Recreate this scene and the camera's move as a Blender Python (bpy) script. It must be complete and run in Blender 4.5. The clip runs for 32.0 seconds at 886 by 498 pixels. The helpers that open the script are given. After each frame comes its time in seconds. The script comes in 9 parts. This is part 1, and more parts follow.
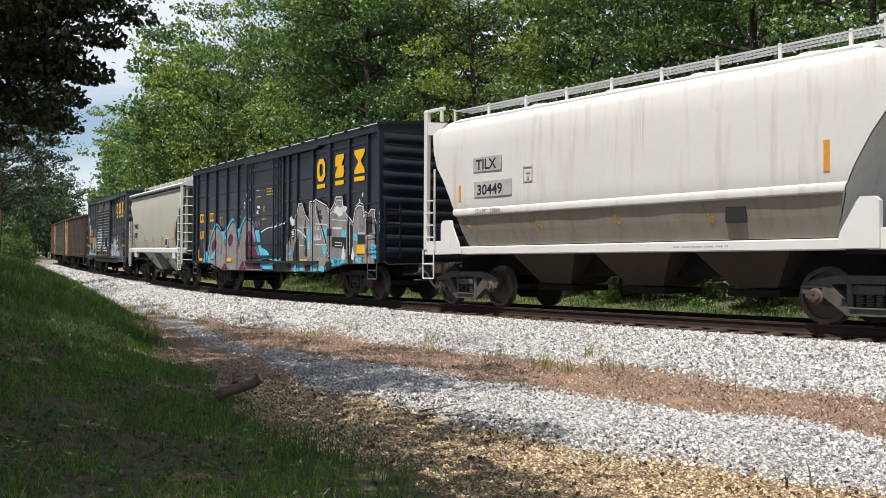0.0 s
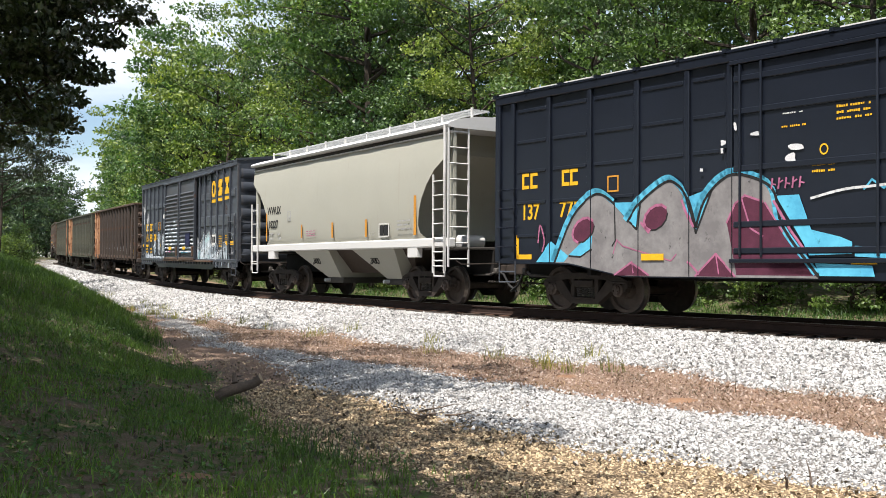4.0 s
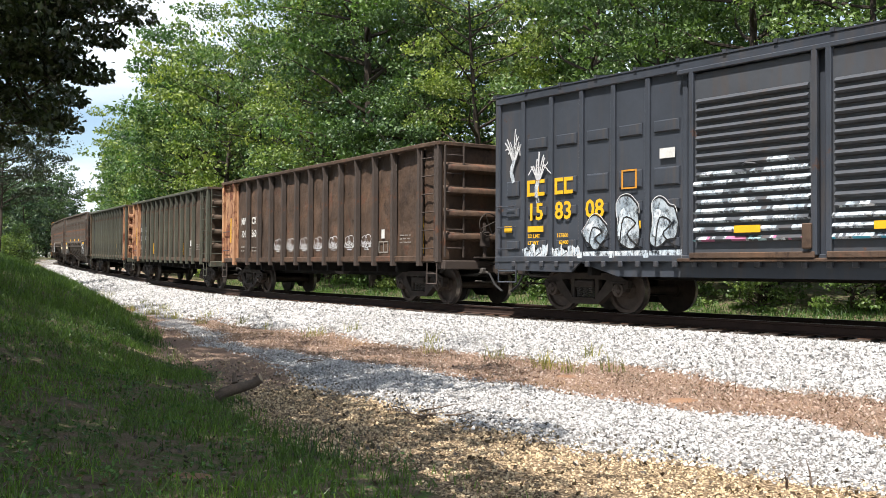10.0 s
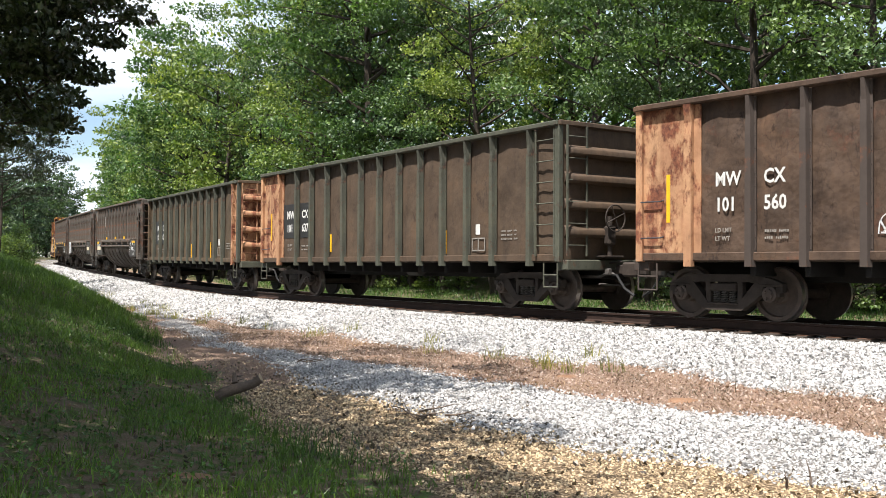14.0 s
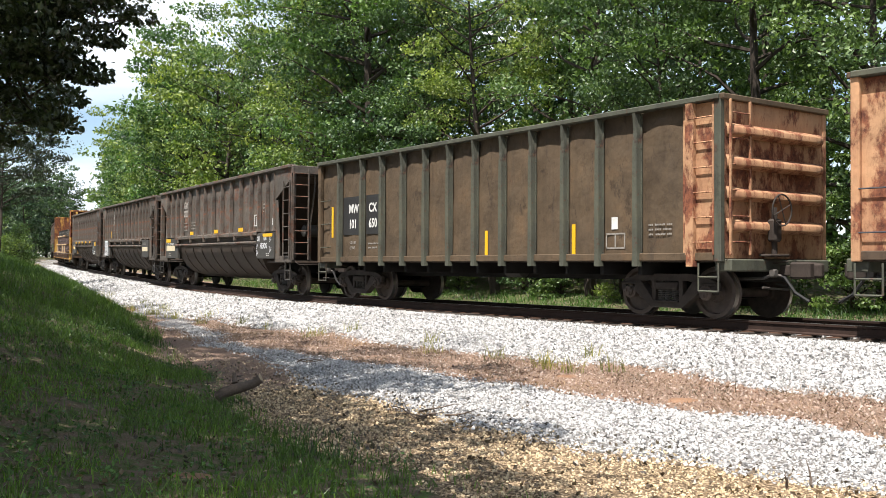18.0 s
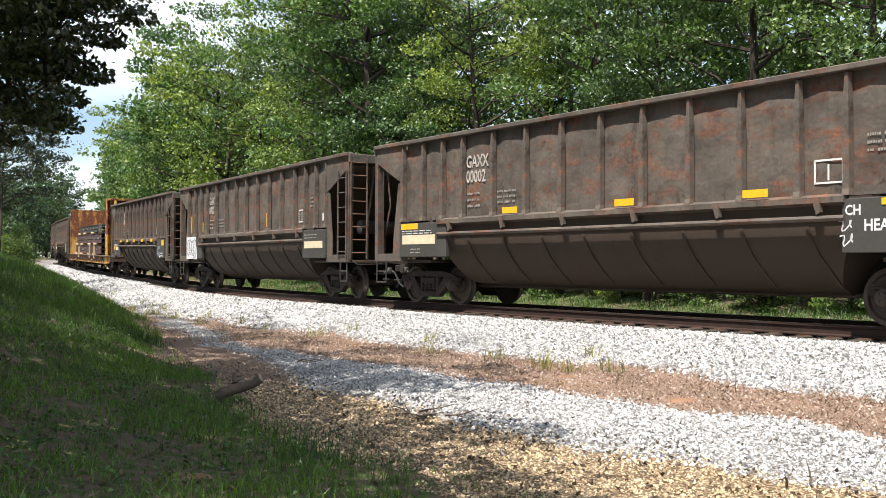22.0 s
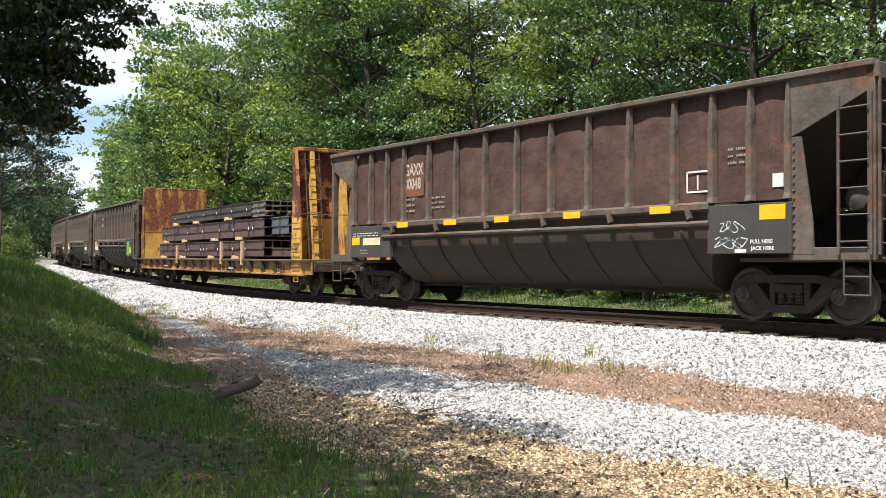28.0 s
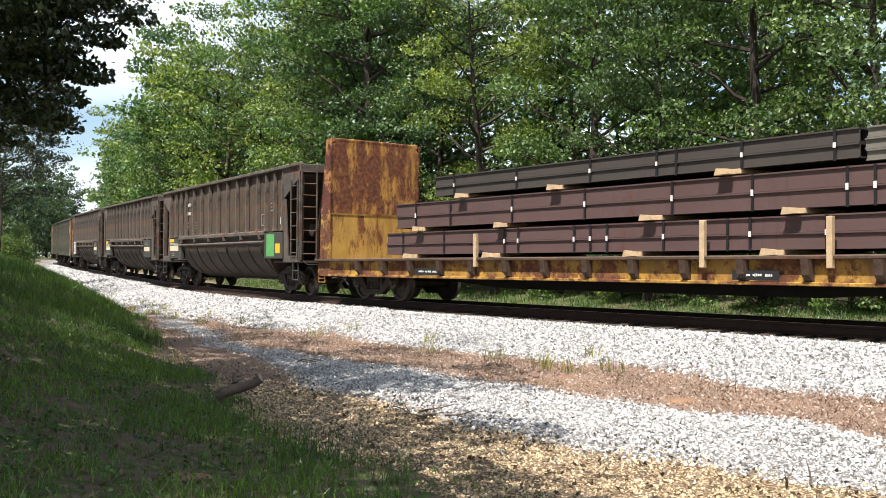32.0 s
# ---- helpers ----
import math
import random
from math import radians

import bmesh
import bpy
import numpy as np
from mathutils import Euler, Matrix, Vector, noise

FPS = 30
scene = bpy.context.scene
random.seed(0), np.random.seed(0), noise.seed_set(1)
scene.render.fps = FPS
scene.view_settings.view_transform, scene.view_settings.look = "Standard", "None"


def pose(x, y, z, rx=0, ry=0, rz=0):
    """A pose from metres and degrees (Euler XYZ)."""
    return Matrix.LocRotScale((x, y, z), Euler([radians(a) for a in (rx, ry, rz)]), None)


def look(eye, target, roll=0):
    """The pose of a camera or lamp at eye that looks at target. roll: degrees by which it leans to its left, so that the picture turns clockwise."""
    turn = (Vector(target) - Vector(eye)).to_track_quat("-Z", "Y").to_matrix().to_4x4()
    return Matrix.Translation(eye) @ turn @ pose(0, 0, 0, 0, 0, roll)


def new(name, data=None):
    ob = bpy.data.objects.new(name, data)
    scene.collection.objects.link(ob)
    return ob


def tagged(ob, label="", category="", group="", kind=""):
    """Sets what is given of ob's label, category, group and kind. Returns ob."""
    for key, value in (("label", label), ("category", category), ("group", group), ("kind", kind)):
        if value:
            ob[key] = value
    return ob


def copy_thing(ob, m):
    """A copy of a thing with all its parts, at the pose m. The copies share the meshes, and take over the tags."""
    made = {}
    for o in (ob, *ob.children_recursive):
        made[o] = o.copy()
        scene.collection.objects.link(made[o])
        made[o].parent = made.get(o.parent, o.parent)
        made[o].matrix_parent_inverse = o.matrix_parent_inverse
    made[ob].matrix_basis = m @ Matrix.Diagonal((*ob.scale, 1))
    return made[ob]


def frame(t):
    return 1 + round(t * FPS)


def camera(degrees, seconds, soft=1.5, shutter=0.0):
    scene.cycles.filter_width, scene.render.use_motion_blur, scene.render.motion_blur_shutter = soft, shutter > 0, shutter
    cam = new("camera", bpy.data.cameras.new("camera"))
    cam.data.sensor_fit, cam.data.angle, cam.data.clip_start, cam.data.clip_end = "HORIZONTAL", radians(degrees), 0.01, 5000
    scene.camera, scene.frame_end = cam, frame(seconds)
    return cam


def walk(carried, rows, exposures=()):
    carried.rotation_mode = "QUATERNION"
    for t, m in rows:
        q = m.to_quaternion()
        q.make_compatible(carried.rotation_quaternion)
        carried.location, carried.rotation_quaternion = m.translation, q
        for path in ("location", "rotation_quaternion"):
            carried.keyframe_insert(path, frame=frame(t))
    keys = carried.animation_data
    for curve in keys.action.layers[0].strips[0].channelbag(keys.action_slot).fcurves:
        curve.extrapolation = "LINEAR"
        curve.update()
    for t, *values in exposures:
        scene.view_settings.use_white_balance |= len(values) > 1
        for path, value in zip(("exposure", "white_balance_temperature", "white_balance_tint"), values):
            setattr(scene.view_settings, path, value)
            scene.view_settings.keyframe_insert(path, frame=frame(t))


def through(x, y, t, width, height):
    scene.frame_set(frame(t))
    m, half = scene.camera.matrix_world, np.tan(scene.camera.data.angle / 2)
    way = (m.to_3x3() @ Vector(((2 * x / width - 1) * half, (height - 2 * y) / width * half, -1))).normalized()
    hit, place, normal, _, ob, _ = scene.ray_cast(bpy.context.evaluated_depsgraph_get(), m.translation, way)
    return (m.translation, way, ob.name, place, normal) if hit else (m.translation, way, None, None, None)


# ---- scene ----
from collections import defaultdict

# ---- camera ----
EYE = (0.0, 0.0, 0.883)
YAW, TILT = radians(40.46), radians(1.422)
POSE = look(EYE, (EYE[0] - math.cos(YAW) * math.cos(TILT), EYE[1] + math.sin(YAW) * math.cos(TILT), EYE[2] + math.sin(TILT)))
cam = camera(48.76, 32.0, soft=0.85)
walk(cam, [(0, POSE), (32, POSE)], [(0, 0.50), (1.5, 0.78), (4.0, 0.87), (7.0, 0.90), (9.0, 0.98), (12.0, 1.04), (32.0, 1.02)])

# ---- light ----
SUN_TO = Vector((0.14, -0.42, 0.89)).normalized()
world = bpy.data.worlds.new("sky")
scene.world = world
world.use_nodes = True
_wn = world.node_tree.nodes
_sky = _wn.new("ShaderNodeTexSky")
_sky.sky_type = "NISHITA"
_sky.sun_disc = False
_sky.sun_elevation = math.asin(SUN_TO.z)
_sky.sun_rotation = math.atan2(SUN_TO.x, SUN_TO.y)
_sky.air_density, _sky.dust_density, _sky.ozone_density = 1.0, 0.9, 1.2
_bg = _wn["Background"]
_bg.inputs["Strength"].default_value = 0.088
# thin bright summer cloud, mixed into the sky
_tc = _wn.new("ShaderNodeTexCoord")
_mp = _wn.new("ShaderNodeMapping")
_mp.inputs["Scale"].default_value = (1.6, 1.6, 4.0)
_cn = _wn.new("ShaderNodeTexNoise")
_cn.inputs["Scale"].default_value, _cn.inputs["Detail"].default_value = 2.6, 7.0
_cr = _wn.new("ShaderNodeValToRGB")
_cr.color_ramp.elements[0].position, _cr.color_ramp.elements[1].position = 0.40, 0.63
_cm = _wn.new("ShaderNodeMix")
_cm.data_type = "RGBA"
_wl = world.node_tree.links
_wl.new(_tc.outputs["Generated"], _mp.inputs["Vector"])
_wl.new(_mp.outputs["Vector"], _cn.inputs["Vector"])
_wl.new(_cn.outputs["Fac"], _cr.inputs["Fac"])
_wl.new(_cr.outputs["Color"], _cm.inputs["Factor"])
_wl.new(_sky.outputs["Color"], _cm.inputs["A"])
_cm.inputs["B"].default_value = (6.8, 7.3, 7.9, 1)
_wl.new(_cm.outputs["Result"], _bg.inputs["Color"])
sun_data = bpy.data.lights.new("sun", "SUN")
sun_data.energy, sun_data.angle, sun_data.color = 5.0, radians(0.53), (1.0, 0.95, 0.90)
sun = new("sun", sun_data)
sun.matrix_world = look(SUN_TO * 80, (0, 0, 0))


# ---- the line of the track: s in metres along it, rising with the train's way ----
STEP = 0.5
S_GRID = np.arange(-420, 260, STEP)
_k = np.interp(S_GRID, [-260, -200, -130, -95, -70, -47, -25, -10, 30, 80], [0, 0.001, 0.002, 0.002, 0.001, 0.0008, 0.0072, 0.0049, 0.0047, 0.002])
_i0 = int(np.argmin(abs(S_GRID)))
_th = np.concatenate([[0], np.cumsum((_k[1:] + _k[:-1]) / 2 * STEP)])
_th -= _th[_i0]
_cx = np.concatenate([[0], np.cumsum((np.cos(_th)[1:] + np.cos(_th)[:-1]) / 2 * STEP)])
_cy = np.concatenate([[0], np.cumsum((np.sin(_th)[1:] + np.sin(_th)[:-1]) / 2 * STEP)])
TX, TY, TH = _cx - _cx[_i0], _cy - _cy[_i0] + 15.505, _th
_grade = np.interp(S_GRID, [-260, -150, -120, -45, -25, 60, 120], [0.0, 0.004, 0.0244, 0.0244, 0.0079, 0.0079, 0.0])
TZ = -np.concatenate([[0], np.cumsum((_grade[1:] + _grade[:-1]) / 2 * STEP)])
TZ -= TZ[_i0]


def on_track(s, u=0.0, z=0.0):
    """World point at s along the track, u metres towards the meadow side, z over the rail top."""
    x, y, h, a = (float(np.interp(s, S_GRID, v)) for v in (TX, TY, TZ, TH))
    return Vector((x + u * math.sin(a), y - u * math.cos(a), h + z))


def track_coords(x, y):
    """Arrays of world x, y into s and u of the track."""
    x, y = np.atleast_1d(np.asarray(x, float)), np.atleast_1d(np.asarray(y, float))
    s, u = np.empty_like(x), np.empty_like(x)
    for i in range(0, len(x), 4000):
        a, b = x[i:i + 4000], y[i:i + 4000]
        j = np.argmin((a[:, None] - TX[None, ::2]) ** 2 + (b[:, None] - TY[None, ::2]) ** 2, axis=1) * 2
        dx, dy = a - TX[j], b - TY[j]
        s[i:i + 4000] = S_GRID[j] + dx * np.cos(TH[j]) + dy * np.sin(TH[j])
        u[i:i + 4000] = dx * np.sin(TH[j]) - dy * np.cos(TH[j])
    return s, u


def wave(x, y, scale, seed=0.0):
    """Cheap smooth unevenness between -1 and 1."""
    a, b = x / scale + seed, y / scale - seed * 1.7
    return (np.sin(a * 2.1 + 1.3 * np.sin(b * 1.7)) + np.sin(b * 2.9 + 1.1 * np.sin(a * 2.3 + seed)) + np.sin((a + b) * 4.3 + seed)) / 3


def edge_of_grass(s):
    """u at which the near meadow's grass begins."""
    return np.interp(s, [-110, -85, -52, -35, -24, -15, -11, -8.5, -5, 5, 30], [3.0, 3.4, 4.3, 4.9, 6.4, 9.0, 10.2, 10.9, 11.2, 13.2, 15.0])


def ground_height(x, y, rough=1.0):
    x, y = np.atleast_1d(np.asarray(x, float)), np.atleast_1d(np.asarray(y, float))
    s, u = track_coords(x, y)
    z = np.interp(s, S_GRID, TZ)
    prof = np.interp(u, [-400, -60, -14, -7.5, -4.2, -1.75, 1.75, 4.4, 6.0, 400], [2.0, 1.5, 0.2, -0.55, -0.66, -0.23, -0.23, -0.64, -0.62, -0.62])
    e = edge_of_grass(s)
    over = np.maximum(u - e, 0)
    slope = np.interp(s, [-110, -70, -45, -20, -12, -6, 10], [0.5, 0.7, 0.85, 0.75, 0.40, 0.10, 0.03])
    cap = np.interp(s, [-80, -30, -18, -10, 0], [2.4, 2.3, 2.1, 1.3, 0.4])
    bank = cap * (1 - np.exp(-over * slope / np.maximum(cap, 0.1)))
    z = z + prof + bank
    soft = np.clip((np.abs(u) - 1.7) / 2.0, 0, 1)
    z = z + rough * soft * (0.035 * wave(x, y, 1.3, 2.0) + 0.06 * wave(x, y, 4.5, 5.0) * np.clip(over + (u < -5) * 2, 0, 1))
    return z

# ---- mesh building ----
class Geo:
    """Collects vertices and faces of one part."""

    def __init__(self):
        self.v, self.f = [], []

    def add(self, verts, faces):
        n = len(self.v)
        self.v.extend(tuple(p) for p in verts)
        self.f.extend(tuple(i + n for i in q) for q in faces)
        return self

    def box(self, x0, x1, y0, y1, z0, z1, c=0.0, m=None):
        """A box, its edges chamfered by c."""
        if x0 > x1:
            x0, x1 = x1, x0
        if y0 > y1:
            y0, y1 = y1, y0
        if z0 > z1:
            z0, z1 = z1, z0
        c = min(c, (x1 - x0) * 0.3, (y1 - y0) * 0.3, (z1 - z0) * 0.3)
        if c <= 0:
            vs = [(x, y, z) for x in (x0, x1) for y in (y0, y1) for z in (z0, z1)]
            fs = [(0, 1, 3, 2), (4, 6, 7, 5), (0, 4, 5, 1), (2, 3, 7, 6), (0, 2, 6, 4), (1, 5, 7, 3)]
        else:
            lo, hi = (x0, y0, z0), (x1, y1, z1)
            vs, at = [], {}
            for sx in (0, 1):
                for sy in (0, 1):
                    for sz in (0, 1):
                        sg = (sx, sy, sz)
                        for a in range(3):
                            p = [(hi if sg[i] else lo)[i] + (0 if i == a else (-c if sg[i] else c)) for i in range(3)]
                            at[sg, a] = len(vs)
                            vs.append(p)
            fs = []
            for a in range(3):
                b, d = (a + 1) % 3, (a + 2) % 3
                for sa in (0, 1):
                    q = []
                    for sb, sd in ((0, 0), (1, 0), (1, 1), (0, 1)):
                        sg = [0, 0, 0]
                        sg[a], sg[b], sg[d] = sa, sb, sd
                        q.append(at[tuple(sg), a])
                    fs.append(tuple(q if sa else q[::-1]))
                for sb in (0, 1):
                    for sd in (0, 1):
                        q = []
                        for sa, ax in ((0, b), (1, b), (1, d), (0, d)):
                            sg = [0, 0, 0]
                            sg[a], sg[b], sg[d] = sa, sb, sd
                            q.append(at[tuple(sg), ax])
                        fs.append(tuple(q if sb == sd else q[::-1]))
            for sx in (0, 1):
                for sy in (0, 1):
                    for sz in (0, 1):
                        q = [at[(sx, sy, sz), a] for a in range(3)]
                        fs.append(tuple(q if (sx + sy + sz) % 2 else q[::-1]))
        if m is not None:
            vs = [m @ Vector(p) for p in vs]
        return self.add(vs, fs)

    def prism(self, poly, axis, a, b, m=None):
        """A polygon extruded along an axis from a to b. poly gives the two other coordinates in the order of x, y, z."""
        n = len(poly)

        def put(p, t):
            q = list(p)
            q.insert(axis, t)
            return q
        vs = [put(p, a) for p in poly] + [put(p, b) for p in poly]
        if m is not None:
            vs = [m @ Vector(p) for p in vs]
        fs = [tuple(range(n))[::-1], tuple(range(n, 2 * n))] + [(i, (i + 1) % n, n + (i + 1) % n, n + i) for i in range(n)]
        return self.add(vs, fs)

    def tube(self, path, r, n=6, closed_ends=True):
        """A round bar along a path of points; r is one radius or one for each point."""
        pts = [Vector(p) for p in path]
        rings = []
        up0 = None
        for i, p in enumerate(pts):
            d = (pts[min(i + 1, len(pts) - 1)] - pts[max(i - 1, 0)]).normalized()
            a = up0 if up0 is not None and abs(up0.dot(d)) < 0.95 else (Vector((0, 0, 1)) if abs(d.z) < 0.9 else Vector((1, 0, 0)))
            s = d.cross(a).normalized()
            t = s.cross(d).normalized()
            up0 = t
            rr = r[i] if isinstance(r, (list, tuple)) else r
            rings.append([p + (s * math.cos(2 * math.pi * k / n) + t * math.sin(2 * math.pi * k / n)) * rr for k in range(n)])
        vs = [q for ring in rings for q in ring]
        fs = [(i * n + k, i * n + (k + 1) % n, (i + 1) * n + (k + 1) % n, (i + 1) * n + k) for i in range(len(rings) - 1) for k in range(n)]
        if closed_ends:
            fs += [tuple(range(n))[::-1], tuple(range((len(rings) - 1) * n, len(rings) * n))]
        return self.add(vs, fs)

    def lathe(self, prof, axis=1, n=20, at=(0, 0, 0)):
        """Profile of (radius, way along the axis) turned about an axis (1: y, 2: z, 0: x)."""
        vs = []
        for r, a in prof:
            for k in range(n):
                c, s = math.cos(2 * math.pi * k / n) * r, math.sin(2 * math.pi * k / n) * r
                p = {0: (a, c, s), 1: (c, a, s), 2: (c, s, a)}[axis]
                vs.append((p[0] + at[0], p[1] + at[1], p[2] + at[2]))
        m = len(prof)
        fs = [(i * n + k, i * n + (k + 1) % n, (i + 1) * n + (k + 1) % n, (i + 1) * n + k) for i in range(m - 1) for k in range(n)]
        fs += [tuple(range(n))[::-1], tuple(range((m - 1) * n, m * n))]
        return self.add(vs, fs)

    def loft(self, sections, caps=True, ring=True):
        """Skin over sections with equal numbers of points."""
        n = len(sections[0])
        vs = [p for s in sections for p in s]
        m = n if ring else n - 1
        fs = [(i * n + k, i * n + (k + 1) % n, (i + 1) * n + (k + 1) % n, (i + 1) * n + k) for i in range(len(sections) - 1) for k in range(m)]
        if caps and ring:
            fs += [tuple(range(n))[::-1], tuple(range((len(sections) - 1) * n, len(sections) * n))]
        return self.add(vs, fs)

    def mesh(self, name, smooth=0.0):
        me = bpy.data.meshes.new(name)
        me.from_pydata(self.v, [], self.f)
        bm = bmesh.new()
        bm.from_mesh(me)
        bmesh.ops.recalc_face_normals(bm, faces=bm.faces)
        bm.to_mesh(me)
        bm.free()
        if smooth:
            for p in me.polygons:
                p.use_smooth = True
            me.set_sharp_from_angle(angle=radians(smooth))
        return me


def thing(name, label, category, group="", kind=""):
    return tagged(new(name), label, category, group, kind)


def part(name, geo, material, parent, label="", smooth=0.0, m=None):
    """Links a Geo (or a mesh) as one mesh object under a thing or part."""
    me = geo.mesh(name, smooth) if isinstance(geo, Geo) else geo
    if material is not None and not me.materials:
        me.materials.append(material)
    ob = new(name, me)
    if parent is not None:
        ob.parent = parent
    if m is not None:
        ob.matrix_basis = m
    return tagged(ob, label) if label else ob


def solid(name, geo, material, label, category, group="", kind="", smooth=0.0):
    return tagged(part(name, geo, material, None, "", smooth), label, category, group, kind)


def quick_mesh(name, verts, faces_n, loops, material, smooth=False):
    """A mesh from numpy arrays: verts (n, 3), all faces with faces_n corners."""
    me = bpy.data.meshes.new(name)
    verts = np.ascontiguousarray(verts, dtype=np.float32)
    loops = np.ascontiguousarray(loops, dtype=np.int32).ravel()
    nf = len(loops) // faces_n
    me.vertices.add(len(verts))
    me.vertices.foreach_set("co", verts.ravel())
    me.loops.add(len(loops))
    me.loops.foreach_set("vertex_index", loops)
    me.polygons.add(nf)
    me.polygons.foreach_set("loop_start", np.arange(0, len(loops), faces_n, dtype=np.int32))
    me.polygons.foreach_set("use_smooth", np.full(nf, smooth))
    me.update(calc_edges=True)
    me.validate()
    me.materials.append(material)
    return me


def lettering(text, size, material, parent, m, name="lettering", spacing=1.0, wide=1.0):
    """Painted letters, laid 4 mm proud, as a mesh under parent. The letters run along local x, up along local y."""
    cu = bpy.data.curves.new(name, "FONT")
    cu.body, cu.size, cu.space_character = text, size, spacing
    cu.align_x, cu.align_y = "LEFT", "BOTTOM_BASELINE"
    cu.extrude, cu.offset, cu.resolution_u = 0.001, size * 0.022, 2
    ob = new(name, cu)
    bpy.context.view_layer.update()
    me = bpy.data.meshes.new_from_object(ob.evaluated_get(bpy.context.evaluated_depsgraph_get()))
    bpy.data.objects.remove(ob)
    bpy.data.curves.remove(cu)
    me.name = name
    me.materials.clear()
    return part(name, me, material, parent, m=m @ Matrix.Diagonal((wide, 1, 1, 1)))


# ---- materials ----
def nodes_of(name):
    m = bpy.data.materials.new(name)
    m.use_nodes = True
    nt = m.node_tree
    return m, nt.nodes, nt.links, nt.nodes["Principled BSDF"]


def noise_node(n, l, co, scale, detail=5.0, rough=0.6, stretch=None):
    tex = n.new("ShaderNodeTexNoise")
    tex.inputs["Scale"].default_value, tex.inputs["Detail"].default_value, tex.inputs["Roughness"].default_value = scale, detail, rough
    if stretch:
        mp = n.new("ShaderNodeMapping")
        mp.inputs["Scale"].default_value = stretch
        l.new(co, mp.inputs["Vector"])
        l.new(mp.outputs["Vector"], tex.inputs["Vector"])
    else:
        l.new(co, tex.inputs["Vector"])
    return tex.outputs["Fac"]


def ramp(n, l, fac, stops):
    r = n.new("ShaderNodeValToRGB")
    els = r.color_ramp.elements
    while len(els) < len(stops):
        els.new(0.5)
    for e, (p, c) in zip(els, stops):
        e.position, e.color = p, (*c, 1) if len(c) == 3 else c
    l.new(fac, r.inputs["Fac"])
    return r.outputs["Color"]


def mix(n, l, fac, a, b, mode="MIX"):
    x = n.new("ShaderNodeMix")
    x.data_type, x.blend_type = "RGBA", mode
    for sock, val in (("Factor", fac), ("A", a), ("B", b)):
        if hasattr(val, "is_linked"):
            l.new(val, x.inputs[sock])
        elif sock == "Factor":
            x.inputs[sock].default_value = val
        else:
            x.inputs[sock].default_value = (*val, 1)
    return x.outputs["Result"]


def bump(n, l, height, p, strength=0.3, distance=0.02):
    b = n.new("ShaderNodeBump")
    b.inputs["Strength"].default_value, b.inputs["Distance"].default_value = strength, distance
    l.new(height, b.inputs["Height"])
    l.new(b.outputs["Normal"], p.inputs["Normal"])


def object_co(n):
    return n.new("ShaderNodeTexCoord").outputs["Object"]


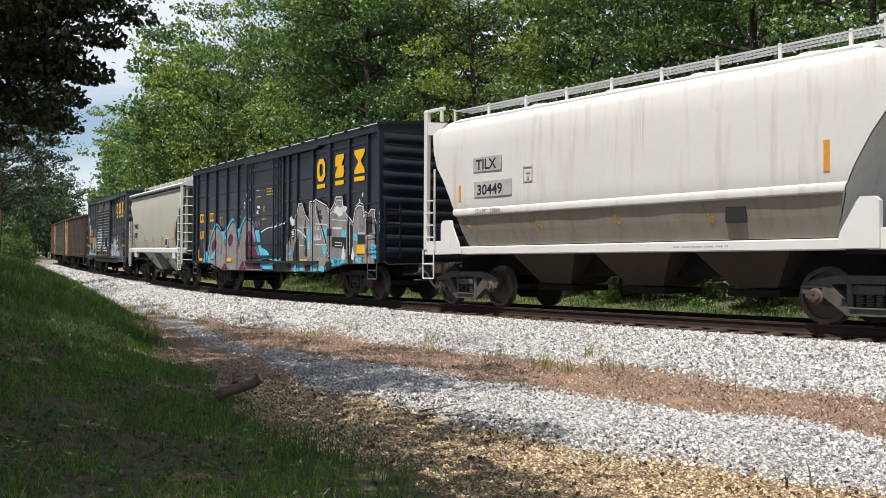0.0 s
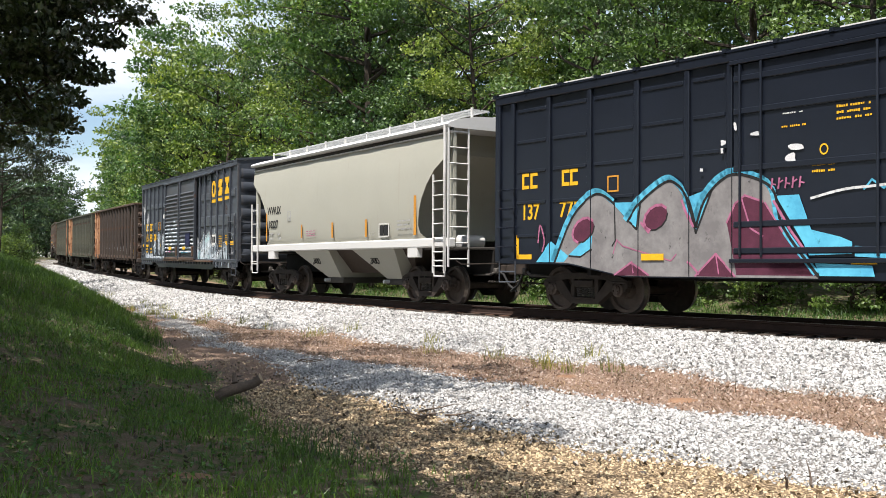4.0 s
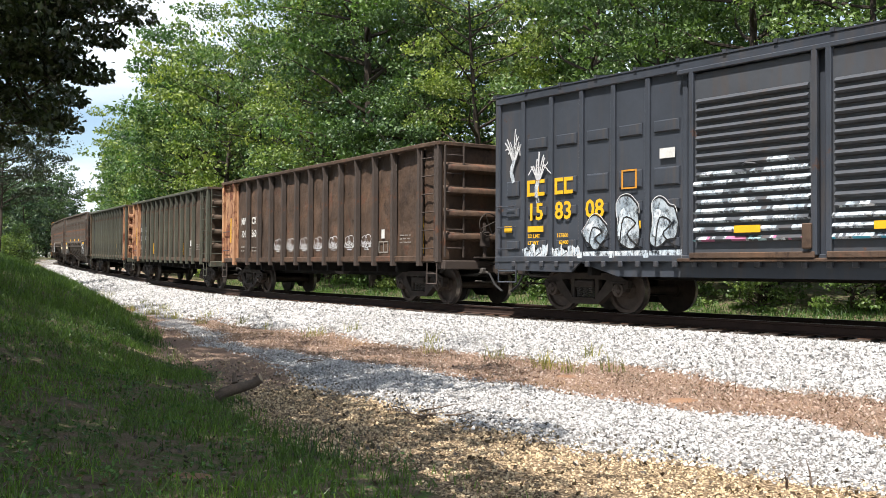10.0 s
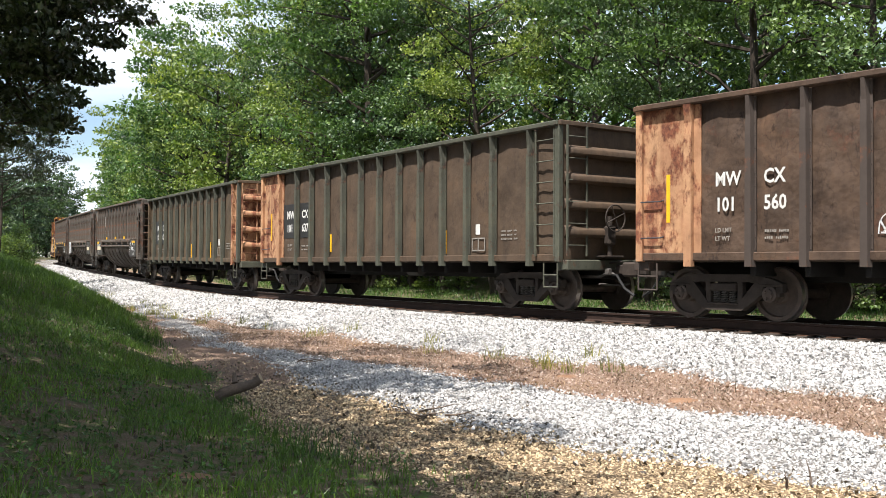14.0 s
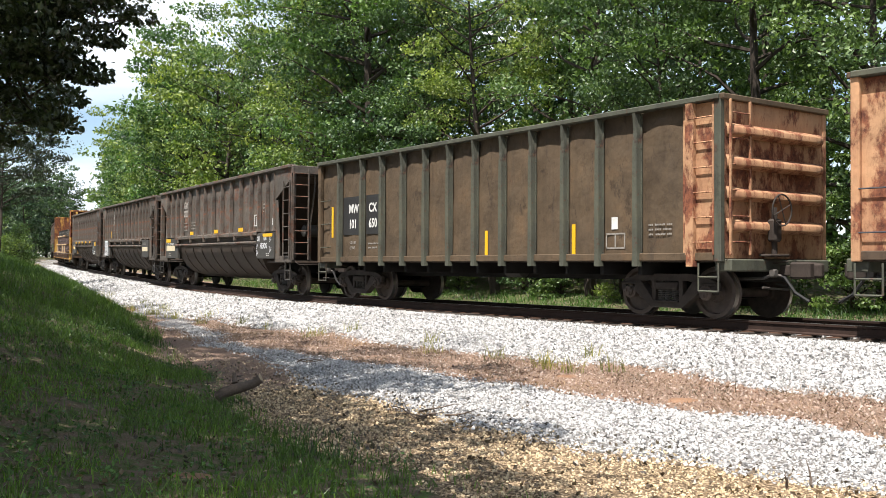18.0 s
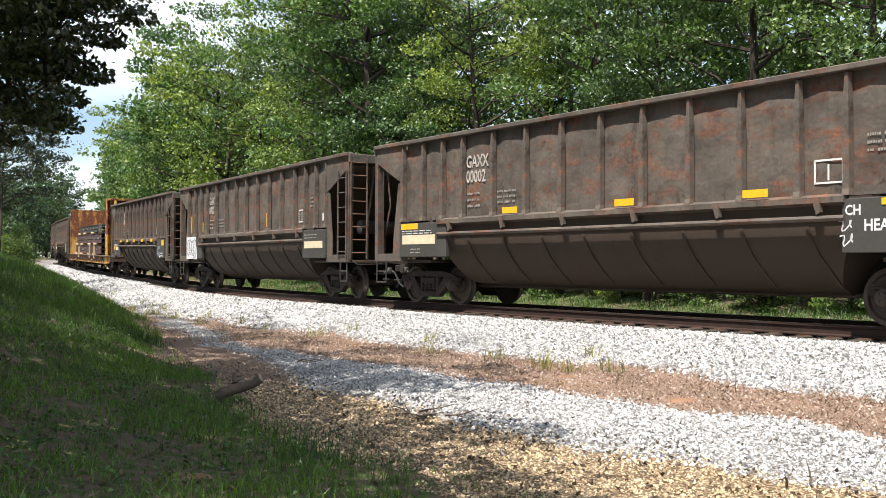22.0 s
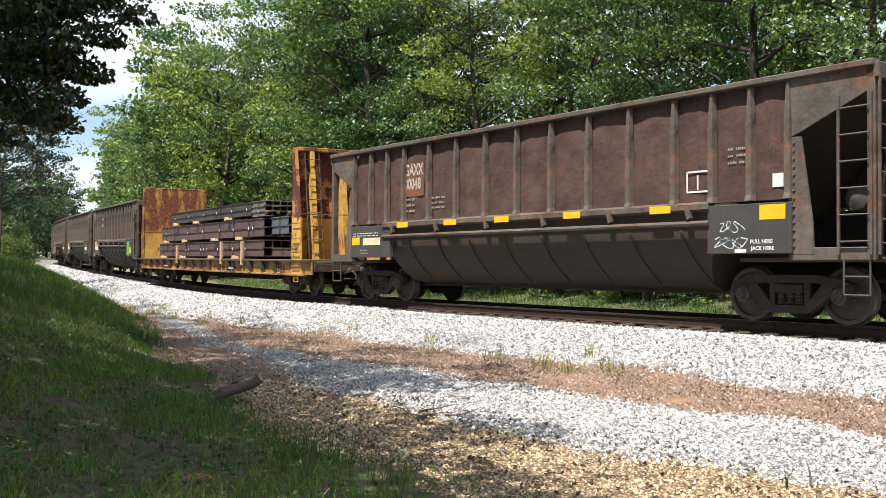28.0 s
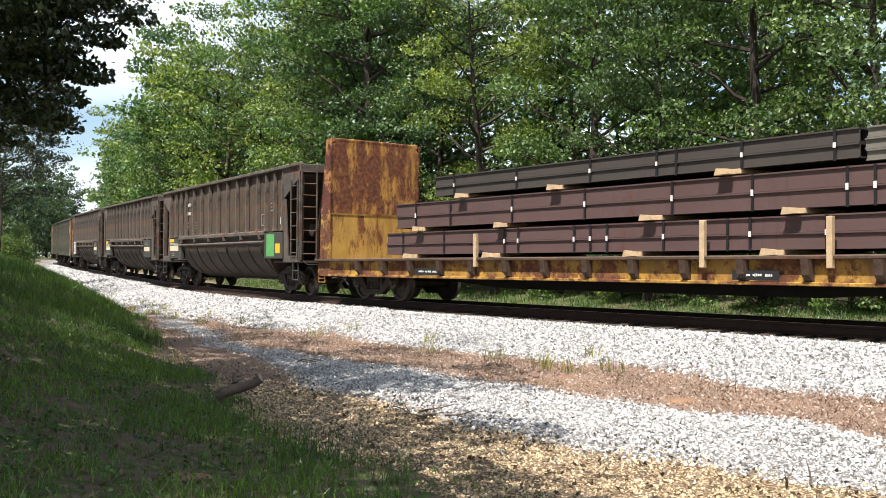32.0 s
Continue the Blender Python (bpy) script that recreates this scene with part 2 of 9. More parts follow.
def painted(name, base, rust=0.2, dirt=(0.06, 0.05, 0.04), dirty=0.35, rough=0.55, fade=0.85, rust_a=(0.10, 0.035, 0.015), rust_b=(0.26, 0.10, 0.04), grain=1.0, dents=0.25, mottle=0.0, grit=0.35, spread=0.07, drip=1.0):
    """Weathered paint on steel: faded patches, hanging streaks of dirt, spots of rust."""
    m, n, l, p = nodes_of(name)
    co = object_co(n)
    big = noise_node(n, l, co, 0.7 * grain, 6, 0.6)
    col = mix(n, l, ramp(n, l, big, [(0.35, (0, 0, 0)), (0.7, (1, 1, 1))]), base, tuple(c * fade for c in base))
    streak = noise_node(n, l, co, 1.0, 6, 0.6, (3.2, 3.2, 0.6) if mottle else (5.0, 5.0, 0.45))
    lo = 0.72 - 0.35 * dirty
    col = mix(n, l, ramp(n, l, streak, [(lo, (0, 0, 0)), (lo + 0.28, (0.75, 0.75, 0.75))]), col, dirt)
    fine = noise_node(n, l, co, 9.0 * grain, 8, 0.7)
    patch = noise_node(n, l, co, 1.6 * grain, 9, 0.72, (1 / drip, 1 / drip, drip) if drip != 1.0 else None)
    lo = 0.70 - 0.34 * rust
    rmask = ramp(n, l, patch, [(lo, (0, 0, 0)), (lo + spread, (1, 1, 1))])
    col = mix(n, l, rmask, col, mix(n, l, ramp(n, l, fine, [(0.35, (0, 0, 0)), (0.65, (1, 1, 1))]), rust_a, rust_b))
    if mottle:
        cloud = noise_node(n, l, co, 1.0, 6, 0.66, (1.0, 1.0, 0.8))
        col = mix(n, l, mottle, col, ramp(n, l, cloud, [(0.30, (0.34, 0.32, 0.31)), (0.46, (0.85, 0.84, 0.83)), (0.56, (1.0, 0.97, 0.93)), (0.70, (1.55, 1.38, 1.18))]), "MULTIPLY")
        smear = noise_node(n, l, co, 2.4, 8, 0.78, (1.0, 1.0, 0.55))
        col = mix(n, l, mottle, col, ramp(n, l, smear, [(0.36, (0.34, 0.32, 0.31)), (0.42, (1, 1, 1))]), "MULTIPLY")
        # thin scrapes and the edges of old water runs
        scrape = noise_node(n, l, co, 2.2, 3, 0.55, (1.0, 1.0, 0.6))
        col = mix(n, l, 0.55 * mottle, col, ramp(n, l, scrape, [(0.475, (1, 1, 1)), (0.492, (0.45, 0.40, 0.37)), (0.500, (1, 1, 1))]), "MULTIPLY")
        run = noise_node(n, l, co, 1.0, 3, 0.5, (6.0, 6.0, 0.3))
        col = mix(n, l, 0.3 * mottle, col, ramp(n, l, run, [(0.50, (1, 1, 1)), (0.62, (0.55, 0.50, 0.47)), (0.70, (1, 1, 1))]), "MULTIPLY")
    col = mix(n, l, grit * 0.6, col, ramp(n, l, fine, [(0.3, (0.35, 0.35, 0.35)), (0.7, (1, 1, 1))]), "MULTIPLY")
    l.new(col, p.inputs["Base Color"])
    rr = mix(n, l, rmask, (rough,) * 3, (0.9,) * 3)
    l.new(rr, p.inputs["Roughness"])
    p.inputs["Specular IOR Level"].default_value = 0.35
    ad = n.new("ShaderNodeMath")
    ad.operation = "MULTIPLY_ADD"
    l.new(fine, ad.inputs[0])
    ad.inputs[1].default_value = 0.10
    l.new(noise_node(n, l, co, 1.8, 3, 0.5) if mottle else big, ad.inputs[2])
    bump(n, l, ad.outputs[0], p, dents, 0.10 if mottle else 0.03)
    return m


def plain(name, base, rough=0.7, metal=0.0, vary=0.25, scale=6.0, relief=0.15):
    m, n, l, p = nodes_of(name)
    co = object_co(n)
    a, b = noise_node(n, l, co, scale, 6), noise_node(n, l, co, scale * 9, 5)
    col = mix(n, l, ramp(n, l, a, [(0.3, (0, 0, 0)), (0.7, (1, 1, 1))]), base, tuple(c * (1 - vary) for c in base))
    col = mix(n, l, 0.4, col, ramp(n, l, b, [(0.3, (0.5, 0.5, 0.5)), (0.7, (1, 1, 1))]), "MULTIPLY")
    l.new(col, p.inputs["Base Color"])
    p.inputs["Roughness"].default_value, p.inputs["Metallic"].default_value = rough, metal
    p.inputs["Specular IOR Level"].default_value = 0.25
    bump(n, l, b, p, relief, 0.01)
    return m


def sprayed(name, base, pale, cover=0.5, scale=2.2):
    """Faded spray paint: two tones, worn through to the sheet in drifts and specks."""
    m, n, l, p = nodes_of(name)
    co = object_co(n)
    tone = noise_node(n, l, co, scale, 7, 0.7)
    l.new(mix(n, l, ramp(n, l, tone, [(0.38, (0, 0, 0)), (0.62, (1, 1, 1))]), base, pale), p.inputs["Base Color"])
    p.inputs["Roughness"].default_value = 0.6
    p.inputs["Specular IOR Level"].default_value = 0.25
    worn = noise_node(n, l, co, scale * 2.7, 9, 0.75, (1.0, 1.0, 0.55))
    lo = 0.66 - 0.44 * cover
    see = n.new("ShaderNodeBsdfTransparent")
    ms = n.new("ShaderNodeMixShader")
    l.new(ramp(n, l, worn, [(lo, (0, 0, 0)), (lo + 0.16, (1, 1, 1))]), ms.inputs["Fac"])
    l.new(see.outputs["BSDF"], ms.inputs[1])
    l.new(p.outputs["BSDF"], ms.inputs[2])
    l.new(ms.outputs["Shader"], n["Material Output"].inputs["Surface"])
    return m


def leafy(name, dark, light, through=0.35):
    """Leaves: each leaf its own shade, light passing through."""
    m, n, l, p = nodes_of(name)
    gi = n.new("ShaderNodeNewGeometry")
    oi = n.new("ShaderNodeObjectInfo")
    col = ramp(n, l, gi.outputs["Random Per Island"], [(0.0, dark), (0.65, tuple((a + b) / 2 for a, b in zip(dark, light))), (1.0, light)])
    tint = ramp(n, l, oi.outputs["Random"], [(0.0, (0.58, 0.74, 0.66)), (0.5, (0.95, 0.95, 0.95)), (1.0, (1.28, 1.18, 0.86))])
    col = mix(n, l, 1.0, col, tint, "MULTIPLY")
    tone = noise_node(n, l, object_co(n), 0.55, 3, 0.55)
    col = mix(n, l, 1.0, col, ramp(n, l, tone, [(0.36, (0.52, 0.60, 0.60)), (0.50, (1, 1, 1)), (0.66, (1.35, 1.28, 1.1))]), "MULTIPLY")
    l.new(col, p.inputs["Base Color"])
    p.inputs["Roughness"].default_value = 0.42
    p.inputs["Specular IOR Level"].default_value = 0.5
    tr = n.new("ShaderNodeBsdfTranslucent")
    l.new(mix(n, l, 1.0, col, (1.1, 1.25, 0.6), "MULTIPLY"), tr.inputs["Color"])
    ms = n.new("ShaderNodeMixShader")
    ms.inputs["Fac"].default_value = through
    l.new(p.outputs["BSDF"], ms.inputs[1])
    l.new(tr.outputs["BSDF"], ms.inputs[2])
    l.new(ms.outputs["Shader"], n["Material Output"].inputs["Surface"])
    return m

# ---- ground materials ----
def ground_material():
    m, n, l, p = nodes_of("ground_cover")
    co = object_co(n)
    at = n.new("ShaderNodeAttribute")
    at.attribute_name = "cover"
    sep = n.new("ShaderNodeSeparateColor")
    l.new(at.outputs["Color"], sep.inputs["Color"])
    edge = noise_node(n, l, co, 2.2, 8, 0.7)
    fine = noise_node(n, l, co, 30.0, 6, 0.7)
    mid = noise_node(n, l, co, 6.0, 7, 0.65)

    def mask(sock):
        a = n.new("ShaderNodeMath")
        a.operation = "ADD"
        l.new(sock, a.inputs[0])
        l.new(edge, a.inputs[1])
        return ramp(n, l, a.outputs[0], [(0.86, (0, 0, 0)), (1.0, (1, 1, 1))])
    soil = mix(n, l, ramp(n, l, mid, [(0.3, (0, 0, 0)), (0.7, (1, 1, 1))]), (0.085, 0.062, 0.045), (0.155, 0.112, 0.080))
    vo = n.new("ShaderNodeTexVoronoi")
    vo.inputs["Scale"].default_value = 38.0
    l.new(co, vo.inputs["Vector"])
    pebble = ramp(n, l, vo.outputs["Color"], [(0.1, (0.20, 0.19, 0.18)), (0.45, (0.38, 0.37, 0.35)), (0.9, (0.58, 0.57, 0.55))])
    pebble = mix(n, l, ramp(n, l, vo.outputs["Distance"], [(0.25, (0, 0, 0)), (0.6, (1, 1, 1))]), pebble, (0.12, 0.11, 0.10))
    tan = mix(n, l, 0.75, pebble, (0.92, 0.62, 0.30), "MULTIPLY")
    dry = mix(n, l, ramp(n, l, fine, [(0.35, (0, 0, 0)), (0.65, (1, 1, 1))]), (0.11, 0.070, 0.050), (0.30, 0.21, 0.155))
    green = mix(n, l, ramp(n, l, fine, [(0.35, (0, 0, 0)), (0.7, (1, 1, 1))]), (0.034, 0.062, 0.014), (0.085, 0.130, 0.030))
    green = mix(n, l, ramp(n, l, mid, [(0.40, (0, 0, 0)), (0.58, (1, 1, 1))]), green, soil)
    col = mix(n, l, mask(sep.outputs["Red"]), tan, pebble)
    col = mix(n, l, mask(sep.outputs["Blue"]), col, dry)
    col = mix(n, l, mask(sep.outputs["Green"]), col, green)
    l.new(col, p.inputs["Base Color"])
    p.inputs["Roughness"].default_value = 0.95
    p.inputs["Specular IOR Level"].default_value = 0.15
    ad = n.new("ShaderNodeMath")
    l.new(vo.outputs["Distance"], ad.inputs[0])
    l.new(fine, ad.inputs[1])
    bump(n, l, ad.outputs[0], p, 0.6, 0.03)
    return m


def cover_at(x, y):
    """Shares of pale gravel, grass and dry straw at world places."""
    s, u = track_coords(x, y)
    e = edge_of_grass(s)
    w = 0.5 * wave(x, y, 3.0, 1.0) + 0.25 * wave(x, y, 1.1, 3.0)
    gl, gh = np.minimum(6.8, e - 1.6), np.minimum(9.2, e - np.interp(s, [-24, -14], [0.6, 1.5]))
    dl = np.minimum(4.2, e - 0.8)

    def band(v, a, b, k=0.6):
        return np.clip((v - a) / k + 0.5, 0, 1) * np.clip((b - v) / k + 0.5, 0, 1)
    uu = u + w * 0.6
    gravel = np.maximum(band(uu, -4.6, dl), band(uu, gl, gh))
    dry = np.maximum(band(uu, dl, gl), 0.8 * band(uu, -6.2, -4.4))
    dry = np.maximum(dry, band(uu, np.maximum(gh, dl), e + 0.3) * np.clip((-9.3 - s) / 2.0, 0, 1))
    grass = np.maximum(np.clip((u + w - e) / 0.8 + 0.5, 0, 1), np.clip((-5.6 - uu) / 0.8 + 0.5, 0, 1))
    return gravel, grass, dry


def axis_lines(lo, hi, a, b, fine, grow):
    """Grid lines: fine between a and b, wider and wider outside."""
    pts = list(np.arange(a, b + fine / 2, fine))
    d = fine
    x = pts[-1]
    while x < hi:
        d *= grow
        x += d
        pts.append(x)
    d, x = fine, pts[0]
    while x > lo:
        d *= grow
        x -= d
        pts.insert(0, x)
    return np.array(pts)


GROUND = ground_material()


def build_ground():
    gx, gy = axis_lines(-2600, 2600, -40, 8, 0.33, 1.10), axis_lines(-2600, 2600, -2, 26, 0.33, 1.10)
    X, Y = np.meshgrid(gx, gy)
    x, y = X.ravel(), Y.ravel()
    z = ground_height(x, y)
    verts = np.stack([x, y, z], 1)
    nx, ny = len(gx), len(gy)
    i = (np.arange(ny - 1)[:, None] * nx + np.arange(nx - 1)[None]).ravel()
    me = quick_mesh("ground", verts, 4, np.stack([i, i + 1, i + nx + 1, i + nx], 1), GROUND, True)
    g, gr, d = cover_at(x, y)
    att = me.color_attributes.new("cover", "FLOAT_COLOR", "POINT")
    att.data.foreach_set("color", np.stack([g, gr, d, np.ones_like(g)], 1).astype(np.float32).ravel())
    tagged(new("ground", me), "ground of ballast, gravel, dry straw and grassy bank beside the track", "ground", kind="structure")


build_ground()

# ---- the track ----
RAIL = plain("rail_steel", (0.050, 0.030, 0.023), 0.75, 0.2, 0.4, 4.0)
RAIL_HEAD = plain("rail_head", (0.45, 0.43, 0.41), 0.3, 0.9, 0.2, 5.0)
TIE = plain("tie_wood", (0.085, 0.068, 0.055), 0.9, 0.0, 0.5, 5.0, 0.5)
PLATE = plain("tie_plate", (0.13, 0.07, 0.045), 0.8, 0.3, 0.4)


def build_track():
    rail_prof = [(-0.07, -0.18), (0.07, -0.18), (0.07, -0.165), (0.012, -0.145), (0.012, -0.045), (0.036, -0.035), (0.036, 0), (-0.036, 0), (-0.036, -0.035), (-0.012, -0.045), (-0.012, -0.145), (-0.07, -0.165)]
    for side in (0.7535, -0.7535):
        g = Geo()
        secs = []
        for s in np.arange(-300, 200.1, 2.5):
            secs.append([tuple(on_track(s, side + a, b)) for a, b in rail_prof])
        g.loft(secs)
        ob = solid("rail", g, RAIL, "rust-brown steel rail with a worn bright head", "rail", "rails of the track", smooth=30)
        h = Geo()
        h.loft([[tuple(on_track(s, side + a, b)) for a, b in ((-0.03, 0.001), (0.03, 0.001), (0.03, 0.003), (-0.03, 0.003))] for s in np.arange(-300, 200.1, 2.5)])
        part("rail_head", h, RAIL_HEAD, ob, "polished running surface")
    tie = Geo().box(-0.115, 0.115, -1.3, 1.3, -0.35, -0.185, 0.012)
    tme = tie.mesh("tie")
    tme.materials.append(TIE)
    plate = Geo().box(-0.1, 0.1, -0.19, 0.19, -0.19, -0.172, 0.004).mesh("tie_plate")
    plate.materials.append(PLATE)
    rnd = random.Random(5)
    for i, s in enumerate(np.arange(-118, 26, 0.53)):
        o = tagged(new("tie", tme), "weathered dark timber tie bedded in pale ballast", "railway tie", "ties under the rails")
        a = float(np.interp(s, S_GRID, TH))
        p = on_track(s)
        o.matrix_basis = pose(p.x, p.y, p.z, 0, 0, math.degrees(a) + rnd.uniform(-1.2, 1.2)) @ Matrix.Translation((0, rnd.uniform(-0.05, 0.05), rnd.uniform(-0.015, 0.005)))
        if -45 < s < 4:
            for side in (-0.7535, 0.7535):
                part("tie_plate", plate, PLATE, o, m=Matrix.Translation((0, side, 0)))


build_track()

# ---- trees ----
BARK = plain("bark", (0.070, 0.055, 0.043), 0.95, 0.0, 0.5, 7.0, 0.8)
LEAF_OAK = leafy("leaf_oak", (0.055, 0.100, 0.032), (0.195, 0.275, 0.098), 0.36)
LEAF_LIGHT = leafy("leaf_light", (0.085, 0.138, 0.034), (0.270, 0.335, 0.115), 0.38)
LEAF_DARK = leafy("leaf_dark", (0.038, 0.076, 0.030), (0.140, 0.210, 0.084), 0.32)
LEAF_PINE = leafy("leaf_pine", (0.022, 0.050, 0.022), (0.080, 0.135, 0.055), 0.2)
# near-black: the shade inside the near crowns is put into the leaf colour
LEAF_NEAR_SHADED = leafy("leaf_near_shaded", (0.014, 0.024, 0.009), (0.034, 0.054, 0.017), 0.10)


def leaf_mesh(name, centres, sizes, material, rng, droop=0.35):
    """One kite-shaped, folded leaf at each centre."""
    n = len(centres)
    a = rng.normal(size=(n, 3))
    a[:, 2] -= droop
    a /= np.linalg.norm(a, axis=1)[:, None]
    nn = rng.normal(size=(n, 3)) * 0.75
    nn[:, 2] += 0.9
    b = np.cross(a, nn)
    b /= np.linalg.norm(b, axis=1)[:, None] + 1e-9
    c = np.cross(b, a)
    L = sizes[:, None]
    tip, base = centres + a * L * 0.55, centres - a * L * 0.5
    wl = centres + b * L * 0.34 - a * L * 0.05 + c * L * 0.1
    wr = centres - b * L * 0.34 - a * L * 0.05 + c * L * 0.1
    verts = np.stack([base, wl, tip, wr], 1).reshape(-1, 3)
    i = np.arange(n) * 4
    tris = np.stack([i, i + 2, i + 1, i, i + 3, i + 2], 1)
    return quick_mesh(name, verts, 3, tris, material)


def limb_points(rng, start, way, length, r0, bend=0.25, n=5, lift=0.1):
    pts, rad = [Vector(start)], [r0]
    d = Vector(way).normalized()
    for i in range(n):
        d = (d + Vector((rng.normal() * bend, rng.normal() * bend, rng.normal() * bend * 0.6 + lift))).normalized()
        pts.append(pts[-1] + d * (length / n))
        rad.append(r0 * (1 - (i + 1) / (n + 0.6)))
    return pts, rad


def make_tree(seed, height, spread, low, leaves, leaf_size, leaf_mat, label, name="tree", clump=0.85, group="woods along the track", boughs=(), twigs=True, shell_=0.3):
    """A tree: tapered trunk with limbs, and a crown of single leaves gathered in clumps round the twigs."""
    rng = np.random.default_rng(seed)
    t = thing(name, label, "bush" if name == "bush" else "tree", group)
    g = Geo()
    trunk, rad = limb_points(rng, (0, 0, -0.3), (rng.normal() * 0.05, rng.normal() * 0.05, 1), height * 0.82, height * 0.012 + 0.03, 0.06, 8, 0.25)
    g.tube(trunk, rad, 8)
    tips = []
    nl = int(16 + height * 1.6)
    for i in range(nl):
        f = low + (0.97 - low) * (i + rng.random()) / nl
        k = f * 8
        j = min(int(k), 7)
        p = trunk[j].lerp(trunk[j + 1], k - j)
        ang = i * 2.4 + rng.normal() * 0.4
        ln = spread * (0.5 + 0.6 * math.sin(math.pi * min(1, 0.3 + 0.7 * (1 - f)))) * rng.uniform(0.65, 1.2)
        pts, rr = limb_points(rng, p, (math.cos(ang), math.sin(ang), 0.10 + 0.55 * f), ln, rad[j] * 0.45 + 0.012, 0.2, 5, 0.0)
        g.tube(pts if twigs else pts[::2], rr if twigs else rr[::2], 5 if twigs else 3)
        for q in (3, 5):
            tips.append((pts[q], clump * rng.uniform(0.75, 1.35)))
            for _ in range(1):
                a2 = rng.normal(size=3)
                a2[2] = a2[2] * 0.4 + 0.1
                tw, tr = limb_points(rng, pts[q], a2, ln * 0.34, 0.02, 0.25, 3, 0.0)
                if twigs:
                    g.tube(tw[::3], tr[::3], 3)
                tips.append((tw[3], clump * rng.uniform(0.6, 1.2)))
    hang = []
    for bx in boughs:
        # a long bough that droops to a given place
        e = Vector(bx)
        st = trunk[3]
        pts = [st.lerp(e, q / 6) + Vector((rng.normal() * 0.08, rng.normal() * 0.08, 1.1 * math.sin(math.pi * q / 6) * (1 if q < 6 else 0))) for q in range(7)]
        g.tube(pts, [0.06 * (1 - q / 7.5) for q in range(7)], 5)
        for q in (4, 5, 6):
            hang.append((pts[q], 0.28 if q > 4 else 0.34))
            for _ in range(3):
                a2 = rng.normal(size=3)
                tw, tr = limb_points(rng, pts[q], a2, 0.40, 0.012, 0.25, 3, -0.05)
                g.tube(tw, tr, 3)
                hang.append((tw[3], 0.20))
    part("trunk", g, BARK, t, "rough grey-brown trunk and limbs", 40)

    def scatter(tp, count):
        cen = np.array([p for p, r in tp])
        r = np.array([q for p, q in tp])
        wgt = r ** 2 * (0.04 + rng.random(len(r)) ** 2.2)
        pick = rng.choice(len(cen), count, p=wgt / wgt.sum())
        off = rng.normal(size=(count, 3))
        off /= np.linalg.norm(off, axis=1)[:, None] + 1e-9
        off *= (rng.random(count) ** shell_)[:, None] * r[pick][:, None]
        off[:, 2] = np.where(off[:, 2] > 0, 0.62, 0.26) * off[:, 2]
        pos = cen[pick] + off
        return pos
    pos = scatter(tips, leaves)
    if hang:
        pos = np.concatenate([pos, scatter(hang, 2000 * len(boughs))])
    pos[:, 2] = np.maximum(pos[:, 2], 0.05)
    sz = leaf_size * rng.uniform(0.6, 1.35, len(pos))
    part("crown", leaf_mesh("crown", pos, sz, leaf_mat, rng), leaf_mat, t, "dense summer leaves in loose clumps")
    return t


def put_tree(src, s, u, turn, scale, label=""):
    p = on_track(s, u)
    z = float(ground_height(p.x, p.y)[0])
    src.scale = (scale, scale, scale)
    o = copy_thing(src, pose(p.x, p.y, z, 0, 0, turn))
    src.scale = (1, 1, 1)
    if label:
        tagged(o, label)
    return o


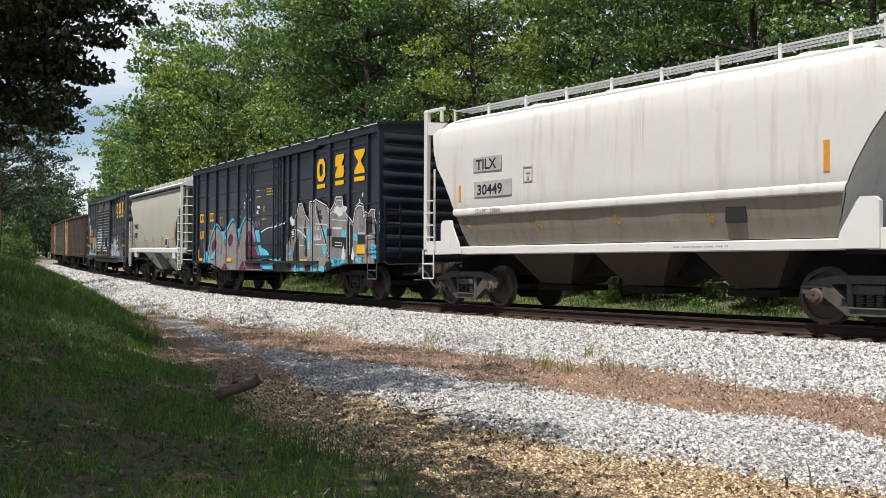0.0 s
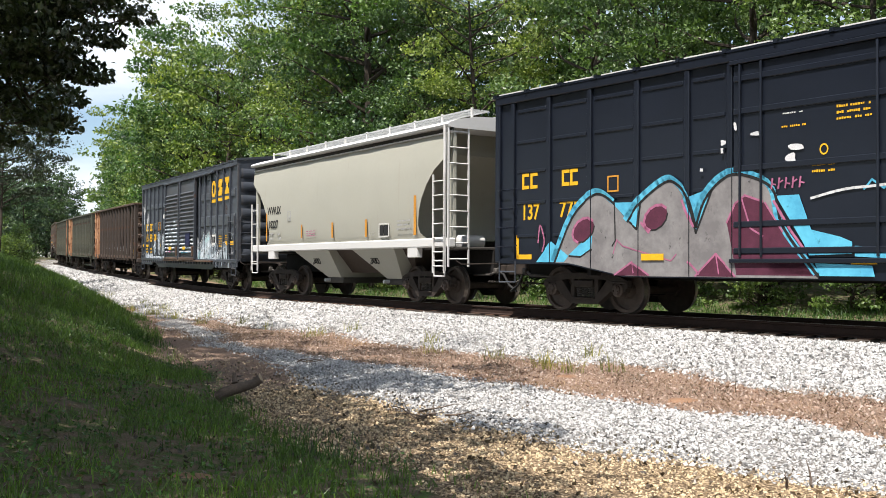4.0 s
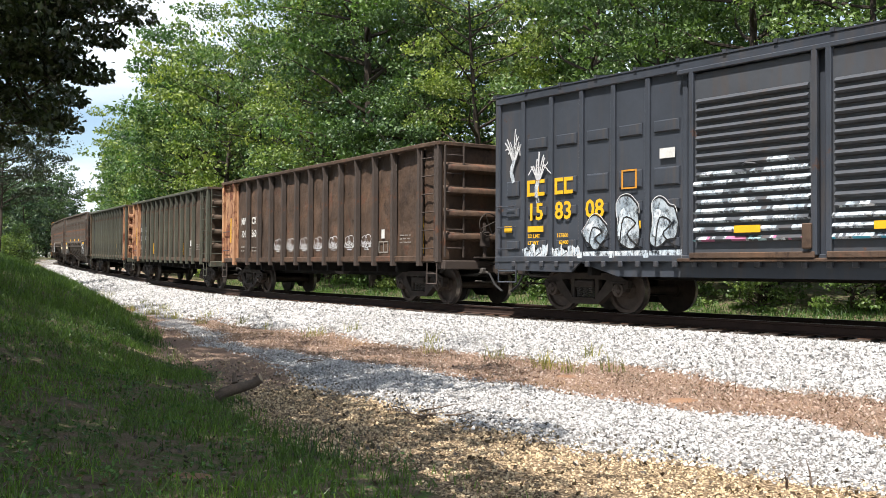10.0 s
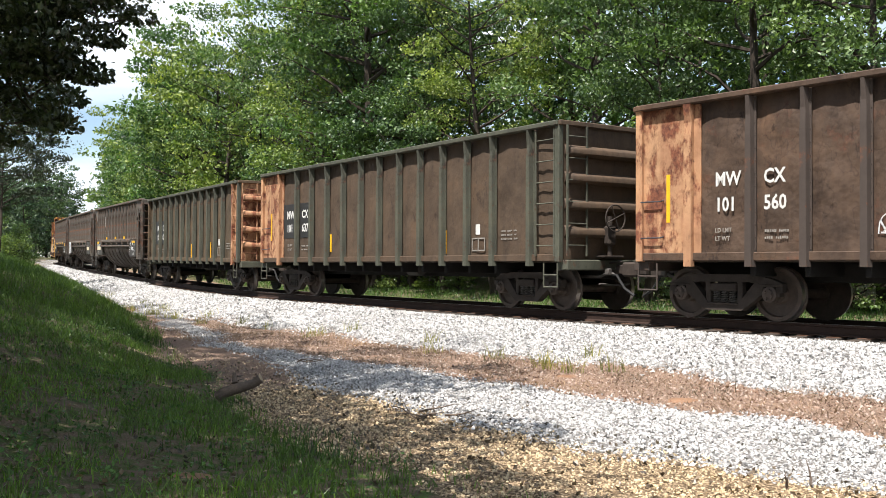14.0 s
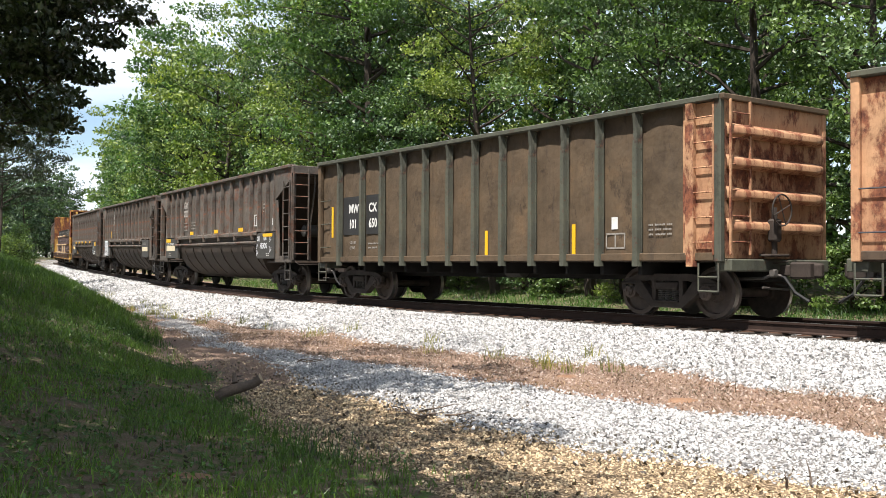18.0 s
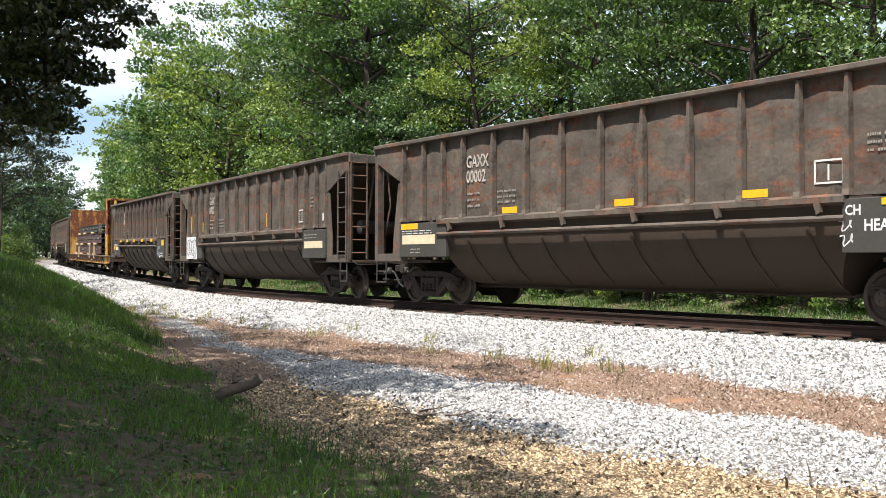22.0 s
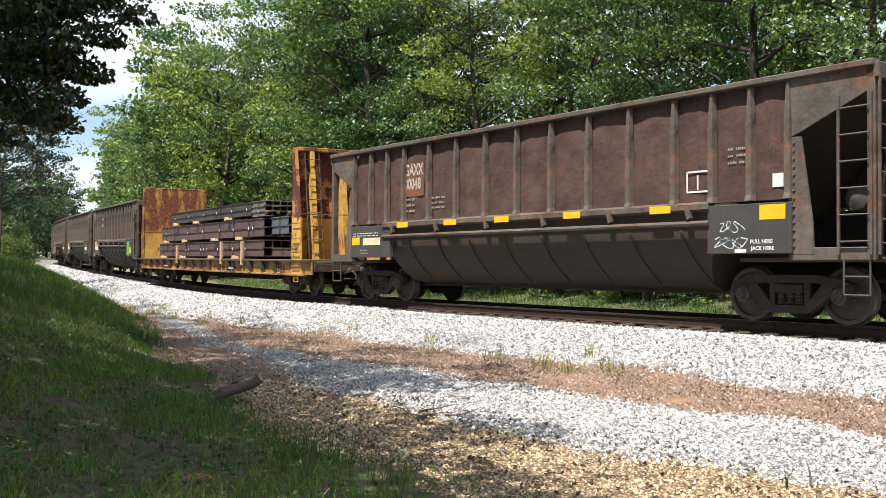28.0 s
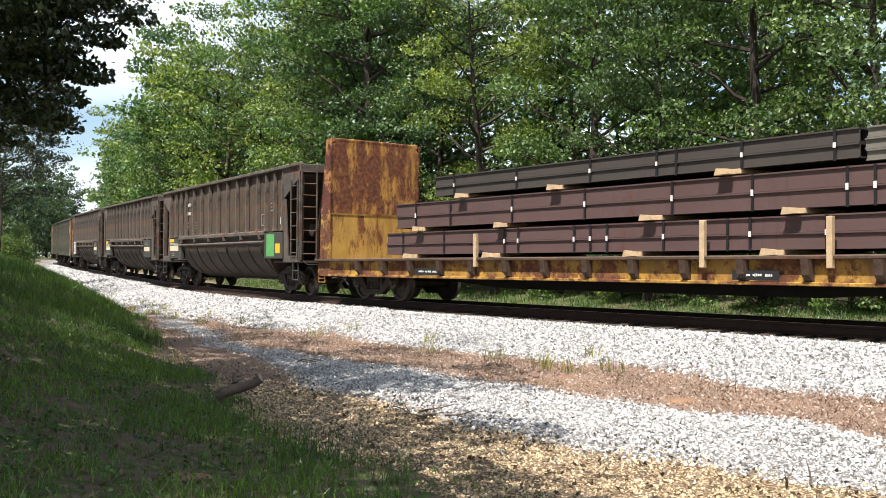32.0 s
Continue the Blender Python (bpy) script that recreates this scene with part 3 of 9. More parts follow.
def build_forest():
    rnd = random.Random(11)
    kinds = [
        make_tree(1, 16, 3.4, 0.10, 21000, 0.138, LEAF_OAK, "tall oak in full green leaf at the edge of the woods"),
        make_tree(2, 17, 3.2, 0.13, 21000, 0.134, LEAF_LIGHT, "light green sweetgum with leaves down to the ground"),
        make_tree(3, 15, 3.5, 0.09, 21000, 0.142, LEAF_DARK, "dark green broadleaf tree with hanging sprays"),
    ]
    low = [
        make_tree(4, 5.0, 2.0, 0.04, 4500, 0.14, LEAF_LIGHT, "young light green broadleaf tree at the wood's edge", "sapling", 0.5),
        make_tree(5, 2.2, 1.3, 0.0, 2600, 0.13, LEAF_OAK, "green bush of dense leaves at the foot of the trees", "bush", 0.4),
    ]
    far = [
        make_tree(6, 18, 4.0, 0.06, 3000, 0.46, LEAF_OAK, "tall green broadleaf tree deep in the woods", clump=1.15, twigs=False),
        make_tree(7, 19, 4.2, 0.06, 3000, 0.46, LEAF_DARK, "tall dark green tree deep in the woods", clump=1.15, twigs=False),
        make_tree(8, 17, 4.0, 0.05, 3000, 0.46, LEAF_DARK, "tall deep green tree farther along the line", clump=1.15, twigs=False),
    ]
    mid = [
        make_tree(9, 18, 3.9, 0.05, 10500, 0.235, LEAF_OAK, "tall green oak leaning over the line", clump=1.05, twigs=False),
        make_tree(10, 18, 3.8, 0.05, 10500, 0.235, LEAF_LIGHT, "tall light green tree beside the line", clump=1.05, twigs=False),
    ]
    pine = make_tree(12, 18, 3.6, 0.04, 4200, 0.42, LEAF_PINE, "dark blue-green tree on the bank by the bend", clump=1.0, twigs=False)
    i = 0
    s = 12.0
    while s > -66:
        put_tree(kinds[i % 3], s + rnd.uniform(-0.8, 0.8), -rnd.uniform(9.6, 11.2), rnd.uniform(0, 360), rnd.uniform(0.88, 1.1) * (1.48 if -57 < s < -42 else 1.30 if s < -57 else 1.0))
        s -= rnd.uniform(3.6, 4.6)
        i += 1
    while s > -175:
        put_tree(mid[rnd.random() < 0.3] if s > -125 else far[i % 3], s, -rnd.uniform(7.4, 9.5), rnd.uniform(0, 360), rnd.uniform(0.92, 1.12) * (1.18 if s > -78 else 1.04 if s > -100 else 1.0))
        s -= rnd.uniform(4.0, 5.5)
        i += 1
    s = 18.0
    while s > -130:
        if not -21 < s < -16.5:
            put_tree(far[i % 3], s, -rnd.uniform(15, 19), rnd.uniform(0, 360), rnd.uniform(0.9, 1.1))
        s -= rnd.uniform(4.5, 6.5)
        i += 1
    s = 20.0
    while s > -50:
        if not -27 < s < -21:
            put_tree(far[(i + 1) % 3], s, -rnd.uniform(23, 30), rnd.uniform(0, 360), rnd.uniform(0.9, 1.15))
        s -= rnd.uniform(6.5, 8.5)
        i += 1
    s = 12.0
    while s > -62:
        put_tree(low[rnd.random() < 0.6], s, -rnd.uniform(9.7, 11.0), rnd.uniform(0, 360), rnd.uniform(0.7, 1.1))
        s -= rnd.uniform(2.4, 4.2)
        i += 1
    # woods on the near side, past the bank
    for k in range(34):
        q = -92 - k * 3.6 + rnd.uniform(-2, 2)
        put_tree(pine, q, rnd.uniform(6.5, 9.5) + (k % 3) * 4.5, rnd.uniform(0, 360), rnd.uniform(0.52, 0.66) + 0.006 * k, "dark blue-green tree on the bank by the bend")
    for k in range(16):
        q = -52 - k * 3.5
        put_tree(low[1], q, float(edge_of_grass(q)) + rnd.uniform(1.5, 5.0), rnd.uniform(0, 360), rnd.uniform(0.6, 1.0))
    for k in range(22):
        d, a = rnd.uniform(165, 270), radians(rnd.uniform(17.0, 24.0))
        x, y = -d * math.cos(a), d * math.sin(a)
        if abs(track_coords(x, y)[1][0]) > 6:
            pine.scale = (1.15, 1.15, 1.15)
            tagged(copy_thing(pine, pose(x, y, float(ground_height(x, y)[0]), 0, 0, k * 50.0)), "distant dark green tree of the woods past the bend")
            pine.scale = (1, 1, 1)
    # trees behind and beside the camera, whose shade falls on the bank
    shade = [
        make_tree(21, 11.5, 4.4, 0.50, 9500, 0.20, LEAF_NEAR_SHADED, "dark shade tree on the near bank, its crown over the grass", "tree", 0.8, "shade trees of the near bank", twigs=False),
        make_tree(22, 12, 4.6, 0.50, 9500, 0.20, LEAF_NEAR_SHADED, "dark shade tree of the near bank with wide crown", "tree", 0.9, "shade trees of the near bank", twigs=False),
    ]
    shade.append(make_tree(24, 11.5, 4.4, 0.50, 24000, 0.118, LEAF_NEAR_SHADED, "dark shade tree on the near bank, its fine leaves in view", "tree", 0.75, "shade trees of the near bank", twigs=False))
    for k, (x, y, sc, turn) in enumerate(((-10.1, -0.1, 0.8, 0), (-5.33, -0.97, 0.74, 48), (-6.24, 0.74, 0.6, 103), (-10.13, 1.79, 0.82, 227), (-14.7, 2.7, 1.029, 308), (-20.1, 3.9, 0.88, 25), (-25.4, 4.4, 0.8, 102), (-31.8, 5.7, 0.74, 179), (-38.4, 7.4, 0.66, 256), (-16.9, -1.1, 1, 333), (-24.1, 0.7, 1.05, 50), (-31.6, 3, 1.05, 127), (-3.91, -3.43, 0.836, 204), (-45.5, 12.6, 0.72, 281), (-52.5, 15.0, 0.6, 358))):
        src = shade[2 if k in (4, 5, 6, 13) else k % 2]
        src.scale = (sc, sc, sc)
        copy_thing(src, pose(x, y, float(ground_height(x, y)[0]), 0, 0, turn))
        src.scale = (1, 1, 1)
    hx, hy = -9.2, -0.4
    hz = float(ground_height(hx, hy)[0])
    ends = [(-7.50, 2.03, 2.78), (-8.23, 2.23, 2.60), (-8.94, 2.47, 2.41), (-7.96, 2.24, 2.05), (-8.41, 2.53, 3.08), (-7.49, 2.26, 2.54), (-8.21, 2.44, 2.40), (-8.88, 2.71, 2.34), (-7.66, 2.56, 2.99), (-8.37, 2.78, 2.90), (-7.47, 2.42, 2.42), (-7.90, 2.86, 3.14), (-8.63, 3.03, 3.06), (-7.49, 2.89, 3.19), (-8.48, 2.42, 2.91), (-7.42, 2.36, 2.73), (-8.18, 2.60, 2.30), (-8.55, 3.15, 3.19)]
    t = make_tree(23, 11, 3.6, 0.40, 7000, 0.056, LEAF_NEAR_SHADED, "near shade tree with dark boughs hanging into view", "tree", 0.65, "shade trees of the near bank", [(x - hx, y - hy, z - hz) for x, y, z in ends])
    t.matrix_basis = pose(hx, hy, hz)
    for o in kinds + low + far + mid + shade + [pine]:
        for c in (o, *o.children_recursive):
            bpy.data.objects.remove(c)


build_forest()

# ---- paints of the train ----
PAINT_WHITE = painted("paint_white", (0.58, 0.57, 0.55), 0.0, (0.40, 0.37, 0.32), 0.24, 0.5, 0.95, dents=0.12, grit=0.08)
PAINT_HOPPER = painted("paint_hopper_white", (0.56, 0.545, 0.52), 0.06, (0.36, 0.31, 0.24), 0.55, 0.5, 0.95, (0.34, 0.20, 0.10), (0.44, 0.29, 0.16), dents=0.12, grit=0.08, spread=0.12)
# grime plus the down-facing slope's shade, both in the base colour
PAINT_GRIMED_SHADED = painted("paint_white_grimed_shaded", (0.26, 0.23, 0.185), 0.14, (0.18, 0.14, 0.10), 0.7, 0.6, 0.85, (0.26, 0.13, 0.055), (0.40, 0.22, 0.10), dents=0.12, grit=0.15, spread=0.12, drip=0.6)
PAINT_CREAM = painted("paint_cream", (0.375, 0.366, 0.308), 0.0, (0.32, 0.285, 0.225), 0.34, 0.5, 0.95, dents=0.10, grit=0.08)
PAINT_BLUEBLACK = painted("paint_blue_black", (0.010, 0.013, 0.021), 0.02, (0.022, 0.023, 0.028), 0.2, 0.30, 0.8)
PAINT_BLACK = painted("paint_black", (0.050, 0.057, 0.070), 0.20, (0.085, 0.068, 0.055), 0.60, 0.36, 0.75, (0.06, 0.03, 0.02), (0.12, 0.06, 0.035), dents=0.15)
PAINT_DOOR = painted("paint_door", (0.068, 0.074, 0.084), 0.26, (0.085, 0.062, 0.048), 0.6, 0.42, 0.8, (0.07, 0.033, 0.02), (0.15, 0.075, 0.042), dents=0.15)
PAINT_BROWN = painted("paint_rust_brown", (0.098, 0.062, 0.041), 0.42, (0.05, 0.035, 0.026), 0.5, 0.7, 0.75, (0.075, 0.032, 0.021), (0.165, 0.070, 0.040), dents=0.7, mottle=0.9, spread=0.13)
PAINT_TAN = painted("paint_tan_brown", (0.105, 0.073, 0.043), 0.30, (0.055, 0.042, 0.032), 0.4, 0.75, 0.85, (0.065, 0.036, 0.022), (0.145, 0.078, 0.042), dents=0.45, mottle=0.65, spread=0.14)
PAINT_OLIVE = painted("paint_olive_brown", (0.092, 0.062, 0.040), 0.18, (0.05, 0.038, 0.027), 0.45, 0.8, 0.85, (0.08, 0.04, 0.022), (0.14, 0.07, 0.04), dents=0.4, mottle=0.6)
PAINT_RIB = painted("paint_rib", (0.090, 0.094, 0.068), 0.40, (0.040, 0.038, 0.036), 0.6, 0.75, 0.75, (0.055, 0.040, 0.032), (0.12, 0.068, 0.042), grain=1.6, mottle=0.5)
PAINT_RIB_DARK = painted("paint_rib_dark", (0.066, 0.050, 0.041), 0.35, (0.045, 0.035, 0.03), 0.4, 0.8, 0.8, (0.07, 0.034, 0.02), (0.13, 0.06, 0.035))
PAINT_ORE = painted("paint_ore_brown", (0.118, 0.100, 0.082), 0.56, (0.060, 0.049, 0.040), 0.4, 0.65, 0.8, (0.105, 0.050, 0.032), (0.205, 0.090, 0.052), dents=0.6, mottle=0.7, spread=0.13, drip=1.5)
PAINT_ORE_RED = painted("paint_ore_red", (0.088, 0.051, 0.040), 0.30, (0.07, 0.045, 0.035), 0.4, 0.8, 0.8, (0.11, 0.045, 0.025), (0.19, 0.085, 0.05), dents=0.6, mottle=0.6, spread=0.2)
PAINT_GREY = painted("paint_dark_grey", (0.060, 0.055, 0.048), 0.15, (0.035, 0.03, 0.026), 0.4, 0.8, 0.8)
PAINT_BOX = painted("paint_box", (0.058, 0.055, 0.048), 0.2, (0.05, 0.042, 0.034), 0.4, 0.8, 0.8, (0.08, 0.04, 0.025), (0.14, 0.07, 0.04), mottle=0.3)
# dark belly brown; end sheets, slope sheets and chutes carry their shade with it
PAINT_BELLY_SHADE = painted("paint_belly_shade", (0.060, 0.042, 0.030), 0.25, (0.034, 0.025, 0.019), 0.5, 0.75, 0.8, (0.05, 0.026, 0.017), (0.09, 0.045, 0.027))
PRIMER = painted("orange_rust", (0.50, 0.285, 0.155), 0.66, (0.26, 0.11, 0.06), 0.75, 0.85, 0.85, (0.085, 0.030, 0.020), (0.26, 0.095, 0.048), dents=0.5, mottle=0.35, spread=0.08, drip=0.72)
PAINT_YELLOW = painted("paint_yellow", (0.50, 0.29, 0.05), 0.68, (0.14, 0.065, 0.03), 0.95, 0.65, 0.8, (0.07, 0.028, 0.016), (0.20, 0.075, 0.03), mottle=0.4)
YELLOW_CLEAN = painted("paint_yellow_upright", (0.60, 0.345, 0.075), 0.44, (0.24, 0.11, 0.04), 0.5, 0.6, 0.85, (0.09, 0.035, 0.02), (0.24, 0.09, 0.035))
YELLOW_RUN = painted("paint_yellow_run", (0.60, 0.345, 0.075), 0.58, (0.30, 0.12, 0.04), 0.7, 0.7, 0.85, (0.10, 0.035, 0.02), (0.26, 0.09, 0.035), mottle=0.3, spread=0.1, drip=0.55)
BULK_ORANGE = painted("bulkhead_orange", (0.56, 0.29, 0.06), 0.86, (0.20, 0.075, 0.03), 0.9, 0.8, 0.85, (0.075, 0.028, 0.018), (0.24, 0.085, 0.035), mottle=0.3, spread=0.1, drip=0.6)
BULK_RUST = painted("bulkhead_rust", (0.50, 0.23, 0.09), 0.70, (0.12, 0.045, 0.025), 0.6, 0.85, 0.8, (0.070, 0.022, 0.016), (0.14, 0.045, 0.026), mottle=0.4, spread=0.04)
CAST = plain("cast_steel", (0.058, 0.045, 0.037), 0.8, 0.0, 0.55, 4.0)
CAST_PALE = plain("cast_steel_pale", (0.105, 0.095, 0.085), 0.75, 0.1, 0.4, 5.0)
GRIME = plain("black_grime", (0.020, 0.018, 0.016), 0.9, 0.0, 0.4, 5.0)
WHEEL = plain("wheel_steel", (0.120, 0.092, 0.076), 0.65, 0.2, 0.45, 6.0)
TREAD = plain("wheel_tread", (0.42, 0.39, 0.36), 0.35, 0.9, 0.2, 6.0)
ZINC = plain("zinc", (0.52, 0.53, 0.53), 0.5, 0.15, 0.2)
RUBBER = plain("rubber_hose", (0.03, 0.03, 0.03), 0.7)
MARK_YELLOW = plain("mark_yellow", (0.80, 0.45, 0.02), 0.6, 0.0, 0.12)
MARK_ORANGE = plain("mark_amber", (0.62, 0.28, 0.04), 0.6, 0.0, 0.2)
MARK_WHITE = plain("mark_white", (0.72, 0.71, 0.67), 0.7, 0.0, 0.2)
MARK_DIM = plain("mark_faded", (0.34, 0.31, 0.27), 0.8, 0.0, 0.4, 9.0)
MARK_WORN = plain("mark_worn_white", (0.62, 0.56, 0.50), 0.8, 0.0, 0.75, 5.0)
RUSTED_PATCH = painted("rusted_patch", (0.125, 0.075, 0.055), 0.75, (0.10, 0.04, 0.025), 0.6, 0.85, 0.8, (0.10, 0.04, 0.022), (0.24, 0.095, 0.045), mottle=0.5)
MARK_BLACK = plain("mark_black", (0.025, 0.025, 0.025), 0.7)
MARK_GREY = plain("mark_grey_patch", (0.42, 0.42, 0.41), 0.7)
MARK_CREAM = plain("mark_cream_plate", (0.72, 0.62, 0.42), 0.7, 0.0, 0.25)
MARK_NAVY = plain("mark_navy", (0.015, 0.018, 0.06), 0.6)
SPRAY_BLUE = sprayed("spray_blue", (0.07, 0.33, 0.50), (0.11, 0.46, 0.62), 0.95)
SPRAY_MAROON = plain("spray_maroon", (0.11, 0.03, 0.055), 0.6, 0.0, 0.3)
SPRAY_SILVER = sprayed("spray_silver", (0.20, 0.25, 0.29), (0.46, 0.51, 0.54), 0.62)
SPRAY_WHITE = plain("spray_white", (0.70, 0.70, 0.70), 0.6, 0.0, 0.2)
SPRAY_STONE = sprayed("spray_mid_grey", (0.16, 0.15, 0.15), (0.24, 0.23, 0.225), 0.95)
SPRAY_DUST = sprayed("spray_faded_white", (0.40, 0.47, 0.53), (0.66, 0.70, 0.72), 0.62, 3.0)
SPRAY_AMBER = sprayed("spray_amber", (0.52, 0.25, 0.05), (0.45, 0.27, 0.10), 0.55, 6.0)
SPRAY_PINK = plain("spray_pink", (0.50, 0.17, 0.29), 0.6, 0.0, 0.4)
SPRAY_AQUA = sprayed("spray_aqua", (0.26, 0.46, 0.50), (0.48, 0.62, 0.62), 0.60)
STEEL_BEAM = painted("mill_steel", (0.105, 0.062, 0.056), 0.25, (0.04, 0.028, 0.026), 0.3, 0.6, 0.85, (0.07, 0.03, 0.022), (0.12, 0.05, 0.03), dents=0.05)
STEEL_DARK = painted("mill_steel_dark", (0.062, 0.052, 0.044), 0.15, (0.03, 0.025, 0.022), 0.3, 0.6, 0.85, (0.06, 0.03, 0.022), (0.10, 0.045, 0.03), dents=0.05)
STEEL_BLUE = painted("mill_steel_grey", (0.10, 0.11, 0.125), 0.05, (0.06, 0.05, 0.05), 0.2, 0.5, 0.85, dents=0.05)
STEEL_PALE = painted("mill_steel_dusty", (0.16, 0.145, 0.12), 0.1, (0.08, 0.07, 0.06), 0.3, 0.6, 0.85, dents=0.05)
STRAP = plain("steel_strap", (0.03, 0.028, 0.028), 0.5, 0.4)
TIMBER = plain("raw_timber", (0.58, 0.42, 0.25), 0.85, 0.0, 0.3, 8.0, 0.4)

V0, A0, J0 = 5.0536, -0.00917, 0.001737
CARS, WHEELSETS, CACHE = [], [], {}


def travelled(t):
    """Metres that the train has rolled by t seconds."""
    return V0 * t + A0 * t * t / 2 + J0 * t ** 3 / 6


def cached(key, make):
    if key not in CACHE:
        CACHE[key] = make()
    return CACHE[key]


# ---- running gear ----
def wheelset_mesh():
    g = Geo()
    for s in (-1, 1):
        prof = [(0.13, 0.62), (0.13, 0.66), (0.16, 0.69), (0.36, 0.70), (0.40, 0.69), (0.483, 0.685), (0.485, 0.70), (0.46, 0.722), (0.452, 0.82), (0.38, 0.822), (0.365, 0.76), (0.17, 0.735), (0.14, 0.80), (0.075, 0.805)]
        g.lathe([(r, s * y) for r, y in prof], 1, 22)
        g.lathe([(0.07, s * 0.8), (0.075, s * 0.92), (0.13, s * 0.93), (0.135, s * 1.08), (0.10, s * 1.10), (0.095, s * 1.13), (0.03, s * 1.135)], 1, 14)
        for k in range(3):
            a = k * 2.094
            g.box(-0.022, 0.022, s * 1.12, s * 1.155, 0.04, 0.085, 0.0, Matrix.Rotation(a, 4, "Y"))
    g.lathe([(0.09, -0.65), (0.08, 0.0), (0.09, 0.65)], 1, 12)
    me = g.mesh("wheelset", 35)
    me.materials.append(WHEEL)
    me.materials.append(TREAD)
    for p in me.polygons:
        c = p.center
        if math.hypot(c.x, c.z) > 0.44 and 0.72 < abs(c.y) < 0.815:
            p.material_index = 1
    return me


def side_frame_mesh(pale):
    g = Geo()
    y0, y1 = -0.065, 0.065
    for m in (1, -1):
        g.prism([(0, 0.79), (m * 0.52, 0.79), (m * 0.92, 0.72), (m * 1.13, 0.64), (m * 1.13, 0.50), (m * 1.06, 0.48), (m * 1.06, 0.58), (m * 0.76, 0.60), (m * 0.50, 0.66), (0, 0.66)], 1, y0, y1)
        g.prism([(m * 0.62, 0.66), (m * 0.78, 0.62), (m * 0.76, 0.46), (m * 0.36, 0.17), (0, 0.17), (0, 0.29), (m * 0.30, 0.29)], 1, y0 - 0.015, y1 + 0.015)
        g.box(m * 0.27, m * 0.37, y0, y1, 0.28, 0.68, 0.012)
        g.box(m * 0.74, m * 0.79, y0, y1, 0.42, 0.62, 0.01)
        g.box(m * 1.0, m * 1.08, y0, y1, 0.42, 0.62, 0.01)
        g.box(m * 0.68, m * 1.12, y0 - 0.02, y1 + 0.02, 0.585, 0.63, 0.012)
    g.box(-0.26, 0.26, y0 - 0.03, y1 + 0.03, 0.50, 0.64, 0.02)
    g.box(-0.30, 0.30, y0 - 0.05, y1 + 0.05, 0.27, 0.30, 0.008)
    me = g.mesh("side_frame")
    me.materials.append(CAST_PALE if pale else CAST)
    return me


def spring_mesh():
    g = Geo()
    path = [(0.055 * math.cos(k * 0.9), 0.055 * math.sin(k * 0.9), 0.30 + 0.20 * k / 36) for k in range(37)]
    g.tube(path, 0.014, 4)
    me = g.mesh("spring", 40)
    me.materials.append(CAST_PALE)
    return me


def add_truck(car, x, key, pale=False):
    """A two-axle truck under a car at x; its wheelsets roll."""
    g = Geo()
    g.box(x - 0.2, x + 0.2, -0.98, 0.98, 0.50, 0.72, 0.03)
    g.lathe([(0.22, 0.72), (0.2, 0.84)], 2, 14, (x, 0, 0))
    g.box(x - 0.62, x - 0.56, -0.85, 0.85, 0.34, 0.44, 0.01)
    g.box(x + 0.56, x + 0.62, -0.85, 0.85, 0.34, 0.44, 0.01)
    t = part("truck", g, GRIME, car, "cast steel two-axle truck with roller bearings")
    fm = cached(("frame", pale), lambda: side_frame_mesh(pale))
    wm = cached("wheel", wheelset_mesh)
    sm = cached("spring", spring_mesh)
    for y in (-1.0, 1.0):
        part("side_frame", fm, None, t, m=Matrix.Translation((x, y, 0)))
        for dx in (-0.16, 0.0, 0.16):
            part("spring", sm, None, t, m=Matrix.Translation((x + dx, y * 1.02, 0)))
    for dx in (-0.889, 0.889):
        w = part("wheelset", wm, None, t, "steel wheels with worn bright treads", m=Matrix.Translation((x + dx, 0, 0.457)))
        WHEELSETS.append((w, x + dx, key))


def add_couplers(car, half, z=0.86):
    for m in (-1, 1):
        g = Geo()
        g.box(m * (half - 0.9), m * (half + 0.42), -0.08, 0.08, z - 0.09, z + 0.09, 0.015)
        g.box(m * (half + 0.38), m * (half + 0.78), -0.16, 0.13, z - 0.15, z + 0.15, 0.04)
        g.box(m * (half + 0.72), m * (half + 0.90), -0.02, 0.14, z - 0.13, z + 0.13, 0.04)
        part("coupler", g, CAST, car, "rust-brown knuckle coupler")
        h = Geo()
        h.tube([(m * (half + 0.1), -0.3, z - 0.08), (m * (half + 0.4), -0.3, z - 0.12), (m * (half + 0.6), -0.28, z - 0.38), (m * (half + 0.85), -0.26, z - 0.52)], 0.028, 6)
        part("air_hose", h, RUBBER, car, "black rubber brake hose")
        q = Geo()
        q.tube([(m * (half - 0.6), -0.42, z - 0.16), (m * (half + 0.05), -0.40, z - 0.14), (m * (half + 0.22), -0.36, z - 0.06), (m * (half + 0.34), -0.30, z - 0.10)], 0.03, 6)
        q.tube([(m * (half - 0.3), 0.45, z - 0.25), (m * (half - 0.05), 0.5, z - 0.3), (m * (half + 0.12), 0.2, z - 0.34), (m * (half + 0.1), -0.5, z - 0.30)], 0.022, 5)
        q.box(m * (half + 0.18), m * (half + 0.30), -0.44, -0.32, z - 0.12, z + 0.02, 0.02)
        part("train_pipe", q, CAST_PALE, car, "dusty brake pipe and angle cock", 40)
        c = Geo()
        c.tube([(m * (half + 0.05), -1.4, z + 0.18), (m * (half + 0.12), -1.3, z + 0.1), (m * (half + 0.12), -0.3, z + 0.12), (m * (half + 0.3), -0.05, z + 0.16)], 0.016, 5)
        part("uncoupling_lever", c, CAST, car)


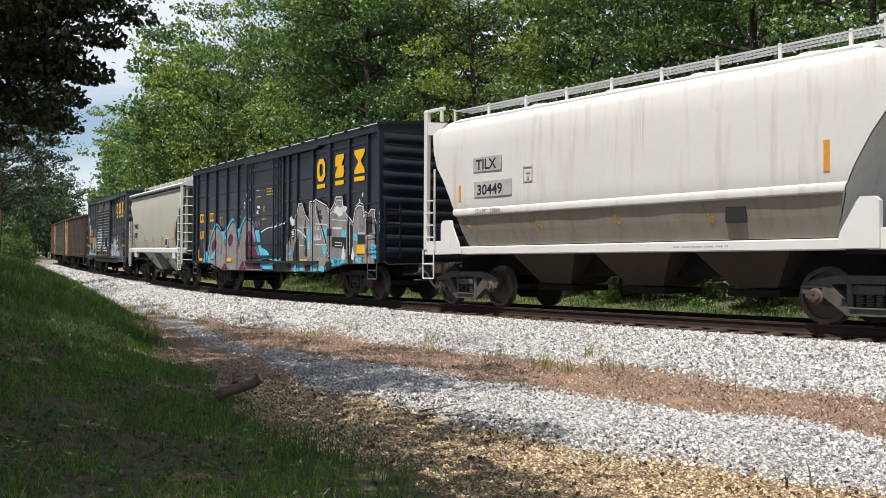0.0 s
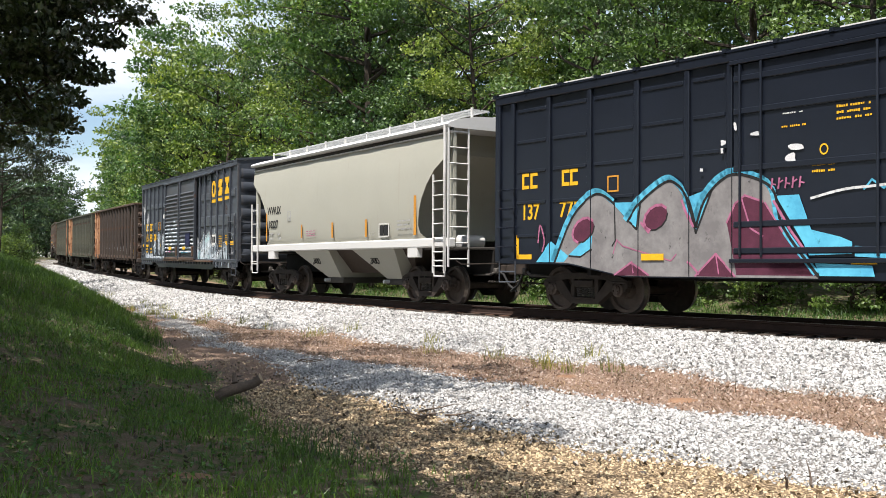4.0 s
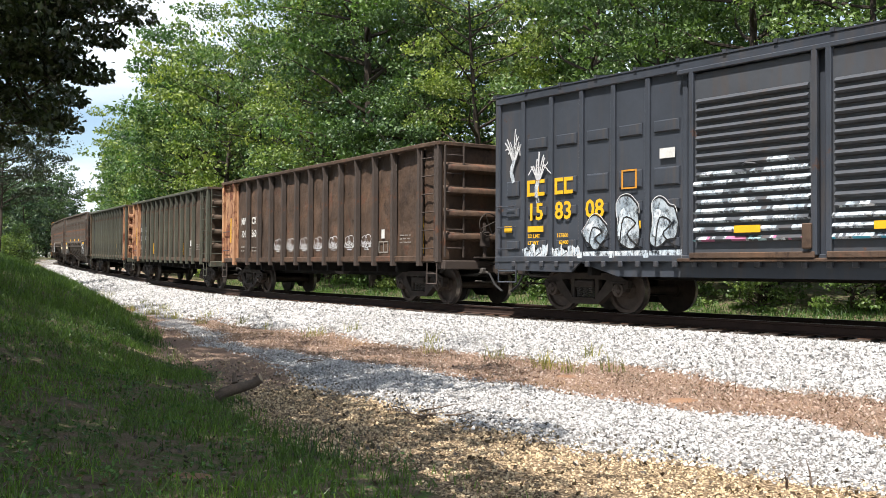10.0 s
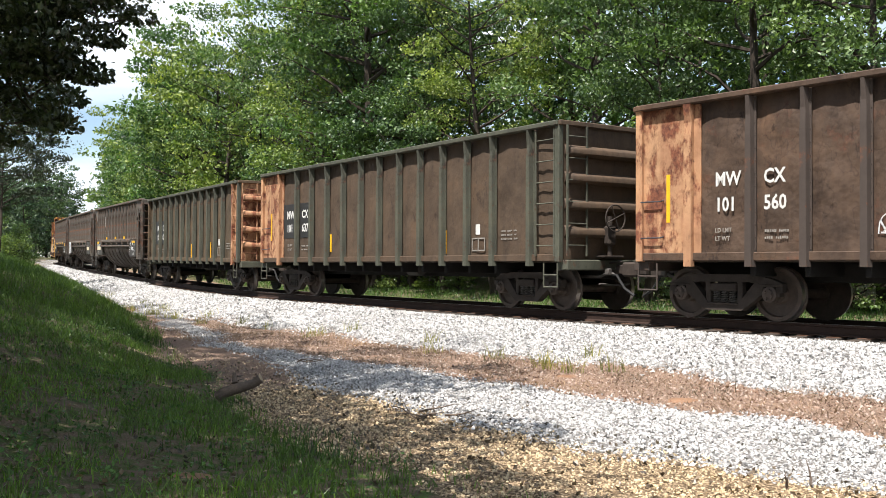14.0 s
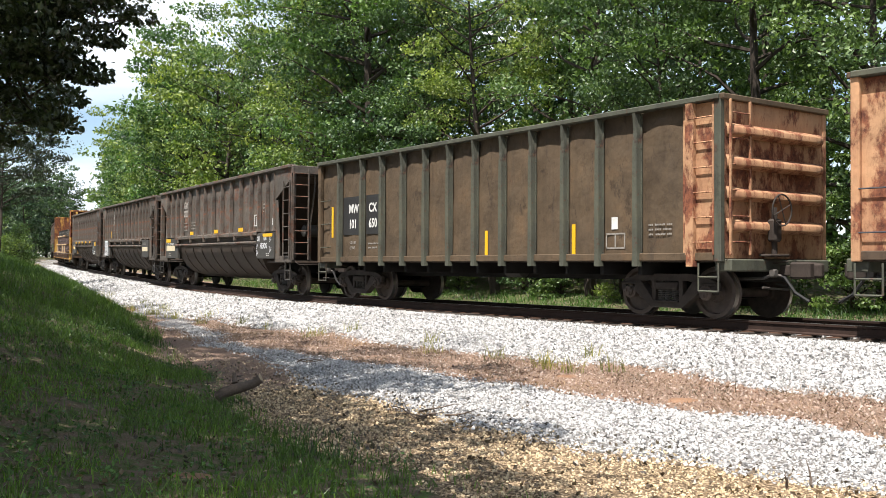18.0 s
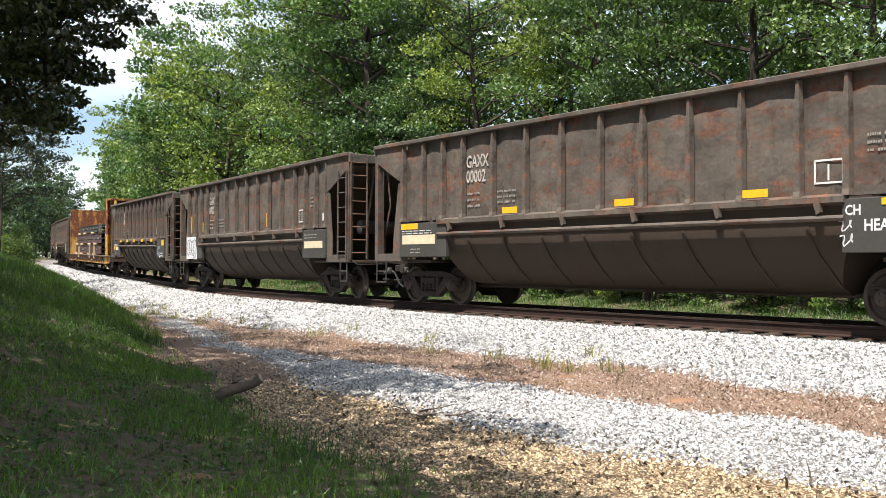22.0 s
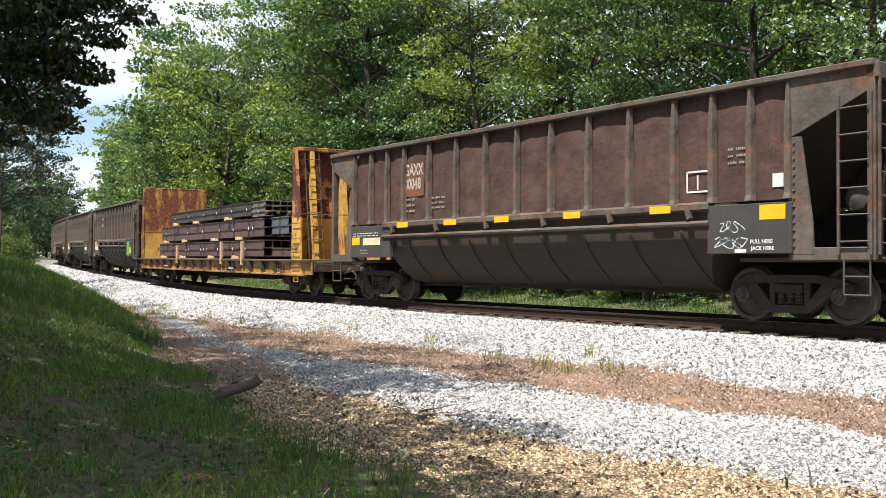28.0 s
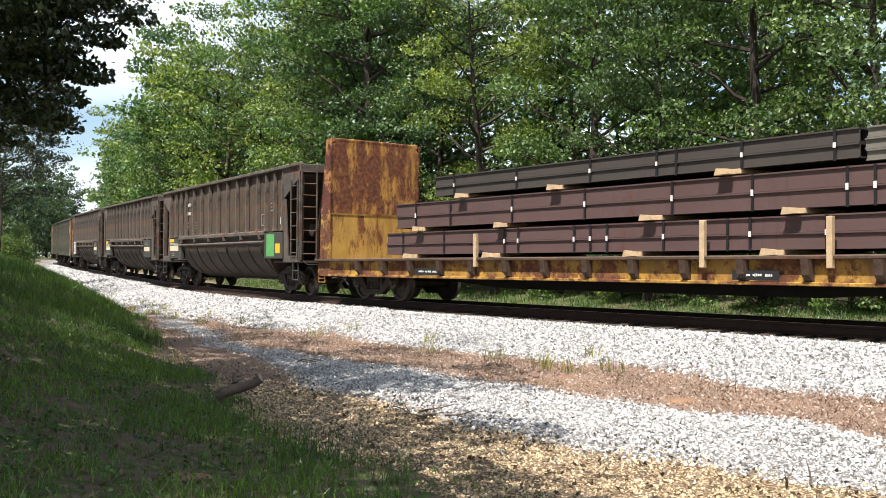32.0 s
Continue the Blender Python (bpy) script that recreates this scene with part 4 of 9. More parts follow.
def sill_step(car, x, y, z0, z1, w, mat, out=0.0):
    g = Geo()
    for q in (z0, (z0 + z1) * 0.5):
        g.tube([(x - w / 2, y, q), (x + w / 2, y, q)], 0.018, 5)
    for m in (-1, 1):
        g.tube([(x + m * w / 2, y + out, z1), (x + m * w / 2, y, z1 - 0.12), (x + m * w / 2, y, z0)], 0.018, 5)
    part("sill_step", g, mat, car, "bent iron stirrup step")


def ladder(car, x0, x1, y0, y1, z0, z1, n, mat, rails=True, r=0.014):
    """A ladder between two uprights; each rung is a part of the ladder."""
    g = Geo()
    if rails:
        for x, y in ((x0, y0), (x1, y1)):
            g.box(x - 0.02, x + 0.02, y - 0.02, y + 0.02, z0, z1, 0.004)
    else:
        g.tube([(x0, y0, z0), (x1, y1, z0)], r, 5)
    la = part("ladder", g, mat, car, "steel ladder of round rungs")
    rm = Geo().tube([(x0, y0, 0), (x1, y1, 0)], r, 5).mesh("rung")
    rm.materials.append(mat)
    for i in range(n):
        part("rung", rm, None, la, m=Matrix.Translation((0, 0, z0 + (z1 - z0) * (i + 0.5) / n)))


def grab_iron(car, x0, x1, y, z, mat, off=0.07):
    s = -1 if y < 0 else 1
    part("grab_iron", Geo().tube([(x0, y, z), (x0, y + s * off, z - 0.02), (x1, y + s * off, z - 0.02), (x1, y, z)], 0.013, 5), mat, car)


def plate(car, name, x0, x1, z0, z1, y, mat, label=""):
    """A painted patch or plate on the near side."""
    return part(name, Geo().box(x0, x1, y - 0.004, y + 0.001, z0, z1), mat, car, label)


def letters(car, text, x, z, cap, y, mat, wide=1.0, name="lettering", spacing=1.0):
    return lettering(text, cap / 0.70, mat, car, pose(x, y, z, 90, 0, 0), name, spacing, wide)


def bars(car, x0, x1, z0, z1, rows, y, mat, seed, name="small_print"):
    """Small writing as rows of broken bars."""
    rnd = random.Random(seed)
    g = Geo()
    h = (z1 - z0) / rows
    for r in range(rows):
        x = x0
        while x < x1 - 0.03:
            for _ in range(rnd.randrange(3, 7)):
                if x < x1 - 0.02:
                    w = rnd.uniform(0.018, 0.034)
                    g.box(x, x + w, y - 0.003, y + 0.001, z0 + r * h + h * rnd.uniform(0.26, 0.34), z0 + r * h + h * rnd.uniform(0.60, 0.72))
                    x += w + 0.012
            x += rnd.uniform(0.03, 0.06)
    return tagged(part(name, g, mat, car), kind="stuff")


# ---- sprayed pictures: flat strokes laid on the sheets and on the posts that stand out from them ----
def clip_x(poly, x, keep_right):
    out = []
    for i, p in enumerate(poly):
        q = poly[(i + 1) % len(poly)]
        pin, qin = (p[0] >= x) == keep_right, (q[0] >= x) == keep_right
        if pin:
            out.append(p)
        if pin != qin:
            t = (x - p[0]) / (q[0] - p[0])
            out.append((x, p[1] + (q[1] - p[1]) * t))
    return out


def ribbon(pts, w):
    polys = []
    for i in range(len(pts) - 1):
        (ax, az), (bx, bz) = pts[i], pts[i + 1]
        d = math.hypot(bx - ax, bz - az) or 1e-6
        nx, nz = -(bz - az) / d * w / 2, (bx - ax) / d * w / 2
        ex, ez = (bx - ax) / d * w * 0.3, (bz - az) / d * w * 0.3
        polys.append([(ax + nx - ex, az + nz - ez), (bx + nx + ex, bz + nz + ez), (bx - nx + ex, bz - nz + ez), (ax - nx - ex, az - nz - ez)])
    return polys


def smooth(pts, n=5):
    """A rounded line through the points."""
    out = []
    for i in range(len(pts) - 1):
        a, b, c, d = pts[max(i - 1, 0)], pts[i], pts[i + 1], pts[min(i + 2, len(pts) - 1)]
        for k in range(n):
            t = k / n
            out.append(tuple(0.5 * (2 * b[j] + (c[j] - a[j]) * t + (2 * a[j] - 5 * b[j] + 4 * c[j] - d[j]) * t * t + (3 * b[j] - a[j] - 3 * c[j] + d[j]) * t ** 3) for j in (0, 1)))
    return out + [pts[-1]]


def under(line, foot):
    """The area between a line and a level foot, in strips."""
    return [[a, b, (b[0], foot), (a[0], foot)] for a, b in zip(line[:-1], line[1:]) if abs(a[0] - b[0]) > 1e-4]


def shifted(pts, dx, dz):
    return [(x + dx, z + dz) for x, z in pts]


def blob(pts):
    cx, cz = sum(p[0] for p in pts) / len(pts), sum(p[1] for p in pts) / len(pts)
    return [[(cx, cz), pts[i], pts[(i + 1) % len(pts)]] for i in range(len(pts))]


def spray(car, layers, sheet_y, posts=(), post_y=None, name="graffiti", lo=None, hi=None):
    """layers: (material, polygons) from below to above. posts: (x0, x1) of the posts."""
    cuts = sorted(posts)
    for k, (mat, polys) in enumerate(layers):
        g = Geo()
        lift = 0.004 + 0.0012 * k
        for poly in polys:
            rest = [poly]
            for a, b in cuts:
                new_rest = []
                for p in rest:
                    left = clip_x(p, a, False)
                    mid = clip_x(clip_x(p, a, True), b, False) if len(clip_x(p, a, True)) > 2 else []
                    right = clip_x(p, b, True)
                    if len(left) > 2:
                        new_rest.append(left)
                    if len(right) > 2:
                        new_rest.append(right)
                    if len(mid) > 2:
                        g.add([(x, post_y - lift, z) for x, z in mid], [tuple(range(len(mid)))])
                rest = new_rest
            for p in rest:
                g.add([(x, sheet_y - lift, z) for x, z in p], [tuple(range(len(p)))])
        if g.v:
            tagged(part(name, g, mat, car), "sprayed graffiti in loose strokes", kind="stuff")


def scrawl(rnd, x, z, w, h, n=14):
    """One looping tag."""
    pts = []
    for i in range(n * 3):
        t = i / (n * 3 - 1)
        pts.append((x + w * (0.08 + 0.84 * t) + w * 0.14 * math.sin(t * n * 2.3 + rnd.random() * 0.3), z + h * (0.45 + 0.4 * math.sin(t * n * 1.75 + 1.0) * rnd.uniform(0.55, 1.0))))
    return pts


def letter_piece(rnd, x, z, w, h):
    """The swollen outline of one sprayed letter."""
    pts = []
    n, ph, k = 18, rnd.uniform(0, 6.28), rnd.choice([2, 3, 3, 4])
    for i in range(n):
        a = 2 * math.pi * i / n
        r = 0.88 + 0.16 * math.sin(k * a + ph) + rnd.uniform(-0.04, 0.04)
        ca, sa = math.cos(a), math.sin(a)
        box = 1.0 / max(abs(ca), abs(sa)) ** 0.6
        pts.append((x + w / 2 + w * 0.5 * r * box * ca * 0.9, z + h / 2 + h * 0.5 * r * box * sa * 0.9))
    return pts


def ragged(rnd, x, z, w, h, cut=0.28):
    """An angular sprayed patch with uneven corners."""
    c = [(0, 0), (0.5, -0.1), (1, 0), (1.08, 0.5), (1, 1), (0.5, 1.1), (0, 1), (-0.08, 0.5)]
    return [(x + w * (a + rnd.uniform(-cut, cut) * 0.7), z + h * (b + rnd.uniform(-cut, cut))) for a, b in c]


# ---- covered hoppers ----
def shell(profile, nx=24, panel=1.4, bulge=0.01, inset=0.0):
    """A hopper body. profile: (y, z, half length) from the roof's middle down to the bottom's middle, on one side."""
    g = Geo()
    n = len(profile)
    for side in (-1, 1):
        rows = []
        for y, z, xe in profile:
            row = []
            for i in range(nx + 1):
                x = -xe + 2 * xe * i / nx
                b = bulge * abs(math.sin(math.pi * x / panel)) if 0.3 < abs(y) else 0
                row.append((x, side * (y + b), z))
            rows.append(row)
        g.loft(rows, caps=False, ring=False)
    for m in (-1, 1):
        vs = [(m * (xe - inset), -y + 0.03, z) for y, z, xe in profile] + [(m * (xe - inset), y - 0.03, z) for y, z, xe in profile]
        g.add(vs, [(k, k + 1, n + k + 1, n + k) for k in range(n - 1)])
    return g


def chute(xa, xb, xc, xd, y_top, y_bot, z_top, z_bot):
    """A funnel from xa..xb above to xc..xd below."""
    top = [(xa, -y_top, z_top), (xb, -y_top, z_top), (xb, y_top, z_top), (xa, y_top, z_top)]
    bot = [(xc, -y_bot, z_bot), (xd, -y_bot, z_bot), (xd, y_bot, z_bot), (xc, y_bot, z_bot)]
    return Geo().loft([top, bot])


def roof_walk(car, half, y0, y1, z, mat, post_z, drop=0.1):
    """The running board: edge bars, fine cross bars, and posts from the roof."""
    g = Geo()
    for y in (y0, (y0 + y1) / 2, y1):
        g.box(-half, half, y - 0.012, y + 0.012, z - 0.03, z)
    x = -half
    while x < half:
        g.box(x, x + 0.022, y0, y1, z - 0.012, z - 0.002)
        x += 0.085
    b = part("running_board", g, mat, car, "galvanised grating walkway along the roof")
    g2 = Geo()
    g2.box(-0.03, 0.03, y0 - 0.012, y0 + 0.03, post_z, z + 0.03, 0.004)
    me = g2.mesh("board_post")
    me.materials.append(PAINT_WHITE)
    k = int(half * 2 / 1.25)
    for i in range(k + 1):
        part("board_post", me, None, b, m=Matrix.Translation((-half + 2 * half * i / k, 0, 0)))


def white_hopper():
    s0, s1 = -18.04, -5.9
    half = (s1 - s0) / 2
    car = thing("hopper_car", "off-white covered hopper car with a rounded body and rust runs", "hopper car", "cars of the train")
    prof = [(0.0, 4.47, 5.05), (0.6, 4.44, 5.1), (1.05, 4.36, 5.15), (1.30, 4.26, 5.2), (1.42, 4.16, 5.45), (1.49, 4.0, 5.65), (1.51, 3.6, 5.6), (1.52, 3.2, 5.45), (1.52, 2.9, 5.22), (1.52, 2.5, 4.98), (1.515, 2.30, 4.88), (1.50, 2.21, 4.84), (1.53, 2.18, 4.83), (1.545, 2.13, 4.82), (1.535, 2.07, 4.80), (1.47, 2.04, 4.78), (1.38, 1.72, 4.66), (1.27, 1.38, 4.5), (0.0, 1.35, 4.4)]
    part("body", shell(prof, 36, 1.62, 0.008), PAINT_HOPPER, car, "weathered white welded body with a crease along the side", 28)
    for y in (-1, 1):
        # slope sheet darkened by grime and by painted shade below the crease
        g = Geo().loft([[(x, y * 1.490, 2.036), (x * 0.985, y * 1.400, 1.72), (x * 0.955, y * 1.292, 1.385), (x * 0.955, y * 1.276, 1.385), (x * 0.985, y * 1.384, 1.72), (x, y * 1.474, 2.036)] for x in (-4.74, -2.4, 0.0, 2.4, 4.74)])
        part("slope_sheet", g, PAINT_GRIMED_SHADED, car, "grimed lower slope with rust runs, its shade in the colour")
        for x in (-2.45, -0.82, 0.80, 2.42, 4.0):
            part("weld_seam", Geo().loft([[(x - 0.007, y * (w + 0.002), z), (x + 0.007, y * (w + 0.002), z), (x + 0.007, y * (w + 0.0105), z), (x - 0.007, y * (w + 0.0105), z)] for w, z in ((1.515, 2.30), (1.52, 2.5), (1.52, 2.9), (1.52, 3.2), (1.51, 3.6), (1.49, 4.0), (1.42, 4.16))]), PAINT_WHITE, car)
        part("side_rail", Geo().box(-5.0, 5.0, y * 1.335, y * 1.36, 4.215, 4.26, 0.006), PAINT_WHITE, car)
        part("side_sill", Geo().box(-5.9, 5.9, y * 1.10, y * 1.36, 1.18, 1.36, 0.02), PAINT_WHITE, car, "white side sill")
    part("centre_sill", Geo().box(-half, half, -0.3, 0.3, 0.72, 1.2, 0.02), GRIME, car)
    for xa, xb in ((-3.6, -1.4), (-1.1, 1.1), (1.4, 3.6)):
        c = (xa + xb) / 2
        # chutes take the dark brown so that under-car shade is in their colour
        part("hopper_chute", chute(xa, xb, c - 0.45, c + 0.45, 1.02, 0.5, 1.34, 0.55), PAINT_BELLY_SHADE, car, "brown discharge chute with under-car shade in its colour")
        part("outlet_gate", Geo().box(c - 0.55, c + 0.55, -0.55, 0.55, 0.40, 0.53, 0.02), GRIME, car)
    roof_walk(car, 5.75, -0.78, -0.32, 4.66, ZINC, 4.38)
    roof_walk(car, 5.75, 0.32, 0.78, 4.66, ZINC, 4.38)
    for x in (-3.4, -1.1, 1.1, 3.4):
        part("hatch_cover", Geo().lathe([(0.38, 4.46), (0.38, 4.53), (0.3, 4.58), (0.05, 4.6)], 2, 20, (x, 0, 0)), PAINT_WHITE, car, "round roof hatch", 30)
    for m in (-1, 1):
        for y in (-1.42, 1.42):
            part("corner_post", Geo().box(m * 5.93, m * 6.05, y - 0.06, y + 0.06, 1.3, 4.62, 0.012), PAINT_WHITE, car, "white corner post")
            g = Geo()
            g.prism([(m * 6.05, 4.05), (m * 6.05, 4.36), (m * 5.2, 4.25), (m * 5.6, 4.0)], 1, y - 0.02, y + 0.02)
            g.box(m * 5.3, m * 6.05, y - 0.03, y + 0.03, 4.56, 4.64, 0.008)
            g.box(m * 5.38, m * 5.46, y - 0.03, y + 0.03, 4.3, 4.6, 0.008)
            part("top_bracket", g, PAINT_WHITE, car)
            part("end_plate", Geo().box(m * 5.1, m * 6.05, y - 0.03, y + 0.05, 1.18, 1.5, 0.012), PAINT_WHITE, car, "white end sill plate")
            g = Geo().prism([(m * 4.98, 1.2), (m * 5.33, 1.2), (m * 5.33, 1.90), (m * 5.25, 1.97), (m * 5.02, 1.97), (m * 4.98, 1.9)], 1, y - 0.08, y + 0.02)
            g.prism([(m * 4.98, 1.93), (m * 4.98, 1.2), (m * 4.62, 1.2), (m * 4.70, 1.45)], 1, y - 0.07, y - 0.02)
            part("bolster_plate", g, PAINT_WHITE, car, "white boxed bolster web")
        ladder(car, m * 5.62, m * 5.97, -1.47, -1.47, 1.45, 2.6, 4, PAINT_WHITE, r=0.016)
        part("ladder_stile", Geo().box(m * 5.60, m * 5.64, -1.49, -1.45, 1.3, 3.2, 0.006), PAINT_WHITE, car)
        sill_step(car, m * 5.82, -1.5, 0.62, 1.3, 0.42, PAINT_WHITE)
        part("end_platform", Geo().box(m * 4.7, m * 6.05, -1.35, 1.35, 1.12, 1.2, 0.01), GRIME, car)
        part("brake_reservoir", Geo().lathe([(0.05, -0.55), (0.2, -0.5), (0.2, 0.4), (0.05, 0.45)], 1, 14, (m * 5.5, 0, 1.55)), PAINT_GREY, car, "round air reservoir", 35)
    y = -1.525
    plate(car, "number_patch", -4.08, -3.12, 3.0, 3.32, y - 0.014, MARK_GREY, "grey patch under the lettering")
    plate(car, "number_patch", -4.05, -2.78, 2.44, 2.78, y - 0.014, MARK_GREY, "grey patch under the lettering")
    letters(car, "TILX", -3.98, 3.05, 0.22, y - 0.019, MARK_BLACK, 1.05)
    letters(car, "30449", -3.95, 2.49, 0.22, y - 0.019, MARK_BLACK, 1.1)
    g = Geo()
    for a, b, c, d in ((-2.42, -2.14, 2.68, 2.70), (-2.42, -2.14, 2.98, 3.0), (-2.42, -2.40, 2.68, 3.0), (-2.16, -2.14, 2.68, 3.0), (-2.34, -2.22, 2.86, 2.89), (-2.31, -2.25, 2.74, 2.80)):
        g.box(a, b, y - 0.018, y - 0.01, c, d)
    part("stencil_box", g, MARK_GREY, car)
    plate(car, "reflector_strip", -4.62, -4.54, 2.38, 2.74, y - 0.006, MARK_ORANGE, "amber reflective strip")
    plate(car, "reflector_strip", 4.46, 4.56, 2.38, 2.86, y - 0.006, MARK_ORANGE, "amber reflective strip")
    # amber smears and faint load data on the lower slope
    for x in (-4.50, -2.22, 0.0, 2.1):
        for dx, z0, z1, w in ((0.0, 2.0, 1.66, 0.05), (0.11, 1.90, 1.70, 0.035)):
            ya, yb = -1.492 + (2.036 - z0) * 0.285, -1.492 + (2.036 - z1) * 0.285
            xa, xb = x + dx, x + dx + 0.16 * (z0 - z1) / 0.34
            part("amber_smear", Geo().loft([[(xa, ya - 0.004, z0), (xa + w, ya - 0.004, z0), (xa + w, ya + 0.002, z0), (xa, ya + 0.002, z0)], [(xb, yb - 0.004, z1), (xb + w, yb - 0.004, z1), (xb + w, yb + 0.002, z1), (xb, yb + 0.002, z1)]]), SPRAY_AMBER, car)
    letters(car, "LD LMT", -4.0, 2.09, 0.085, -1.552, MARK_DIM, 1.0)
    letters(car, "228000", -3.5, 2.09, 0.085, -1.552, MARK_DIM, 1.0)
    part("data_panel", Geo().box(2.60, 3.0, -1.47, -1.40, 1.66, 1.92, 0.01), MARK_BLACK, car, "black data panel")
    bars(car, 1.4, 2.6, 1.24, 1.30, 1, -1.362, MARK_DIM, 4)
    for x in (-half + 1.15, half - 1.15):
        add_truck(car, x, len(CARS), True)
    add_couplers(car, half)
    CARS.append((car, (s0 + s1) / 2, half - 1.15))


def cream_hopper():
    s0, s1 = -48.55, -36.9
    half = (s1 - s0) / 2
    car = thing("hopper_car", "cream-grey covered hopper car with pale roof and funnel bays", "hopper car", "cars of the train")
    prof = [(1.43, 4.16, 5.78), (1.45, 4.05, 5.80), (1.48, 3.85, 5.81), (1.51, 3.58, 5.80), (1.53, 3.38, 5.52), (1.54, 3.18, 5.18), (1.55, 2.85, 4.86), (1.55, 2.5, 4.62), (1.54, 2.2, 4.50), (1.52, 1.9, 4.45), (1.50, 1.72, 4.50), (1.48, 1.60, 4.72), (1.46, 1.56, 4.75)]
    part("body", shell(prof, 36, 1.9, 0.012, 0.75), PAINT_CREAM, car, "cream-grey side sheets with faint weld seams", 28)
    g = Geo()
    sec = [(1.59, 4.12), (1.61, 4.17), (1.56, 4.22), (1.3, 4.31), (0.8, 4.40), (0.0, 4.44)]
    ring = [(-y, z) for y, z in sec] + [(y, z) for y, z in sec[::-1][1:]] + [(1.4, 4.10), (-1.4, 4.10)]
    g.loft([[(x, y, z) for y, z in ring] for x in (-5.84, -5.78, 5.78, 5.84)])
    part("roof", g, PAINT_WHITE, car, "bright white rounded roof", 35)
    for y in (-1, 1):
        # added dark grey strip that paints the roof overhang's shadow along the eave
        part("eave_channel", Geo().box(-5.79, 5.79, y * 1.40, y * 1.475, 4.02, 4.115, 0.004), PAINT_GREY, car, "dark strip for the shade under the roof edge")
        part("eave_ledge", Geo().box(-5.79, 5.79, y * 1.42, y * 1.51, 3.985, 4.015, 0.004), PAINT_WHITE, car)
    for y in (-1, 1):
        part("side_sill", Geo().box(-half, half, y * 1.36, y * 1.57, 1.35, 1.57, 0.03), PAINT_WHITE, car, "pale side sill")
    part("centre_sill", Geo().box(-half, half, -0.3, 0.3, 0.72, 1.3, 0.02), GRIME, car)
    for xa, xb, xc, xd in ((-2.86, -0.54, -1.44, -0.62), (0.84, 3.12, 2.0, 2.78)):
        part("hopper_bay", chute(xa, xb, xc, xd, 1.42, 0.95, 1.37, 0.58), PAINT_CREAM, car, "cream funnel of the discharge bay")
        part("outlet_gate", Geo().box(xc - 0.1, xd + 0.1, -0.95, 0.95, 0.42, 0.575, 0.02), PAINT_GREY, car)
        part("gate_pinion", Geo().lathe([(0.05, -1.12), (0.05, -0.9)], 1, 10, ((xc + xd) / 2 - 0.3, 0, 0.5)), ZINC, car, "bright gate shaft end")
        spray(car, [(MARK_BLACK, ribbon(scrawl(random.Random(7), xc - 0.40, 0.92, 0.50, 0.30, 9), 0.03) + ribbon(scrawl(random.Random(8), xc - 0.36, 0.95, 0.46, 0.24, 6), 0.03))], -1.27)
    # dark brown on a cream car: colour stands in for shade between the bays
    part("bay_sheet", chute(-3.4, 3.7, -2.6, 2.9, 1.2, 0.6, 1.40, 0.72), PAINT_BELLY_SHADE, car, "slope sheets between the bays, darkened for their shade")
    roof_walk(car, 5.7, -0.85, -0.35, 4.60, ZINC, 4.36)
    roof_walk(car, 5.7, 0.35, 0.85, 4.60, ZINC, 4.36)
    part("trough_hatch", Geo().box(-5.0, 5.0, -0.28, 0.28, 4.43, 4.53, 0.02), PAINT_WHITE, car, "long roof hatch")
    for m in (-1, 1):
        for y0, y1 in ((-1.42, -1.34), (1.34, 1.42)):
            part("end_post", Geo().prism([(m * 5.62, 1.36), (m * 5.80, 1.36), (m * 5.80, 4.1), (m * 5.62, 4.1)], 1, y0, y1), PAINT_CREAM, car)
        ladder(car, m * 5.22, m * 5.70, -1.60, -1.60, 0.75, 3.05 if m > 0 else 2.9, 7 if m > 0 else 5, PAINT_WHITE, r=0.016)
        if m > 0:
            ladder(car, 5.80, 5.80, -1.56, -1.0, 0.9, 4.2, 9, PAINT_WHITE, r=0.016)
            part("ladder_stile", Geo().box(5.66, 5.72, -1.62, -1.56, 0.8, 4.2, 0.008), PAINT_WHITE, car)
        part("end_platform", Geo().box(m * 4.5, m * 5.82, -1.4, 1.4, 1.30, 1.36, 0.01), PAINT_GREY, car)
        part("jacking_pad", Geo().box(m * 4.0, m * 4.45, -1.56, -1.40, 1.12, 1.42, 0.012), PAINT_WHITE, car, "pale jacking pad")
        part("air_reservoir", Geo().lathe([(0.04, -0.9), (0.16, -0.85), (0.16, -0.2), (0.04, -0.15)], 1, 14, (m * 5.2, 0, 1.5)), PAINT_WHITE, car, "", 35)
        sill_step(car, m * 5.46, -1.58, 0.68, 1.4, 0.45, PAINT_WHITE)
    y = -1.565
    letters(car, "WWUX", -4.52, 2.52, 0.23, y, MARK_BLACK, 0.88)
    letters(car, "18227", -4.46, 2.09, 0.23, -1.556, MARK_BLACK, 0.88)
    for text, x, z in (("LD LMT", -4.42, 1.86), ("232300", -3.86, 1.86), ("LT WT", -4.40, 1.71), ("53700", -3.74, 1.71)):
        letters(car, text, x, z, 0.075, -1.542, MARK_GREY, 0.9)
    for x, z0, z1, w in ((-4.62, 1.68, 2.56, 0.08), (-2.04, 1.72, 2.12, 0.08), (-0.06, 1.69, 2.12, 0.09), (1.87, 1.68, 2.13, 0.1), (4.30, 1.66, 2.62, 0.11)):
        plate(car, "reflector_strip", x, x + w, z0, z1, y, MARK_ORANGE, "amber reflective strip")
    g = Geo()
